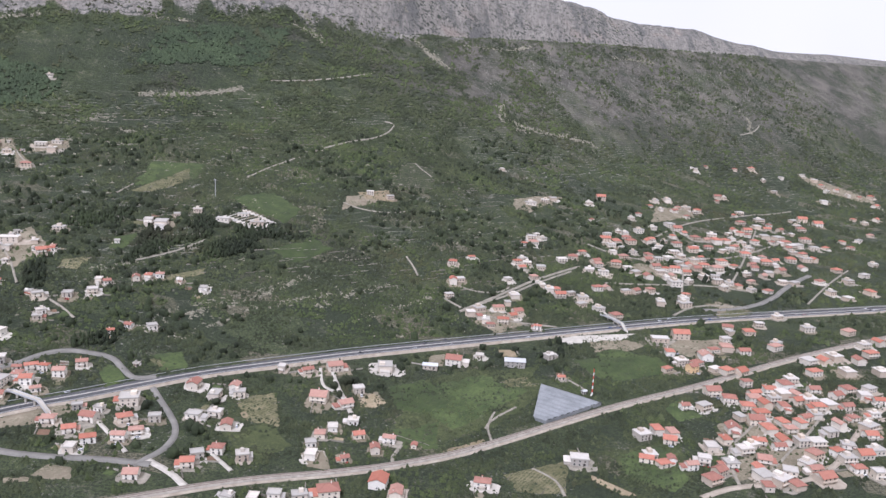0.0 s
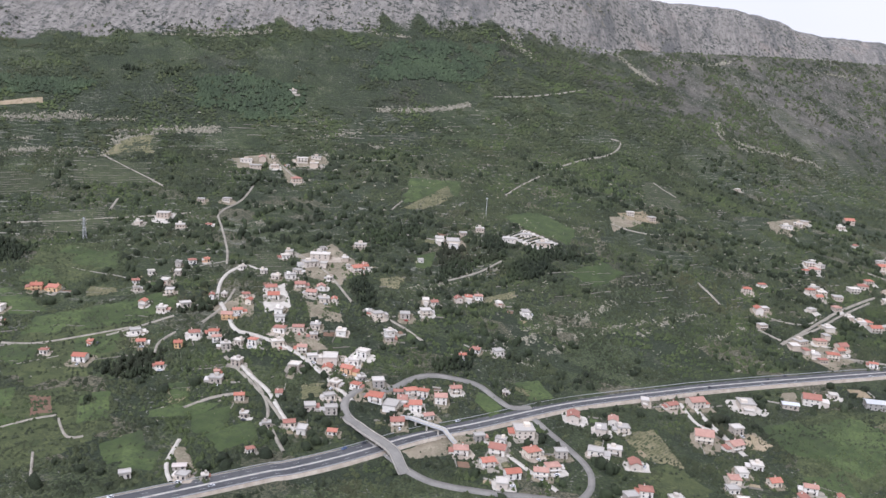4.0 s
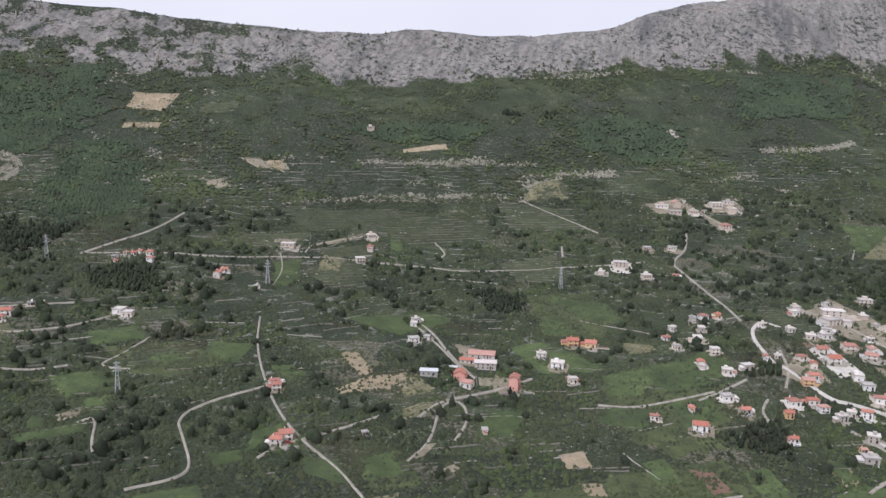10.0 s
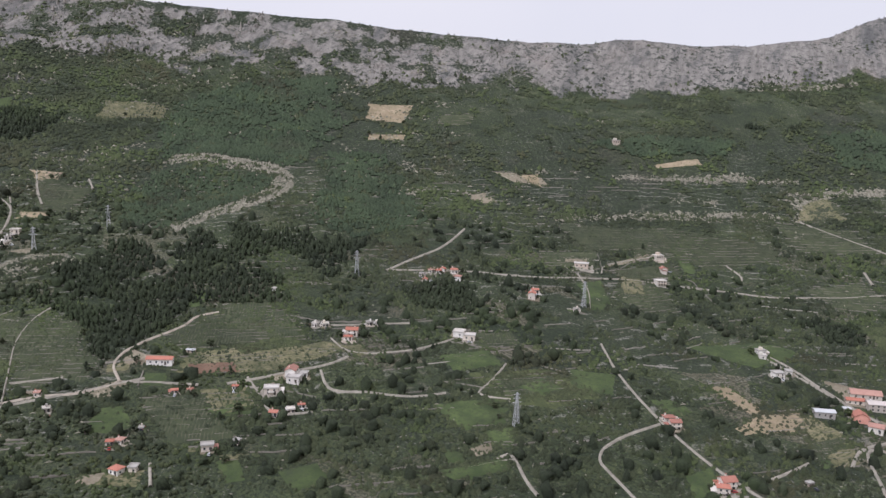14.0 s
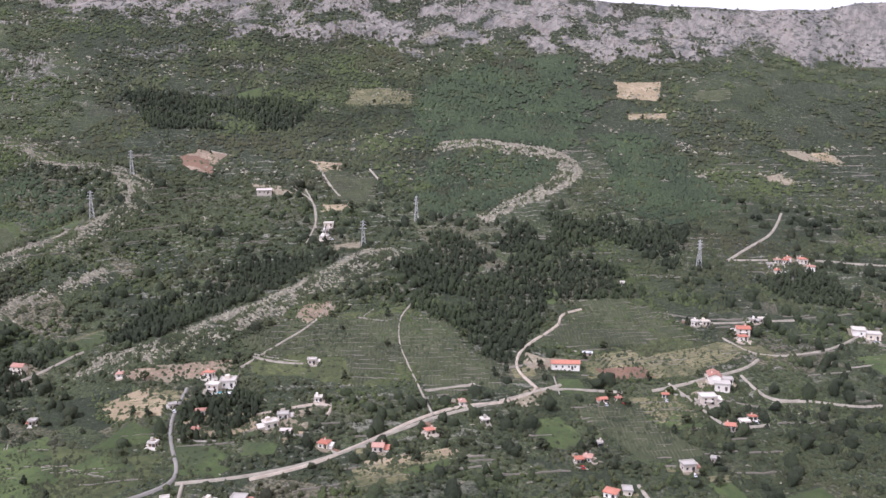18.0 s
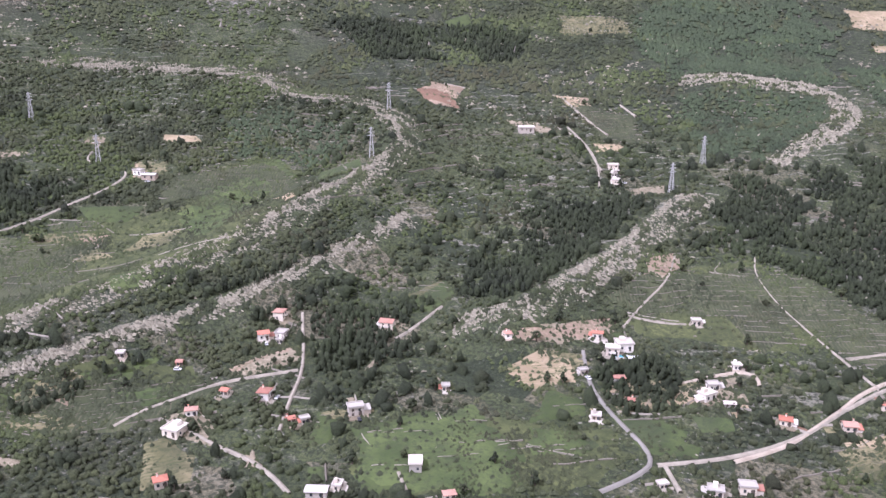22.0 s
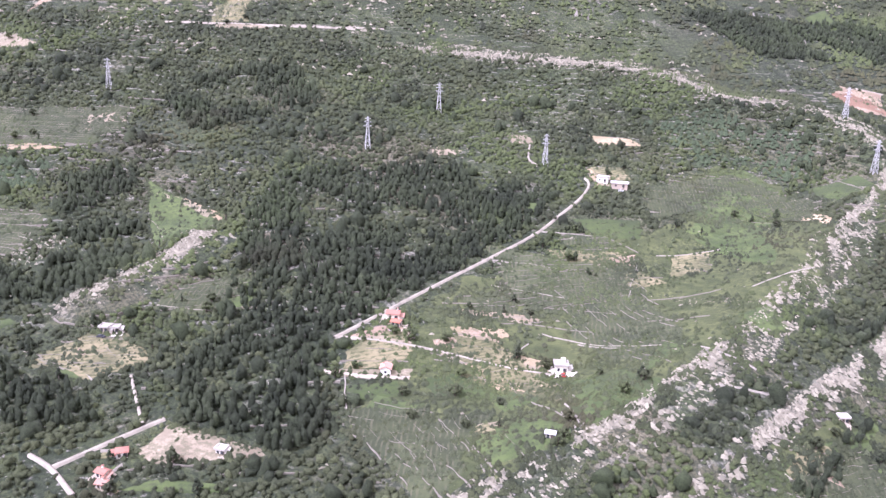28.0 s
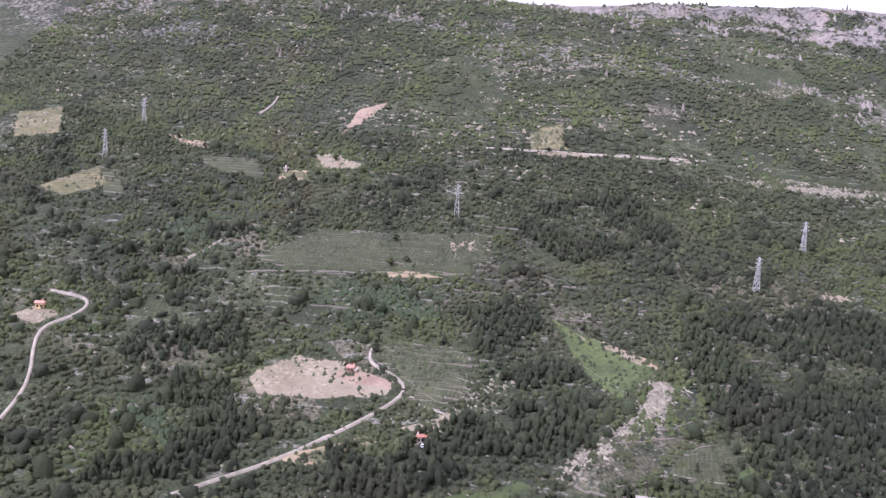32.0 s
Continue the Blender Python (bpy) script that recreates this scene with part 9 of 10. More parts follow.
house(-727, 256, 3.5, 2.4, 2.2, 21, "r")
house(-841, 186, 3.8, 3.1, 2.3, 32, "w")
house(-838, 163, 5.5, 3.0, 1.5, 26, "h")
house(-992, 124, 6.3, 5.7, 3.9, 113, "r")
house(-988, 111, 5.7, 5.1, 3.5, 52, "r")
house(-982, 113, 3.5, 2.4, 1.8, 23, "w")
house(-963, 85, 5.9, 5.3, 3.7, 113, "r")
house(-975, 80, 3.6, 3.3, 2.0, 12, "r")
house(-956, 142, 7.4, 5.2, 4.1, 17, "r")
house(-865, 147, 3.8, 3.0, 2.1, 13, "r")
house(-861, 208, 4.9, 3.4, 2.9, 28, "w")
house(-821, 163, 5.3, 4.8, 2.4, 10, "r")
house(-804, 171, 5.8, 5.2, 2.6, 23, "r")
house(-794, 189, 4.9, 3.9, 2.2, 51, "r")
house(-793, 212, 4.8, 3.3, 2.2, 130, "r")
house(-780, 205, 3.8, 3.4, 2.3, 48, "g")
house(-831, 118, 6.0, 4.8, 2.5, 16, "w")
house(-844, 113, 3.7, 2.6, 1.5, 46, "w")
house(-890, 77, 4.6, 3.2, 2.0, 44, "r")
house(-920, 59, 8.4, 4.6, 2.4, 29, "h")
house(-917, 64, 4.0, 3.2, 2.0, 112, "w")
house(-957, 39, 5.0, 4.5, 2.8, 57, "r")
house(-944, 82, 3.7, 2.6, 2.2, 58, "g")
house(-1012, 70, 3.5, 3.1, 1.8, 38, "w")
house(-1128, 179, 10.8, 5.9, 3.0, 25, "h")
house(-995, 335, 13.4, 7.4, 3.7, 37, "h")
house(-935, 316, 4.9, 3.4, 2.1, 58, "w")
house(-918, 121, 3.5, 3.1, 2.1, 33, "g")
house(-1149, -58, 3.9, 3.5, 1.8, 54, "r")
house(-1143, -67, 3.5, 2.8, 1.6, 23, "r")
house(-1132, -42, 3.5, 2.8, 1.8, 20, "w")
house(-1136, 31, 4.3, 3.9, 1.9, 12, "r")
house(-1123, 10, 5.0, 4.5, 2.7, 122, "r")
house(-1198, -27, 3.5, 3.1, 1.8, 42, "w")
house(-873, 172, 4.5, 2.5, 1.3, 28, "h")
house(-702, 224, 3.5, 2.4, 2.1, 7, "w")
house(-708, 342, 4.0, 2.8, 2.4, 29, "w")
house(-824, 124, 6.4, 4.5, 3.2, 23, "w")
house(-1262, -48, 3.5, 3.1, 2.2, 52, "r")
house(-1416, -93, 4.7, 3.3, 3.3, 40, "o")
house(-1306, -36, 3.5, 3.1, 2.4, 20, "o")


house(-288, 536, 5.0, 4.1, 2.0, 100, "w")
house(-287, 541, 5.4, 4.4, 2.4, 35, "w")
house(-254, 523, 5.2, 4.9, 2.2, 100, "r")
house(-263, 516, 5.7, 4.8, 2.1, 110, "w")
house(-270, 494, 5.3, 5.0, 2.2, 10, "g")
house(-207, 482, 6.7, 4.5, 3.2, 100, "w")
house(-202, 482, 5.5, 4.9, 2.7, 30, "r")
house(-188, 493, 6.3, 5.4, 3.1, 110, "r")
house(-182, 498, 6.8, 5.3, 3.2, 100, "r")
house(-176, 502, 6.2, 5.7, 3.1, 10, "r")
house(-163, 500, 5.5, 4.4, 2.1, 110, "w")
house(-237, 455, 6.6, 5.5, 2.6, 100, "w")
house(-231, 453, 7.4, 6.1, 3.2, 35, "w")
house(-216, 459, 6.9, 6.3, 3.2, 10, "g")
house(-205, 468, 7.3, 6.9, 3.4, 20, "w")
house(-146, 495, 7.0, 5.3, 3.1, 100, "w")
house(-160, 441, 6.5, 5.8, 2.9, 30, "w")
house(-221, 436, 6.2, 4.9, 2.8, 35, "w")
house(-220, 430, 6.1, 5.5, 2.5, 20, "g")
house(-203, 374, 7.4, 5.8, 2.7, 100, "r")
house(-200, 382, 7.8, 5.2, 3.6, 30, "r")
house(-360, 697, 4.6, 3.0, 1.9, 10, "w")
house(-377, 707, 4.4, 3.1, 1.9, 100, "w")
far_house(168, 476, 7.7, 7.1, 3.5, 35, "r")
far_house(208, 533, 7.3, 5.3, 3.7, 110, "w")
far_house(177, 468, 7.6, 5.9, 3.3, 30, "w")
far_house(183, 465, 8.4, 7.5, 4.6, 30, "r")
far_house(146, 464, 6.9, 4.6, 3.5, 35, "r")
far_house(192, 466, 8.6, 8.1, 3.7, 35, "r")
far_house(235, 518, 8.1, 5.7, 3.4, 30, "w")
far_house(271, 551, 9.7, 7.2, 4.4, 10, "w")
far_house(300, 550, 10.3, 7.7, 4.4, 30, "r")
far_house(188, 433, 8.2, 5.6, 4.4, 20, "r")
far_house(182, 407, 9.4, 6.9, 4.6, 10, "o")
far_house(189, 419, 8.5, 6.3, 4.6, 100, "r")
far_house(197, 427, 7.7, 5.8, 4.2, 10, "w")
far_house(205, 435, 9.3, 7.7, 4.3, 100, "w")
far_house(219, 456, 8.5, 6.3, 4.2, 10, "w")
far_house(213, 434, 8.4, 5.6, 4.0, 110, "r")
far_house(217, 427, 9.3, 7.6, 4.6, 10, "w")
far_house(199, 397, 7.7, 5.1, 4.3, 110, "r")
far_house(226, 423, 9.8, 8.1, 3.8, 110, "w")
far_house(212, 408, 7.7, 5.7, 3.9, 100, "w")
far_house(179, 389, 9.6, 7.3, 4.2, 100, "r")
far_house(182, 377, 8.5, 6.5, 3.6, 100, "r")
far_house(191, 376, 7.8, 7.3, 4.2, 10, "w")
far_house(163, 370, 8.5, 5.6, 3.7, 30, "w")
far_house(198, 375, 9.1, 7.1, 4.3, 10, "w")
far_house(220, 397, 7.6, 5.1, 4.4, 110, "r")
far_house(262, 447, 8.5, 6.5, 3.9, 30, "w")
far_house(248, 445, 8.5, 8.0, 4.0, 20, "r")
far_house(138, 343, 7.3, 6.0, 3.9, 35, "o")
far_house(132, 335, 8.7, 7.3, 4.1, 30, "r")
far_house(184, 354, 8.0, 6.9, 3.2, 35, "w")
far_house(191, 362, 8.1, 7.4, 4.6, 30, "r")
far_house(164, 337, 9.9, 8.8, 4.3, 35, "w")
far_house(157, 339, 9.1, 8.1, 4.6, 110, "w")
far_house(206, 359, 8.5, 5.8, 4.2, 10, "w")
far_house(217, 365, 9.0, 7.9, 3.5, 10, "r")
far_house(225, 369, 9.3, 6.5, 3.6, 10, "w")
far_house(126, 380, 8.3, 5.5, 4.4, 100, "r")
far_house(119, 383, 8.2, 5.6, 4.3, 100, "r")
far_house(109, 357, 7.1, 6.4, 2.9, 10, "w")
far_house(153, 414, 8.5, 6.1, 4.2, 30, "w")
far_house(255, 490, 8.5, 8.0, 3.9, 110, "r")
far_house(265, 498, 10.1, 8.7, 4.6, 110, "w")
far_house(239, 469, 9.8, 6.8, 4.5, 20, "o")
far_house(279, 493, 8.1, 7.1, 4.6, 100, "o")
far_house(294, 507, 10.4, 7.2, 4.6, 20, "r")
far_house(284, 475, 9.4, 8.7, 4.6, 100, "w")
far_house(261, 472, 10.1, 8.6, 4.6, 100, "w")
far_house(244, 488, 9.6, 8.8, 4.3, 30, "w")
far_house(298, 523, 9.1, 6.4, 4.5, 20, "w")
far_house(312, 531, 8.7, 6.8, 4.5, 110, "r")
far_house(170, 333, 7.4, 6.7, 3.4, 110, "r")
far_house(186, 340, 9.9, 7.8, 4.2, 20, "r")
far_house(235, 395, 10.3, 7.4, 4.3, 30, "w")
far_house(190, 398, 7.7, 5.7, 3.6, 110, "r")
far_house(169, 403, 7.3, 4.9, 3.5, 110, "w")
far_house(175, 754, 5.5, 4.3, 2.6, 20, "w")
far_house(202, 717, 6.0, 4.1, 3.4, 30, "w")
far_house(218, 747, 6.0, 5.2, 2.7, 35, "w")
far_house(168, 704, 6.3, 4.3, 3.5, 30, "w")
far_house(157, 688, 7.0, 5.7, 3.6, 100, "w")
far_house(177, 697, 6.5, 5.5, 3.2, 20, "w")
far_house(232, 768, 7.2, 5.1, 4.0, 110, "r")
far_house(249, 790, 6.8, 6.3, 2.8, 30, "r")
far_house(246, 741, 7.5, 6.1, 3.8, 35, "w")
far_house(269, 779, 7.2, 6.2, 2.9, 20, "r")
far_house(275, 746, 7.6, 5.8, 3.3, 35, "w")
far_house(242, 711, 6.4, 4.2, 3.1, 20, "r")
far_house(223, 706, 7.6, 5.8, 3.4, 35, "w")
far_house(199, 646, 7.2, 5.0, 3.6, 110, "r")
far_house(216, 673, 7.6, 6.8, 4.0, 100, "w")
far_house(227, 653, 8.4, 6.8, 4.2, 20, "w")
far_house(292, 763, 8.3, 7.6, 4.6, 35, "o")
far_house(300, 754, 7.2, 6.1, 4.1, 110, "w")
far_house(311, 741, 8.3, 5.5, 3.5, 110, "o")
far_house(347, 809, 6.6, 5.3, 3.2, 35, "r")
far_house(356, 809, 7.2, 5.1, 3.9, 110, "w")
far_house(325, 798, 8.7, 7.1, 4.6, 20, "r")
far_house(269, 699, 6.9, 5.8, 2.7, 30, "r")
far_house(272, 676, 8.3, 5.6, 4.0, 30, "w")
far_house(314, 719, 7.6, 6.6, 3.1, 100, "w")
far_house(311, 698, 8.9, 7.7, 4.6, 30, "r")
far_house(362, 770, 9.2, 7.2, 4.6, 35, "r")
far_house(367, 755, 7.9, 6.1, 4.3, 110, "r")
far_house(407, 817, 7.5, 6.0, 3.0, 35, "o")
far_house(445, 858, 7.8, 5.8, 3.7, 110, "o")
far_house(442, 833, 8.4, 6.6, 3.3, 30, "r")
far_house(473, 877, 8.4, 6.6, 3.8, 35, "w")
far_house(510, 923, 8.2, 7.3, 3.5, 30, "r")
far_house(358, 794, 7.1, 5.8, 3.0, 10, "o")
far_house(269, 657, 8.0, 5.4, 3.1, 35, "r")
far_house(275, 635, 8.0, 6.8, 3.1, 35, "r")
far_house(198, 604, 6.8, 4.9, 3.1, 20, "r")
far_house(170, 605, 7.3, 6.0, 3.9, 30, "r")
far_house(157, 599, 7.1, 6.3, 4.0, 35, "o")
far_house(104, 581, 6.8, 4.5, 3.0, 30, "w")
far_house(93, 585, 7.6, 6.3, 2.9, 10, "r")
far_house(135, 601, 6.6, 5.3, 2.8, 100, "r")
far_house(131, 546, 8.6, 7.9, 4.6, 30, "r")
far_house(121, 558, 8.2, 7.7, 3.2, 30, "w")
far_house(109, 562, 8.0, 5.4, 3.5, 35, "w")
far_house(90, 698, 5.3, 4.3, 2.6, 35, "w")
far_house(95, 691, 6.7, 5.1, 2.8, 35, "w")
far_house(77, 671, 6.0, 5.3, 2.8, 30, "o")
far_house(127, 673, 7.4, 5.1, 3.8, 10, "r")
far_house(137, 649, 7.5, 6.6, 3.9, 10, "r")
far_house(57, 591, 5.9, 5.2, 3.3, 30, "w")
far_house(70, 617, 6.7, 5.3, 3.6, 20, "r")
far_house(78, 602, 6.3, 5.9, 3.6, 20, "r")
far_house(83, 590, 6.2, 5.8, 2.6, 100, "w")
far_house(27, 527, 7.2, 6.3, 3.6, 100, "w")
far_house(33, 523, 6.5, 4.3, 3.5, 100, "r")
far_house(40, 512, 6.3, 4.4, 3.5, 10, "r")
far_house(54, 550, 6.3, 4.5, 3.4, 100, "w")
far_house(56, 530, 6.4, 5.7, 3.6, 30, "o")
far_house(30, 622, 6.0, 4.5, 2.5, 10, "r")
far_house(71, 888, 6.0, 4.7, 3.1, 100, "w")
far_house(236, 877, 6.3, 4.7, 2.9, 10, "r")
far_house(246, 869, 6.2, 4.3, 3.5, 110, "w")
far_house(273, 897, 6.3, 5.8, 3.1, 35, "o")
far_house(272, 858, 6.6, 6.1, 3.8, 35, "r")
far_house(290, 887, 7.8, 6.2, 3.9, 10, "w")
far_house(347, 920, 7.0, 4.9, 2.8, 110, "r")
far_house(362, 1004, 6.7, 5.4, 3.4, 10, "w")
far_house(345, 979, 6.7, 4.9, 3.1, 30, "r")
far_house(417, 1128, 7.1, 6.2, 3.1, 10, "r")
far_house(537, 1180, 7.9, 6.2, 3.3, 35, "w")
far_house(551, 1170, 8.9, 8.4, 4.6, 110, "w")
far_house(554, 1153, 8.1, 6.3, 4.6, 35, "r")
far_house(552, 1130, 8.6, 6.1, 4.6, 30, "w")
far_house(574, 1147, 8.1, 6.1, 3.6, 30, "o")
far_house(584, 1132, 9.4, 6.2, 3.8, 100, "w")
far_house(602, 1135, 8.0, 5.6, 3.1, 20, "r")
far_house(624, 1145, 10.4, 7.8, 4.6, 30, "o")
far_house(608, 1098, 10.4, 8.3, 4.5, 30, "r")
far_house(459, 1085, 7.8, 7.0, 3.9, 10, "w")
far_house(455, 1117, 7.6, 5.5, 4.1, 35, "w")
far_house(490, 1142, 8.3, 5.5, 3.9, 110, "w")
far_house(447, 1145, 8.5, 7.8, 4.6, 20, "r")
far_house(348, 1087, 7.8, 6.2, 4.2, 100, "w")
far_house(370, 1109, 6.2, 4.4, 2.4, 110, "r")
far_house(532, 1008, 7.6, 6.0, 3.9, 100, "o")
far_house(540, 994, 8.9, 7.2, 3.7, 20, "w")
far_house(568, 1020, 7.9, 7.4, 3.8, 35, "r")
far_house(382, 874, 8.5, 6.7, 4.6, 35, "o")
far_house(391, 864, 7.5, 5.2, 3.3, 100, "w")
far_house(378, 895, 6.6, 6.0, 3.6, 100, "o")
far_house(212, 830, 6.7, 5.0, 3.3, 10, "r")
far_house(200, 809, 6.4, 5.7, 3.4, 30, "w")
far_house(154, 776, 5.4, 4.1, 2.6, 110, "r")
far_house(162, 652, 7.4, 5.5, 3.2, 10, "w")
far_house(197, 687, 8.0, 6.7, 3.9, 10, "w")
far_house(210, 637, 6.9, 5.3, 3.8, 35, "w")
far_house(237, 646, 8.5, 5.8, 4.3, 10, "w")
far_house(320, 826, 7.7, 7.2, 4.4, 110, "r")
far_house(305, 818, 6.4, 6.0, 3.0, 30, "w")
far_house(289, 709, 8.0, 5.6, 3.8, 20, "r")
far_house(287, 677, 7.3, 6.2, 3.5, 35, "r")
far_house(338, 679, 8.4, 7.4, 3.5, 20, "r")
far_house(375, 725, 9.1, 8.3, 3.6, 20, "r")
far_house(368, 689, 9.0, 8.0, 4.2, 20, "w")
far_house(396, 715, 10.3, 7.1, 4.2, 30, "w")
far_house(430, 764, 8.0, 7.4, 4.0, 20, "w")
far_house(333, 647, 7.6, 7.2, 4.4, 20, "w")
far_house(342, 635, 7.9, 7.4, 3.8, 110, "w")
far_house(372, 658, 10.2, 6.7, 4.6, 110, "o")
house(-878, 177, 8.5, 7.7, 3.6, 35, "w")
house(-845, 170, 5.6, 4.4, 2.4, 35, "w")
house(-747, 241, 4.1, 2.8, 1.9, 35, "r")
house(-713, 278, 9.7, 6.9, 4.3, 110, "r")
house(-708, 280, 5.6, 5.1, 2.1, 20, "w")
house(-710, 328, 8.8, 6.5, 4.3, 20, "r")
house(-695, 258, 4.0, 2.6, 2.0, 35, "r")
house(-702, 425, 5.4, 4.5, 2.0, 100, "r")
house(-707, 419, 5.3, 3.5, 2.6, 35, "r")
house(-740, 203, 4.6, 4.3, 2.1, 100, "r")
house(-935, 320, 4.3, 3.7, 1.9, 35, "w")
house(-871, 133, 4.0, 3.3, 1.9, 20, "g")
house(-727, 330, 5.1, 4.2, 1.9, 35, "w")
house(-739, 213, 2.3, 1.9, 1.9, 30, "w")
house(-984, 116, 6.0, 5.0, 2.8, 110, "w")
house(-998, 82, 2.8, 2.6, 1.9, 30, "o")
house(-1139, 33, 6.0, 4.4, 3.1, 30, "r")
house(-1068, 7, 3.4, 2.4, 1.9, 20, "h")
house(-931, 310, 6.9, 6.0, 2.8, 110, "w")
house(-554, 329, 7.1, 5.1, 3.1, 30, "r")
house(-476, 375, 9.2, 8.5, 3.9, 100, "p")
house(-472, 403, 20.8, 9.3, 2.7, 10, "b")
house(-511, 405, 7.9, 6.5, 3.9, 35, "w")
house(-451, 328, 4.7, 3.4, 1.9, 110, "w")
house(-520, 434, 6.8, 5.4, 3.3, 35, "w")
house(-429, 436, 9.4, 7.2, 4.4, 20, "o")
house(-245, 398, 12.8, 10.7, 4.4, 100, "w")
house(-292, 363, 9.1, 7.0, 3.2, 10, "g")
house(-310, 424, 8.7, 6.0, 4.4, 10, "o")
house(-294, 489, 9.5, 7.0, 3.3, 30, "w")
house(-288, 513, 14.1, 11.1, 4.4, 35, "w")
house(-257, 512, 9.1, 7.9, 4.4, 35, "r")
house(-284, 476, 9.3, 8.1, 4.1, 20, "r")
house(-265, 461, 9.1, 8.3, 3.3, 20, "w")
house(-219, 542, 5.3, 4.2, 2.1, 110, "w")
house(-307, 520, 7.5, 5.9, 3.4, 30, "w")
house(-201, 579, 14.2, 11.0, 4.4, 100, "w")
house(-211, 581, 9.5, 7.2, 4.2, 100, "w")
house(-378, 565, 6.3, 4.5, 2.5, 10, "r")
house(-584, 520, 7.3, 6.6, 3.8, 110, "r")
house(-646, 433, 5.9, 5.1, 2.8, 30, "r")
house(-690, 420, 6.1, 5.8, 3.1, 100, "r")
house(-705, 406, 5.2, 3.6, 2.4, 110, "r")
house(-1200, -29, 4.0, 3.6, 1.9, 30, "g")
house(-1461, 53, 3.6, 2.5, 1.9, 110, "w")
house(-972, 57, 8.1, 7.6, 2.9, 10, "w")
house(-938, 324, 7.7, 5.9, 2.8, 30, "w")
house(-1146, -65, 4.0, 3.1, 1.9, 10, "r")
house(-1136, 179, 7.4, 4.9, 3.3, 10, "w")
house(-712, 261, 8.9, 6.4, 3.9, 30, "w")
house(-664, 358, 8.8, 8.1, 3.7, 100, "w")
house(-477, 393, 12.1, 5.4, 2.7, 10, "b")
house(-527, 289, 8.4, 7.0, 4.2, 35, "r")
far_town()


pylon(-1233, 129)
pylon(-1165, 177)
pylon(-1233, 185)
pylon(-1364, 82)
pylon(-1556, -1)
pylon(-1580, 35)
pylon(-1036, 242)
pylon(-1059, 290)
pylon(-901, 305)
pylon(-900, 359)
pylon(-743, 392)
pylon(-617, 435)
pylon(-450, 524)
pylon(-611, 290)
radio_mast(93, 425)
overpass([(-226, 352), (-214, 338), (-203, 328), (-192, 314)], 5.0, "road_bridge", "asphalt", "grey road bridge with pale parapets over the highway")
overpass([(-202, 360), (-188, 352), (-174, 345)], 2.2, "footbridge", "concrete", "narrow pale steel footbridge over the highway")
overpass([(120, 550), (127, 538), (134, 522)], 2.2, "footbridge", "concrete", "narrow pale steel footbridge over the highway")
greenhouse()
traffic()
swimming_pool(-877, 171, 20)
walled_terraces()


# ---- walls, rocks and growth ----
def icosahedron():
    bm = bmesh.new()
    bmesh.ops.create_icosphere(bm, subdivisions=1, radius=1.0)
    v = np.array([p.co[:] for p in bm.verts])
    f = np.array([[q.index for q in face.verts] for face in bm.faces])
    bm.free()
    return v, f


ICO_V, ICO_F = icosahedron()
RNG = np.random.default_rng(5)


DOME_V = np.array([(math.cos(a), math.sin(a), -0.4) for a in np.linspace(0, 2 * math.pi, 6, endpoint=False)] + [(0, 0, 1)])
DOME_F = np.array([(i, (i + 1) % 6, 6) for i in range(6)])  # for growth far off
BUSH_F = ICO_F[(ICO_V[ICO_F][:, :, 2] > -0.95).all(1)]  # open below, where it stands on the ground


def lumps(name, centres, sizes, material, label, category, smooth_faces=True, jitter=0.28, turn=None, shell=False):
    """Many small uneven lumps as one object."""
    n = len(centres)
    if n == 0:
        return
    iv, jf = (DOME_V, DOME_F) if shell == "dome" else (ICO_V, BUSH_F if shell else ICO_F)
    spin = RNG.uniform(0, 2 * math.pi, n)
    shape = iv[None] * (1 + RNG.uniform(-jitter, jitter, (n, len(iv), 1)))
    if turn is None:
        c, s = np.cos(spin), np.sin(spin)
    else:
        c, s = np.cos(turn), np.sin(turn)
        shape = shape * sizes[:, None, :]
        sizes = np.ones_like(sizes)
    x = shape[..., 0] * c[:, None] - shape[..., 1] * s[:, None]
    y = shape[..., 0] * s[:, None] + shape[..., 1] * c[:, None]
    co = np.stack([x, y, shape[..., 2]], -1) * sizes[:, None, :] + centres[:, None, :]
    faces = (jf[None] + (np.arange(n) * len(iv))[:, None, None]).reshape(-1, 3)
    me = bpy.data.meshes.new(name)
    me.vertices.add(n * len(iv))
    me.vertices.foreach_set("co", co.astype(np.float32).ravel())
    me.loops.add(faces.size)
    me.loops.foreach_set("vertex_index", faces.ravel().astype(np.int32))
    me.polygons.add(len(faces))
    me.polygons.foreach_set("loop_start", np.arange(0, faces.size, 3, dtype=np.int32))
    me.polygons.foreach_set("use_smooth", np.full(len(faces), smooth_faces))
    me.update(calc_edges=True)
    me.materials.append(MAT[material])
    tagged(new(name, me), label, category, kind="stuff")


def ground_many(x, y):
    return np.concatenate([heights(x[i : i + 20000], y[i : i + 20000]) for i in range(0, len(x), 20000)]) if len(x) else np.zeros(0)


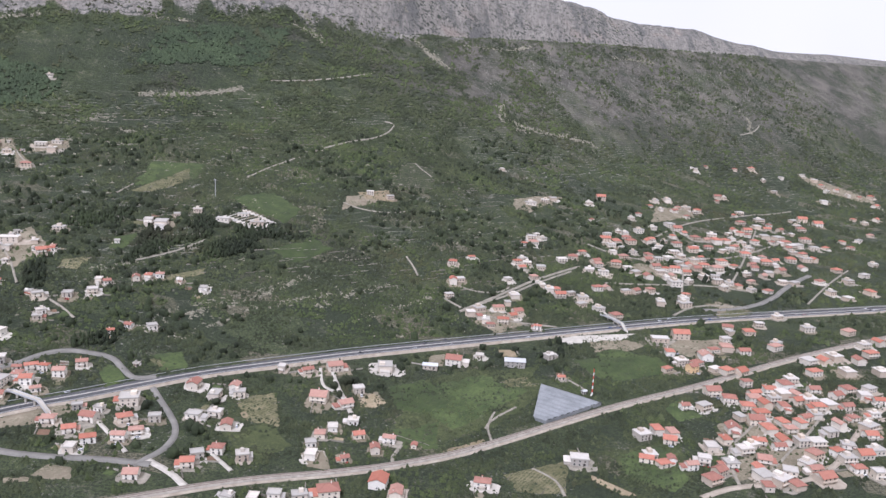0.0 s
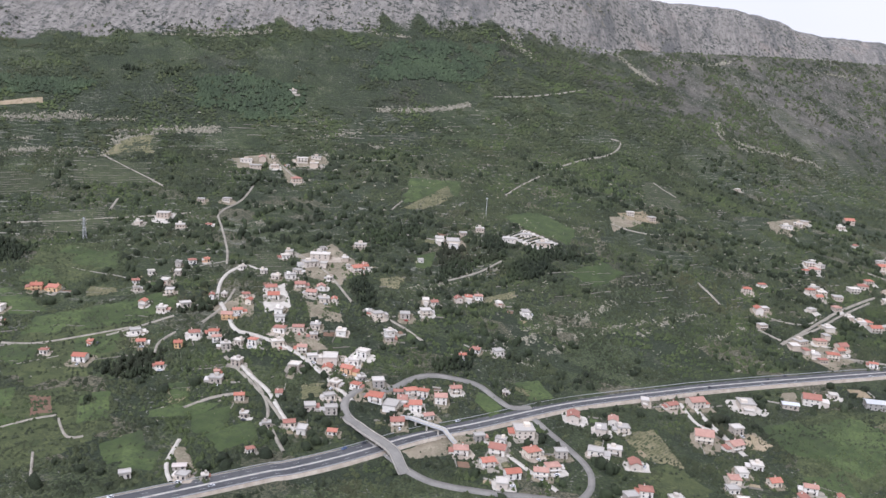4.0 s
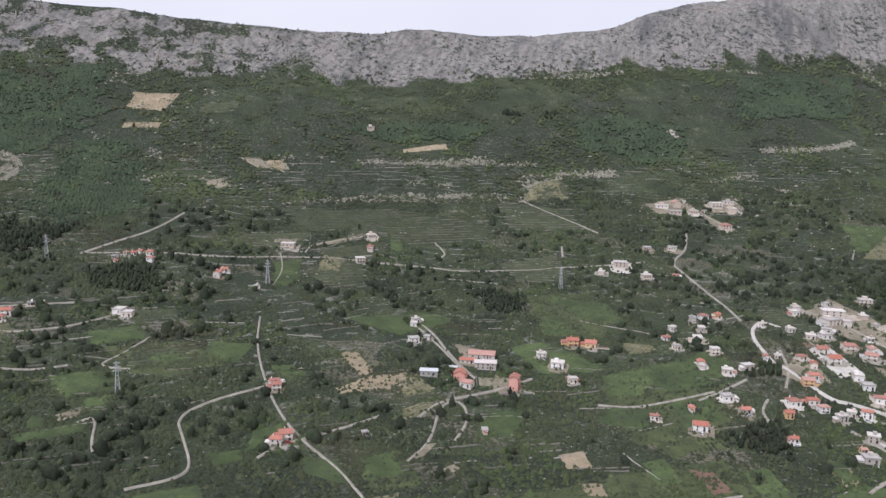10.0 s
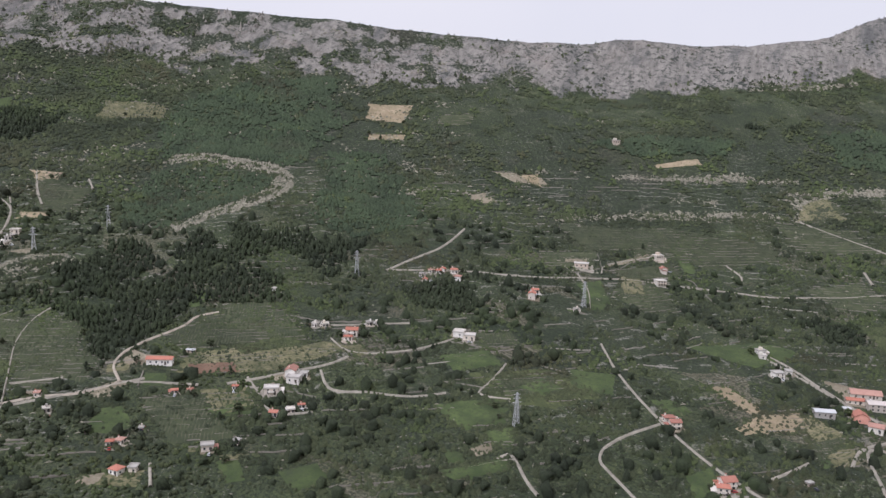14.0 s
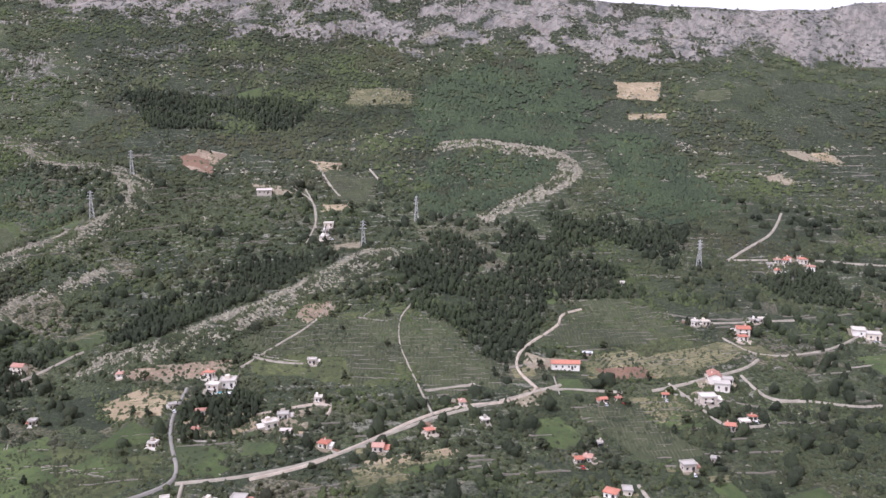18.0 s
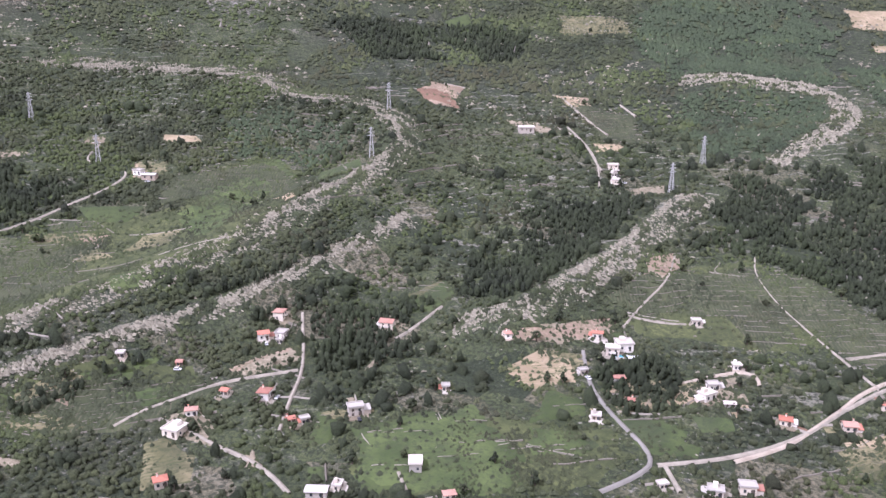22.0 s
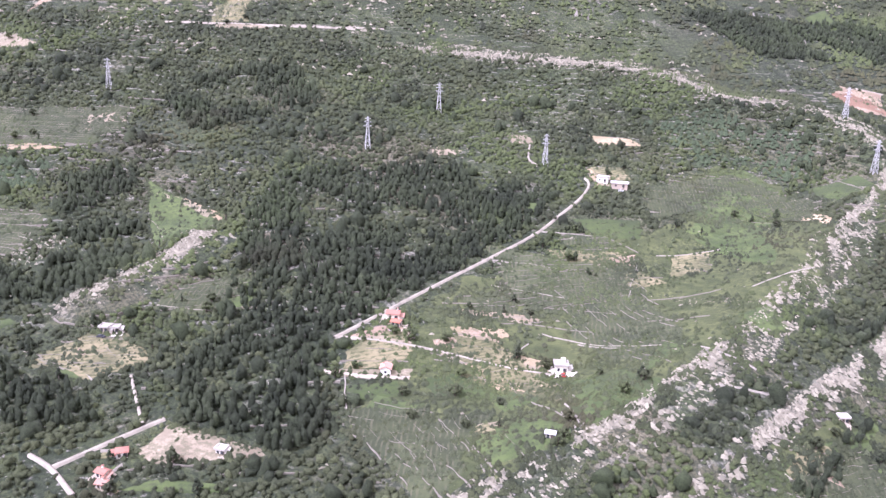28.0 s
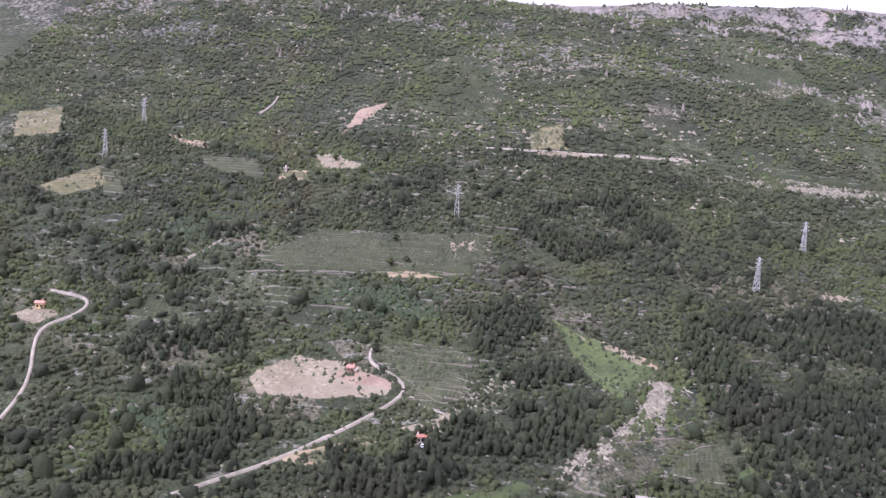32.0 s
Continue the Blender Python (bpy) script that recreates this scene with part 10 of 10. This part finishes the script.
def outcrops():
    cs, ss, ts = [], [], []
    # slabs and blocks along the ribs, in broken rows with gaps for bushes
    for tall, _, line in RIBS:
        p = rounded_line(line, 0.7)
        d = sideways(p)
        for middle, broad, share in ((0.5, 1.3, 8.0), (6.5 if tall > 8 else 3.5, 2.2, 3.4), (11.0, 1.6, 1.6 if tall > 8 else 0.0)):
            k = int(len(p) * share)
            i = RNG.integers(0, len(p), k)
            off = middle + RNG.normal(0, broad, k) + 2.0 * (layers(i * 0.7 / 14, i * 0.0, 33 + int(middle), 2) - 0.5)
            x, y = p[i, 0] + d[i, 0] * off, p[i, 1] + d[i, 1] * off
            keep = (layers((i * 0.7 + off * 1.6) / 5.5, off / 3.2, 31, 2) > (0.4 if middle < 1 else 0.52) - 0.1 * smooth((y - 180) / 60)) & (TAKEN[cells(x, y)] != 1)
            x, y, i = x[keep], y[keep], i[keep]
            r = 0.72 * RNG.uniform(0.35, 1.0, len(x)) ** 1.5 * (0.65 + layers(x / 14, y / 14, 37, 2)) * np.clip((y - 0.15 * x) / 420, 1.0, 1.9)
            cs.append(np.stack([x, y, ground_many(x, y) + r * 0.05], 1))
            ss.append(np.stack([r * RNG.uniform(1.0, 2.2, len(r)), r * RNG.uniform(0.6, 1.1, len(r)), r * RNG.uniform(0.5, 1.1, len(r))], 1))
            ts.append(np.arctan2(d[i, 1], d[i, 0]) + RNG.normal(0.5, 0.5, len(r)))
    for line in OUTCROPS:
        p = rounded_line(line, 0.7)
        d = sideways(p)
        k = len(p) * 5
        i = RNG.integers(0, len(p), k)
        off = RNG.normal(0, 1.8, k)
        x, y = p[i, 0] + d[i, 0] * off, p[i, 1] + d[i, 1] * off
        keep = (layers((i * 0.7 + off * 0.8) / 3.4, off / 2.2, 31, 2) > 0.48) & (TAKEN[cells(x, y)] != 1)
        x, y, i = x[keep], y[keep], i[keep]
        r = 0.6 * RNG.uniform(0.3, 1.0, len(x)) * (0.6 + layers(x / 14, y / 14, 37, 2)) * np.clip((y - 0.15 * x) / 420, 1.0, 2.4)
        cs.append(np.stack([x, y, ground_many(x, y) + r * 0.1], 1))
        ss.append(np.stack([r * RNG.uniform(0.9, 1.8, len(r)), r * RNG.uniform(0.5, 1.0, len(r)), r * RNG.uniform(0.4, 0.8, len(r))], 1))
        ts.append(np.arctan2(d[i, 1], d[i, 0]) + RNG.normal(0, 0.45, len(r)))
    # loose stones on the upper slope
    n = 26000
    u, v = RNG.uniform(-1500, -350, n), RNG.uniform(790, 1110, n)
    x, y = COS * u - SIN * v, SIN * u + COS * v
    keep = (layers(u / 45, v / 14, 66, 3) + 0.1 * smooth((-900 - u) / 200) + 0.08 * smooth((v - 880) / 120) > 0.63) & (layers(u / 7, v / 5, 64, 2) > 0.45)
    x, y = x[keep], y[keep]
    r = RNG.uniform(0.35, 1.0, len(x)) ** 1.3 * 1.25
    cs.append(np.stack([x, y, ground_many(x, y) + r * 0.4], 1))
    ss.append(np.stack([r * 1.6, r * 0.8, r * 0.9], 1))
    ts.append(RNG.normal(radians(30), 0.4, len(r)))
    # heaps of cleared stone between the plots
    n = 5200
    u, v = RNG.uniform(-1300, 420, n), RNG.uniform(420, 880, n)
    x, y = COS * u - SIN * v, SIN * u + COS * v
    keep = (layers(u / 70, v / 40, 68, 3) > 0.5) & (TAKEN[cells(x, y)] != 1)
    x, y = x[keep], y[keep]
    r = RNG.uniform(0.2, 0.55, len(x)) * np.clip((y - 0.15 * x) / 420, 1.0, 1.8)
    cs.append(np.stack([x, y, ground_many(x, y) + r * 0.6], 1))
    ss.append(np.stack([r * RNG.uniform(1.0, 3.4, len(r)), r * 0.8, r * 0.9], 1))
    ts.append(RNG.normal(radians(30), 0.5, len(r)))
    lumps("limestone_boulders", np.vstack(cs), np.vstack(ss), "ribstone", "pale limestone outcrops along the ribs of the hill", "rocks", False, 0.32, np.concatenate(ts), "dome")


def crags():
    """Broken rock over the mountain wall."""
    n = 26000
    u, v = RNG.uniform(-1350, 1150, n), RNG.uniform(900, 1215, n)
    x, y = COS * u - SIN * v, SIN * u + COS * v
    keep = rock_cover(x, y) * 1.15 > RNG.uniform(0.25, 1.0, n)
    keep &= layers(u / 16, v / 30, 81, 3) > 0.53 + 0.06 * smooth((-100 - u) / 200) * smooth((v - 1040) / 40)
    x, y, u = x[keep], y[keep], u[keep]
    r = RNG.uniform(0.4, 1.0, len(x)) ** 1.5 * (1.0 + 1.1 * smooth((-150 - u) / 300)) * (0.6 + layers(x / 40, y / 40, 3, 2))
    z = ground_many(x, y)
    lumps("mountain_crags", np.stack([x, y, z], 1), np.stack([r * 0.9, r * 1.5, r * RNG.uniform(1.0, 2.4, len(r))], 1), "boulder", "broken grey crags over the mountain wall", "rocks", False, 0.35, np.full(len(r), radians(30)), "dome")


def stone_walls():
    """Terrace walls that follow the contours."""
    rnd = random.Random(8)
    made, rest = 0, []
    while made < 620:
        u, v = rnd.uniform(-1330, 450), rnd.uniform(470, 880)
        x, y = COS * u - SIN * v, SIN * u + COS * v
        if grain(np.array([u / 130]), np.array([v / 90]), 61)[0] < 0.45:
            continue
        made += 1
        steps = rnd.randint(4, 8)
        line = []
        for _ in range(steps):
            if TAKEN[cells(x, y)] in (1, 3):
                break
            line.append((x, y))
            h = heights([x, x + 3, x], [y, y, y + 3])
            g = np.array([h[1] - h[0], h[2] - h[0]])
            g /= np.linalg.norm(g) + 1e-6
            x, y = x + g[1] * 3.2 + rnd.uniform(-0.4, 0.4), y - g[0] * 3.2 + rnd.uniform(-0.4, 0.4)
        if len(line) < 3:
            continue
        p = np.array(line)
        s, z, n = sideways(p), heights(p[:, 0], p[:, 1]), len(p)
        t, hh = 0.2, [0.5 + 0.25 * math.sin(3 * i + made) for i in range(n)]
        verts = [(*q, a - 0.5) for q, a in zip(p - s * t, z)] + [(*q, a + b) for q, a, b in zip(p - s * t * 0.8, z, hh)] + [(*q, a + b) for q, a, b in zip(p + s * t * 0.8, z, hh)] + [(*q, a - 0.5) for q, a in zip(p + s * t, z)]
        faces = [(k * n + i, k * n + i + 1, (k + 1) * n + i + 1, (k + 1) * n + i) for k in range(3) for i in range(n - 1)]
        if made < 300:
            tagged(new("dry_stone_wall", mesh_of("dry_stone_wall", verts, faces, "stone")), "low grey dry stone terrace wall on the slope", "wall", "terrace walls")
        else:
            rest.append((verts, faces))
    for kind, ring in FIELD_RINGS:
        if kind not in ("terrace", "dry"):
            continue
        c = ring.mean(0)
        h = heights([c[0], c[0] + 6, c[0]], [c[1], c[1], c[1] + 6])
        g = np.array([h[1] - h[0], h[2] - h[0]])
        g /= np.linalg.norm(g) + 1e-6
        along = np.array([g[1], -g[0]])
        size = np.abs(ring - c).max() * 1.4
        gap = {"terrace": 3.6, "dry": 6.0, "meadow": 11.0}[kind]
        for k in np.arange(-size, size, gap):
            run = [c + g * k + along * t + g * rnd.uniform(-0.35, 0.35) for t in np.arange(-size, size, 2.5)]
            pieces = [[]]
            run = np.array(run)
            for q, within in zip(run, inside(run[:, 0], run[:, 1], ring)):
                if within and rnd.random() < 0.74:
                    pieces[-1].append(q)
                else:
                    pieces.append([])
            for piece in pieces:
                if len(piece) > 2:
                    q = np.array(piece)
                    d, z, n = sideways(q), heights(q[:, 0], q[:, 1]), len(q)
                    verts = [(*e, f - 0.4) for e, f in zip(q - d * 0.25, z)] + [(*e, f + 0.55) for e, f in zip(q, z)] + [(*e, f - 0.4) for e, f in zip(q + d * 0.25, z)]
                    rest.append((verts, [(m * n + i, m * n + i + 1, (m + 1) * n + i + 1, (m + 1) * n + i) for m in range(2) for i in range(n - 1)]))
    tagged(new("terrace_walls", mesh_of("terrace_walls", *joined(*rest), "stone")), "many low grey terrace walls across the slope", "wall", kind="stuff")


def build_tree(k):
    """A single tree: tapered trunk, limbs and a crown of many leaf clumps."""
    rnd = np.random.default_rng(40 + k)
    base = tagged(new("tree", None), ("dark green oak tree", "young pale green tree", "broad dark pine tree", "slender dark cypress")[k] + " standing among scrub", "tree", "single trees")
    tall, wide = ((3.4, 1.7), (2.6, 1.3), (4.2, 1.8), (4.4, 0.7))[k]
    bars = [beam_data((0, 0, -0.6), (0.1, 0, tall * 0.45), 0.3), beam_data((0.1, 0, tall * 0.45), (0.0, 0.1, tall * 0.8), 0.16)]
    for a in range(4):
        t = a * math.pi / 2 + 0.4
        bars.append(beam_data((0.08, 0, tall * 0.4), (wide * 0.6 * math.cos(t), wide * 0.6 * math.sin(t), tall * 0.68), 0.09))
    part("trunk", mesh_of("trunk", *joined(*bars), "trunk"), base)
    verts, faces = [], []
    for _ in range(22):
        a, f = rnd.uniform(0, 2 * math.pi), rnd.uniform(0, 1)
        r = wide * (math.sin(math.pi * (0.12 + 0.8 * f)) if k < 2 else 1.05 - f) * rnd.uniform(0.3, 1.0)
        c = np.array([r * math.cos(a), r * math.sin(a), tall * (0.3 + 0.68 * f)])
        size = wide * rnd.uniform(0.2, 0.38) * (1.0 if k < 3 else 1.5)
        shape = ICO_V * rnd.uniform(0.6, 1.25, (len(ICO_V), 1)) * size + c
        faces += [tuple(int(i) + len(verts) for i in q) for q in ICO_F]
        verts += [tuple(p) for p in shape]
    part("crown", mesh_of("crown", verts, faces, "olive" if k == 1 else "pine" if k > 1 else "scrub", False), base)
    return base


def single_trees():
    """Trees that stand alone by houses, lanes and field corners."""
    rnd = random.Random(77)
    spots = []
    for x, y, w in HOMES:
        if x < -420 and rnd.random() < 0.8:
            t, d = rnd.uniform(0, 2 * math.pi), w * rnd.uniform(0.8, 1.2) + 1
            spots.append((x + d * math.cos(t), y + d * math.sin(t)))
    for kind, ring in FIELD_RINGS:
        if ring[0][0] < -650 and len(ring) > 4:
            spots += [tuple(ring[rnd.randrange(len(ring))]) for _ in range(2)]
    made = {}
    for x, y in spots[:280]:
        if TAKEN[cells(x, y)] == 1:
            continue
        k, size = rnd.choice((0, 0, 0, 1, 2, 2, 3)), rnd.uniform(0.7, 1.1)
        m = pose(x, y, ground_z(x, y), 0, 0, rnd.uniform(0, 360)) @ Matrix.Diagonal((size, size, size, 1))
        if k in made:
            copy_thing(made[k], m)
        else:
            made[k] = build_tree(k)
            made[k].matrix_basis = m


def growth():
    for ring in FORESTS:
        take_ring(ring, 3)
    # glades and ragged edges
    i, j = np.nonzero(TAKEN == 3)
    gx, gy = FREE_X + i * CELL, FREE_Y + j * CELL
    glade = layers(gx / 24, gy / 24, 73, 3) < 0.42
    TAKEN[i[glade], j[glade]] = 0
    # the ribs are bare but for the bushes between their stones
    for _, _, line in RIBS:
        p = rounded_line(line, 1.5)
        s = sideways(p)
        for off in np.arange(-1.5, 13.0, 1.5):
            q = cells(*(p + s * off).T)
            TAKEN[q] = np.where(TAKEN[q] == 1, 1, 4)
    # pines stand close in the woods
    n = 260000
    u, v = RNG.uniform(-1480, 250, n), RNG.uniform(380, 950, n)
    x, y = COS * u - SIN * v, SIN * u + COS * v
    keep = TAKEN[cells(x, y)] == 3
    x, y = x[keep], y[keep]
    order = RNG.permutation(len(x))
    x, y = x[order], y[order]
    far = {}
    pick = []
    for i, (a, b) in enumerate(zip(x, y)):
        c = (int(a // 1.8), int(b // 1.8))
        if c not in far:
            far[c] = 1
            pick.append(i)
    x, y = x[pick], y[pick]
    z = ground_many(x, y)
    r = RNG.uniform(0.6, 1.3, len(x)) * (0.75 + 0.5 * layers(x / 15, y / 15, 72, 2))
    h = r * RNG.uniform(1.4, 2.4, len(x))
    lumps("pine_wood", np.stack([x, y, z + h * 0.75], 1), np.stack([r, r, h], 1), "pine", "dense dark green pine wood on the slope", "trees", True, 0.4, None, True)
    top = RNG.uniform(0, 1, len(x)) < 0.8
    q = RNG.normal(0, 0.35, (len(x), 2))
    lumps("pine_tops", np.stack([x + q[:, 0], y + q[:, 1], z + h * 1.5], 1)[top], np.stack([r * 0.6, r * 0.6, h * 0.6], 1)[top], "pine", "pointed dark tops of the pine wood", "trees", True, 0.35, None, "dome")

    # broadleaf woods: a close fresh green canopy
    for ring in GREENWOODS:
        lo, hi = np.min(ring, 0), np.max(ring, 0)
        n = int((hi[0] - lo[0]) * (hi[1] - lo[1]) / 3.6)
        x, y = RNG.uniform(lo[0], hi[0], n), RNG.uniform(lo[1], hi[1], n)
        edge = (layers(x / 18, y / 18, 51, 3) - 0.5) * 36
        keep = inside(x + edge, y + edge, ring) & (TAKEN[cells(x, y)] == 0) & (layers(x / 9, y / 9, 52, 2) > 0.3)
        x, y = x[keep], y[keep]
        r = RNG.uniform(0.6, 1.6, len(x)) * np.clip((y - 0.15 * x) / 500, 1.0, 1.6)
        TAKEN[cells(x, y)] = 5
        lumps("green_wood", np.stack([x, y, ground_many(x, y) + r * 0.5], 1), np.stack([r, r, r * RNG.uniform(0.8, 1.2, len(r))], 1), "fresh", "close canopy of fresh green broadleaf trees", "trees", True, 0.4, None, "dome")

    # scrub and garden trees, thick near the flight path and thinner far off
    def scatter(name, u0, u1, v0, v1, count, low, high, material, label, seed, thin=0.44, grow=1.0, shell="bush"):
        u, v = RNG.uniform(u0, u1, count), RNG.uniform(v0, v1, count)
        x, y = COS * u - SIN * v, SIN * u + COS * v
        dense = layers(x / 60, y / 60, seed, 3) * 0.56 + layers(x / 12, y / 12, seed + 7, 2) * 0.44
        free = TAKEN[cells(x, y)]
        keep = (free == 0) & (dense > thin)
        x, y, dense = x[keep], y[keep], dense[keep]
        keep = rock_cover(x, y) < RNG.uniform(0.2, 1.1, len(x))
        x, y, dense = x[keep], y[keep], dense[keep]
        z = ground_many(x, y)
        r = RNG.uniform(low, high, len(x)) ** 1.0 * (0.7 + dense * 0.7)
        h = r * RNG.uniform(0.65, 1.15, len(x)) * grow
        lumps(name, np.stack([x, y, z + h * 0.45], 1), np.stack([r, r * RNG.uniform(0.75, 1.2, len(r)), h], 1), material, label, "shrubs", True, 0.5, None, shell)

    scatter("near_scrub", -1400, -500, 400, 820, 56000, 0.35, 1.15, "scrub", "dark green scrub oak and bushes", 11, 0.38)
    scatter("near_thicket", -1420, -780, 430, 830, 52000, 0.4, 1.25, "scrub", "thick dark green scrub and young oaks", 19, 0.4)
    scatter("village_scrub", -500, 480, 190, 820, 130000, 0.35, 1.3, "scrub", "dark green scrub and garden trees", 12, 0.4, 1.1, "dome")
    scatter("upper_thicket", -1500, -600, 820, 1120, 30000, 0.6, 1.7, "scrub", "dark green scrub on the upper slope", 23, 0.48, 1.0, "dome")
    scatter("upper_scrub", -1500, 700, 800, 1060, 60000, 0.7, 2.0, "scrub", "dark green scrub below the rock wall", 13, 0.49, 1.0, "dome")
    scatter("far_scrub", 300, 1300, 280, 1060, 36000, 0.8, 2.3, "scrub", "dark green scrub and garden trees", 14, 0.45, 1.0, "dome")
    scatter("pale_scrub", -1450, 450, 250, 950, 30000, 0.35, 1.2, "olive", "pale green broom and olive bushes", 15, 0.5, 1.0, "dome")
    scatter("tall_trees", -1450, 600, 330, 800, 14000, 1.0, 2.4, "pine", "tall dark trees among scrub", 16, 0.5, 1.3)
    scatter("cliff_scrub", -1300, 1100, 990, 1190, 16000, 0.6, 1.8, "scrub", "dark bushes rooted in the rock wall", 17, 0.48, 1.0, "dome")

    # hedges round the fields, bushes on the rocky ribs
    cs, ss = [], []
    for kind, ring in FIELD_RINGS:
        e = np.repeat(ring, 2, axis=0)
        e = (e + RNG.normal(0, 0.9, e.shape))[RNG.random(len(e)) < 0.55]
        r = RNG.uniform(0.35, 1.15, len(e))
        cs += list(np.stack([e[:, 0], e[:, 1], ground_many(e[:, 0], e[:, 1]) + r * 0.4], 1))
        ss += list(np.stack([r, r, r * 0.85], 1))
        if kind in ("sand", "earth2", "meadow", "dry", "pasture"):
            m = len(ring) * {"sand": 3, "pasture": 20}.get(kind, 2)
            f, i = RNG.uniform(0.1, 0.95, m) ** 0.5, RNG.integers(0, len(ring), m)
            e = ring.mean(0) + (ring[i] - ring.mean(0)) * f[:, None]
            e = e[(layers(e[:, 0] / 7, e[:, 1] / 7, 92, 2) > 0.55) & (TAKEN[cells(e[:, 0], e[:, 1])] != 1)]
            r = RNG.uniform(0.3, 0.85, len(e))
            cs += list(np.stack([e[:, 0], e[:, 1], ground_many(e[:, 0], e[:, 1]) + r * 0.5], 1))
            ss += list(np.stack([r, r, r * 0.85], 1))
    for x, y, w in HOMES:
        t = RNG.uniform(0, 2 * math.pi, 9)
        d = w * RNG.uniform(0.75, 1.5, 9)
        e = np.stack([x + np.cos(t) * d, y + np.sin(t) * d], 1)
        r = RNG.uniform(0.5, 1.4, 9)
        cs += list(np.stack([e[:, 0], e[:, 1], ground_many(e[:, 0], e[:, 1]) + r * 0.5], 1))
        ss += list(np.stack([r, r, r * RNG.uniform(0.8, 1.3, 9)], 1))
    for _, _, line in RIBS:
        q = rounded_line(line, 0.8)
        d = sideways(q)
        i = RNG.integers(0, len(q), len(q) * 8)
        off = RNG.uniform(-1.0, 14.0, len(i))
        bushy = layers((i * 0.8 + off * 1.6) / 5.5, off / 3.2, 31, 2) < np.where(off < 2, 0.42, 0.5)
        i, off = i[bushy], off[bushy]
        e = q[i] + d[i] * off[:, None]
        r = RNG.uniform(0.35, 1.15, len(i))
        cs += list(np.stack([e[:, 0], e[:, 1], ground_many(e[:, 0], e[:, 1]) + r * 0.4], 1))
        ss += list(np.stack([r, r, r * 0.85], 1))
    lumps("hedges", np.array(cs), np.array(ss), "scrub", "dark hedges and bushes along field edges and ribs", "shrubs", True, 0.4, None, "dome")

    # olive and fruit trees in rows
    cs, ss = [], []
    for kind, ring in FIELD_RINGS:
        if kind not in ("terrace", "dry", "tan", "pasture"):
            continue
        a, b = ring.min(0), ring.max(0)
        g = 3.6
        k = np.arange(int((b - a).max() * 2 / g))
        ii, jj = (q.ravel() for q in np.meshgrid(k, k))
        lean = radians(20 + 25 * layers(a[:1] / 90, a[1:] / 90, 44, 1)[0])
        ii, jj = ii * 0.62, jj * 1.15 + np.sin(ii * 0.3) * 0.25
        q = a + np.stack([math.cos(lean) * ii - math.sin(lean) * jj, math.sin(lean) * ii + math.cos(lean) * jj], 1) * g - np.array([0, 0.5]) * (b - a).max() * 0.2
        q = q + RNG.normal(0, 0.45, q.shape)
        m = inside(q[:, 0], q[:, 1], ring) & (RNG.random(len(q)) < {"terrace": 0.8, "pasture": 0.6}.get(kind, 0.28))
        m &= layers(q[:, 0] / 8, q[:, 1] / 8, 90, 2) > (0.44 if kind == "pasture" else 0.36)
        m &= TAKEN[cells(q[:, 0], q[:, 1])] != 1
        q = q[m]
        r = RNG.uniform(0.5, 1.15, len(q))
        cs += list(np.stack([q[:, 0], q[:, 1], ground_many(q[:, 0], q[:, 1]) + r * 0.6], 1))
        ss += list(np.stack([r, r, r * 0.85], 1))
    # groves on the open terraces
    for gx, gy, nx, ny, turn in GROVES:
        c, s = math.cos(radians(turn)), math.sin(radians(turn))
        for i in range(nx):
            for j in range(ny):
                q = (gx + (i * c - j * s) * 3.4 + RNG.normal(0, 0.35), gy + (i * s + j * c) * 3.4 + RNG.normal(0, 0.35))
                if TAKEN[cells(*q)] == 0:
                    r = RNG.uniform(0.7, 1.15)
                    cs.append((*q, ground_z(*q) + r * 0.6))
                    ss.append((r, r, r * 0.85))
    if cs:
        lumps("olive_groves", np.array(cs), np.array(ss), "olive", "grey green olive trees planted in rows", "trees", True, 0.35, None, "dome")


GROVES = [(-735, 262, 22, 14, 35), (-470, 470, 14, 10, 30), (-840, 130, 12, 9, 30), (-900, 190, 10, 10, 30), (-560, 330, 12, 8, 20)]


outcrops()
crags()
stone_walls()
growth()
single_trees()
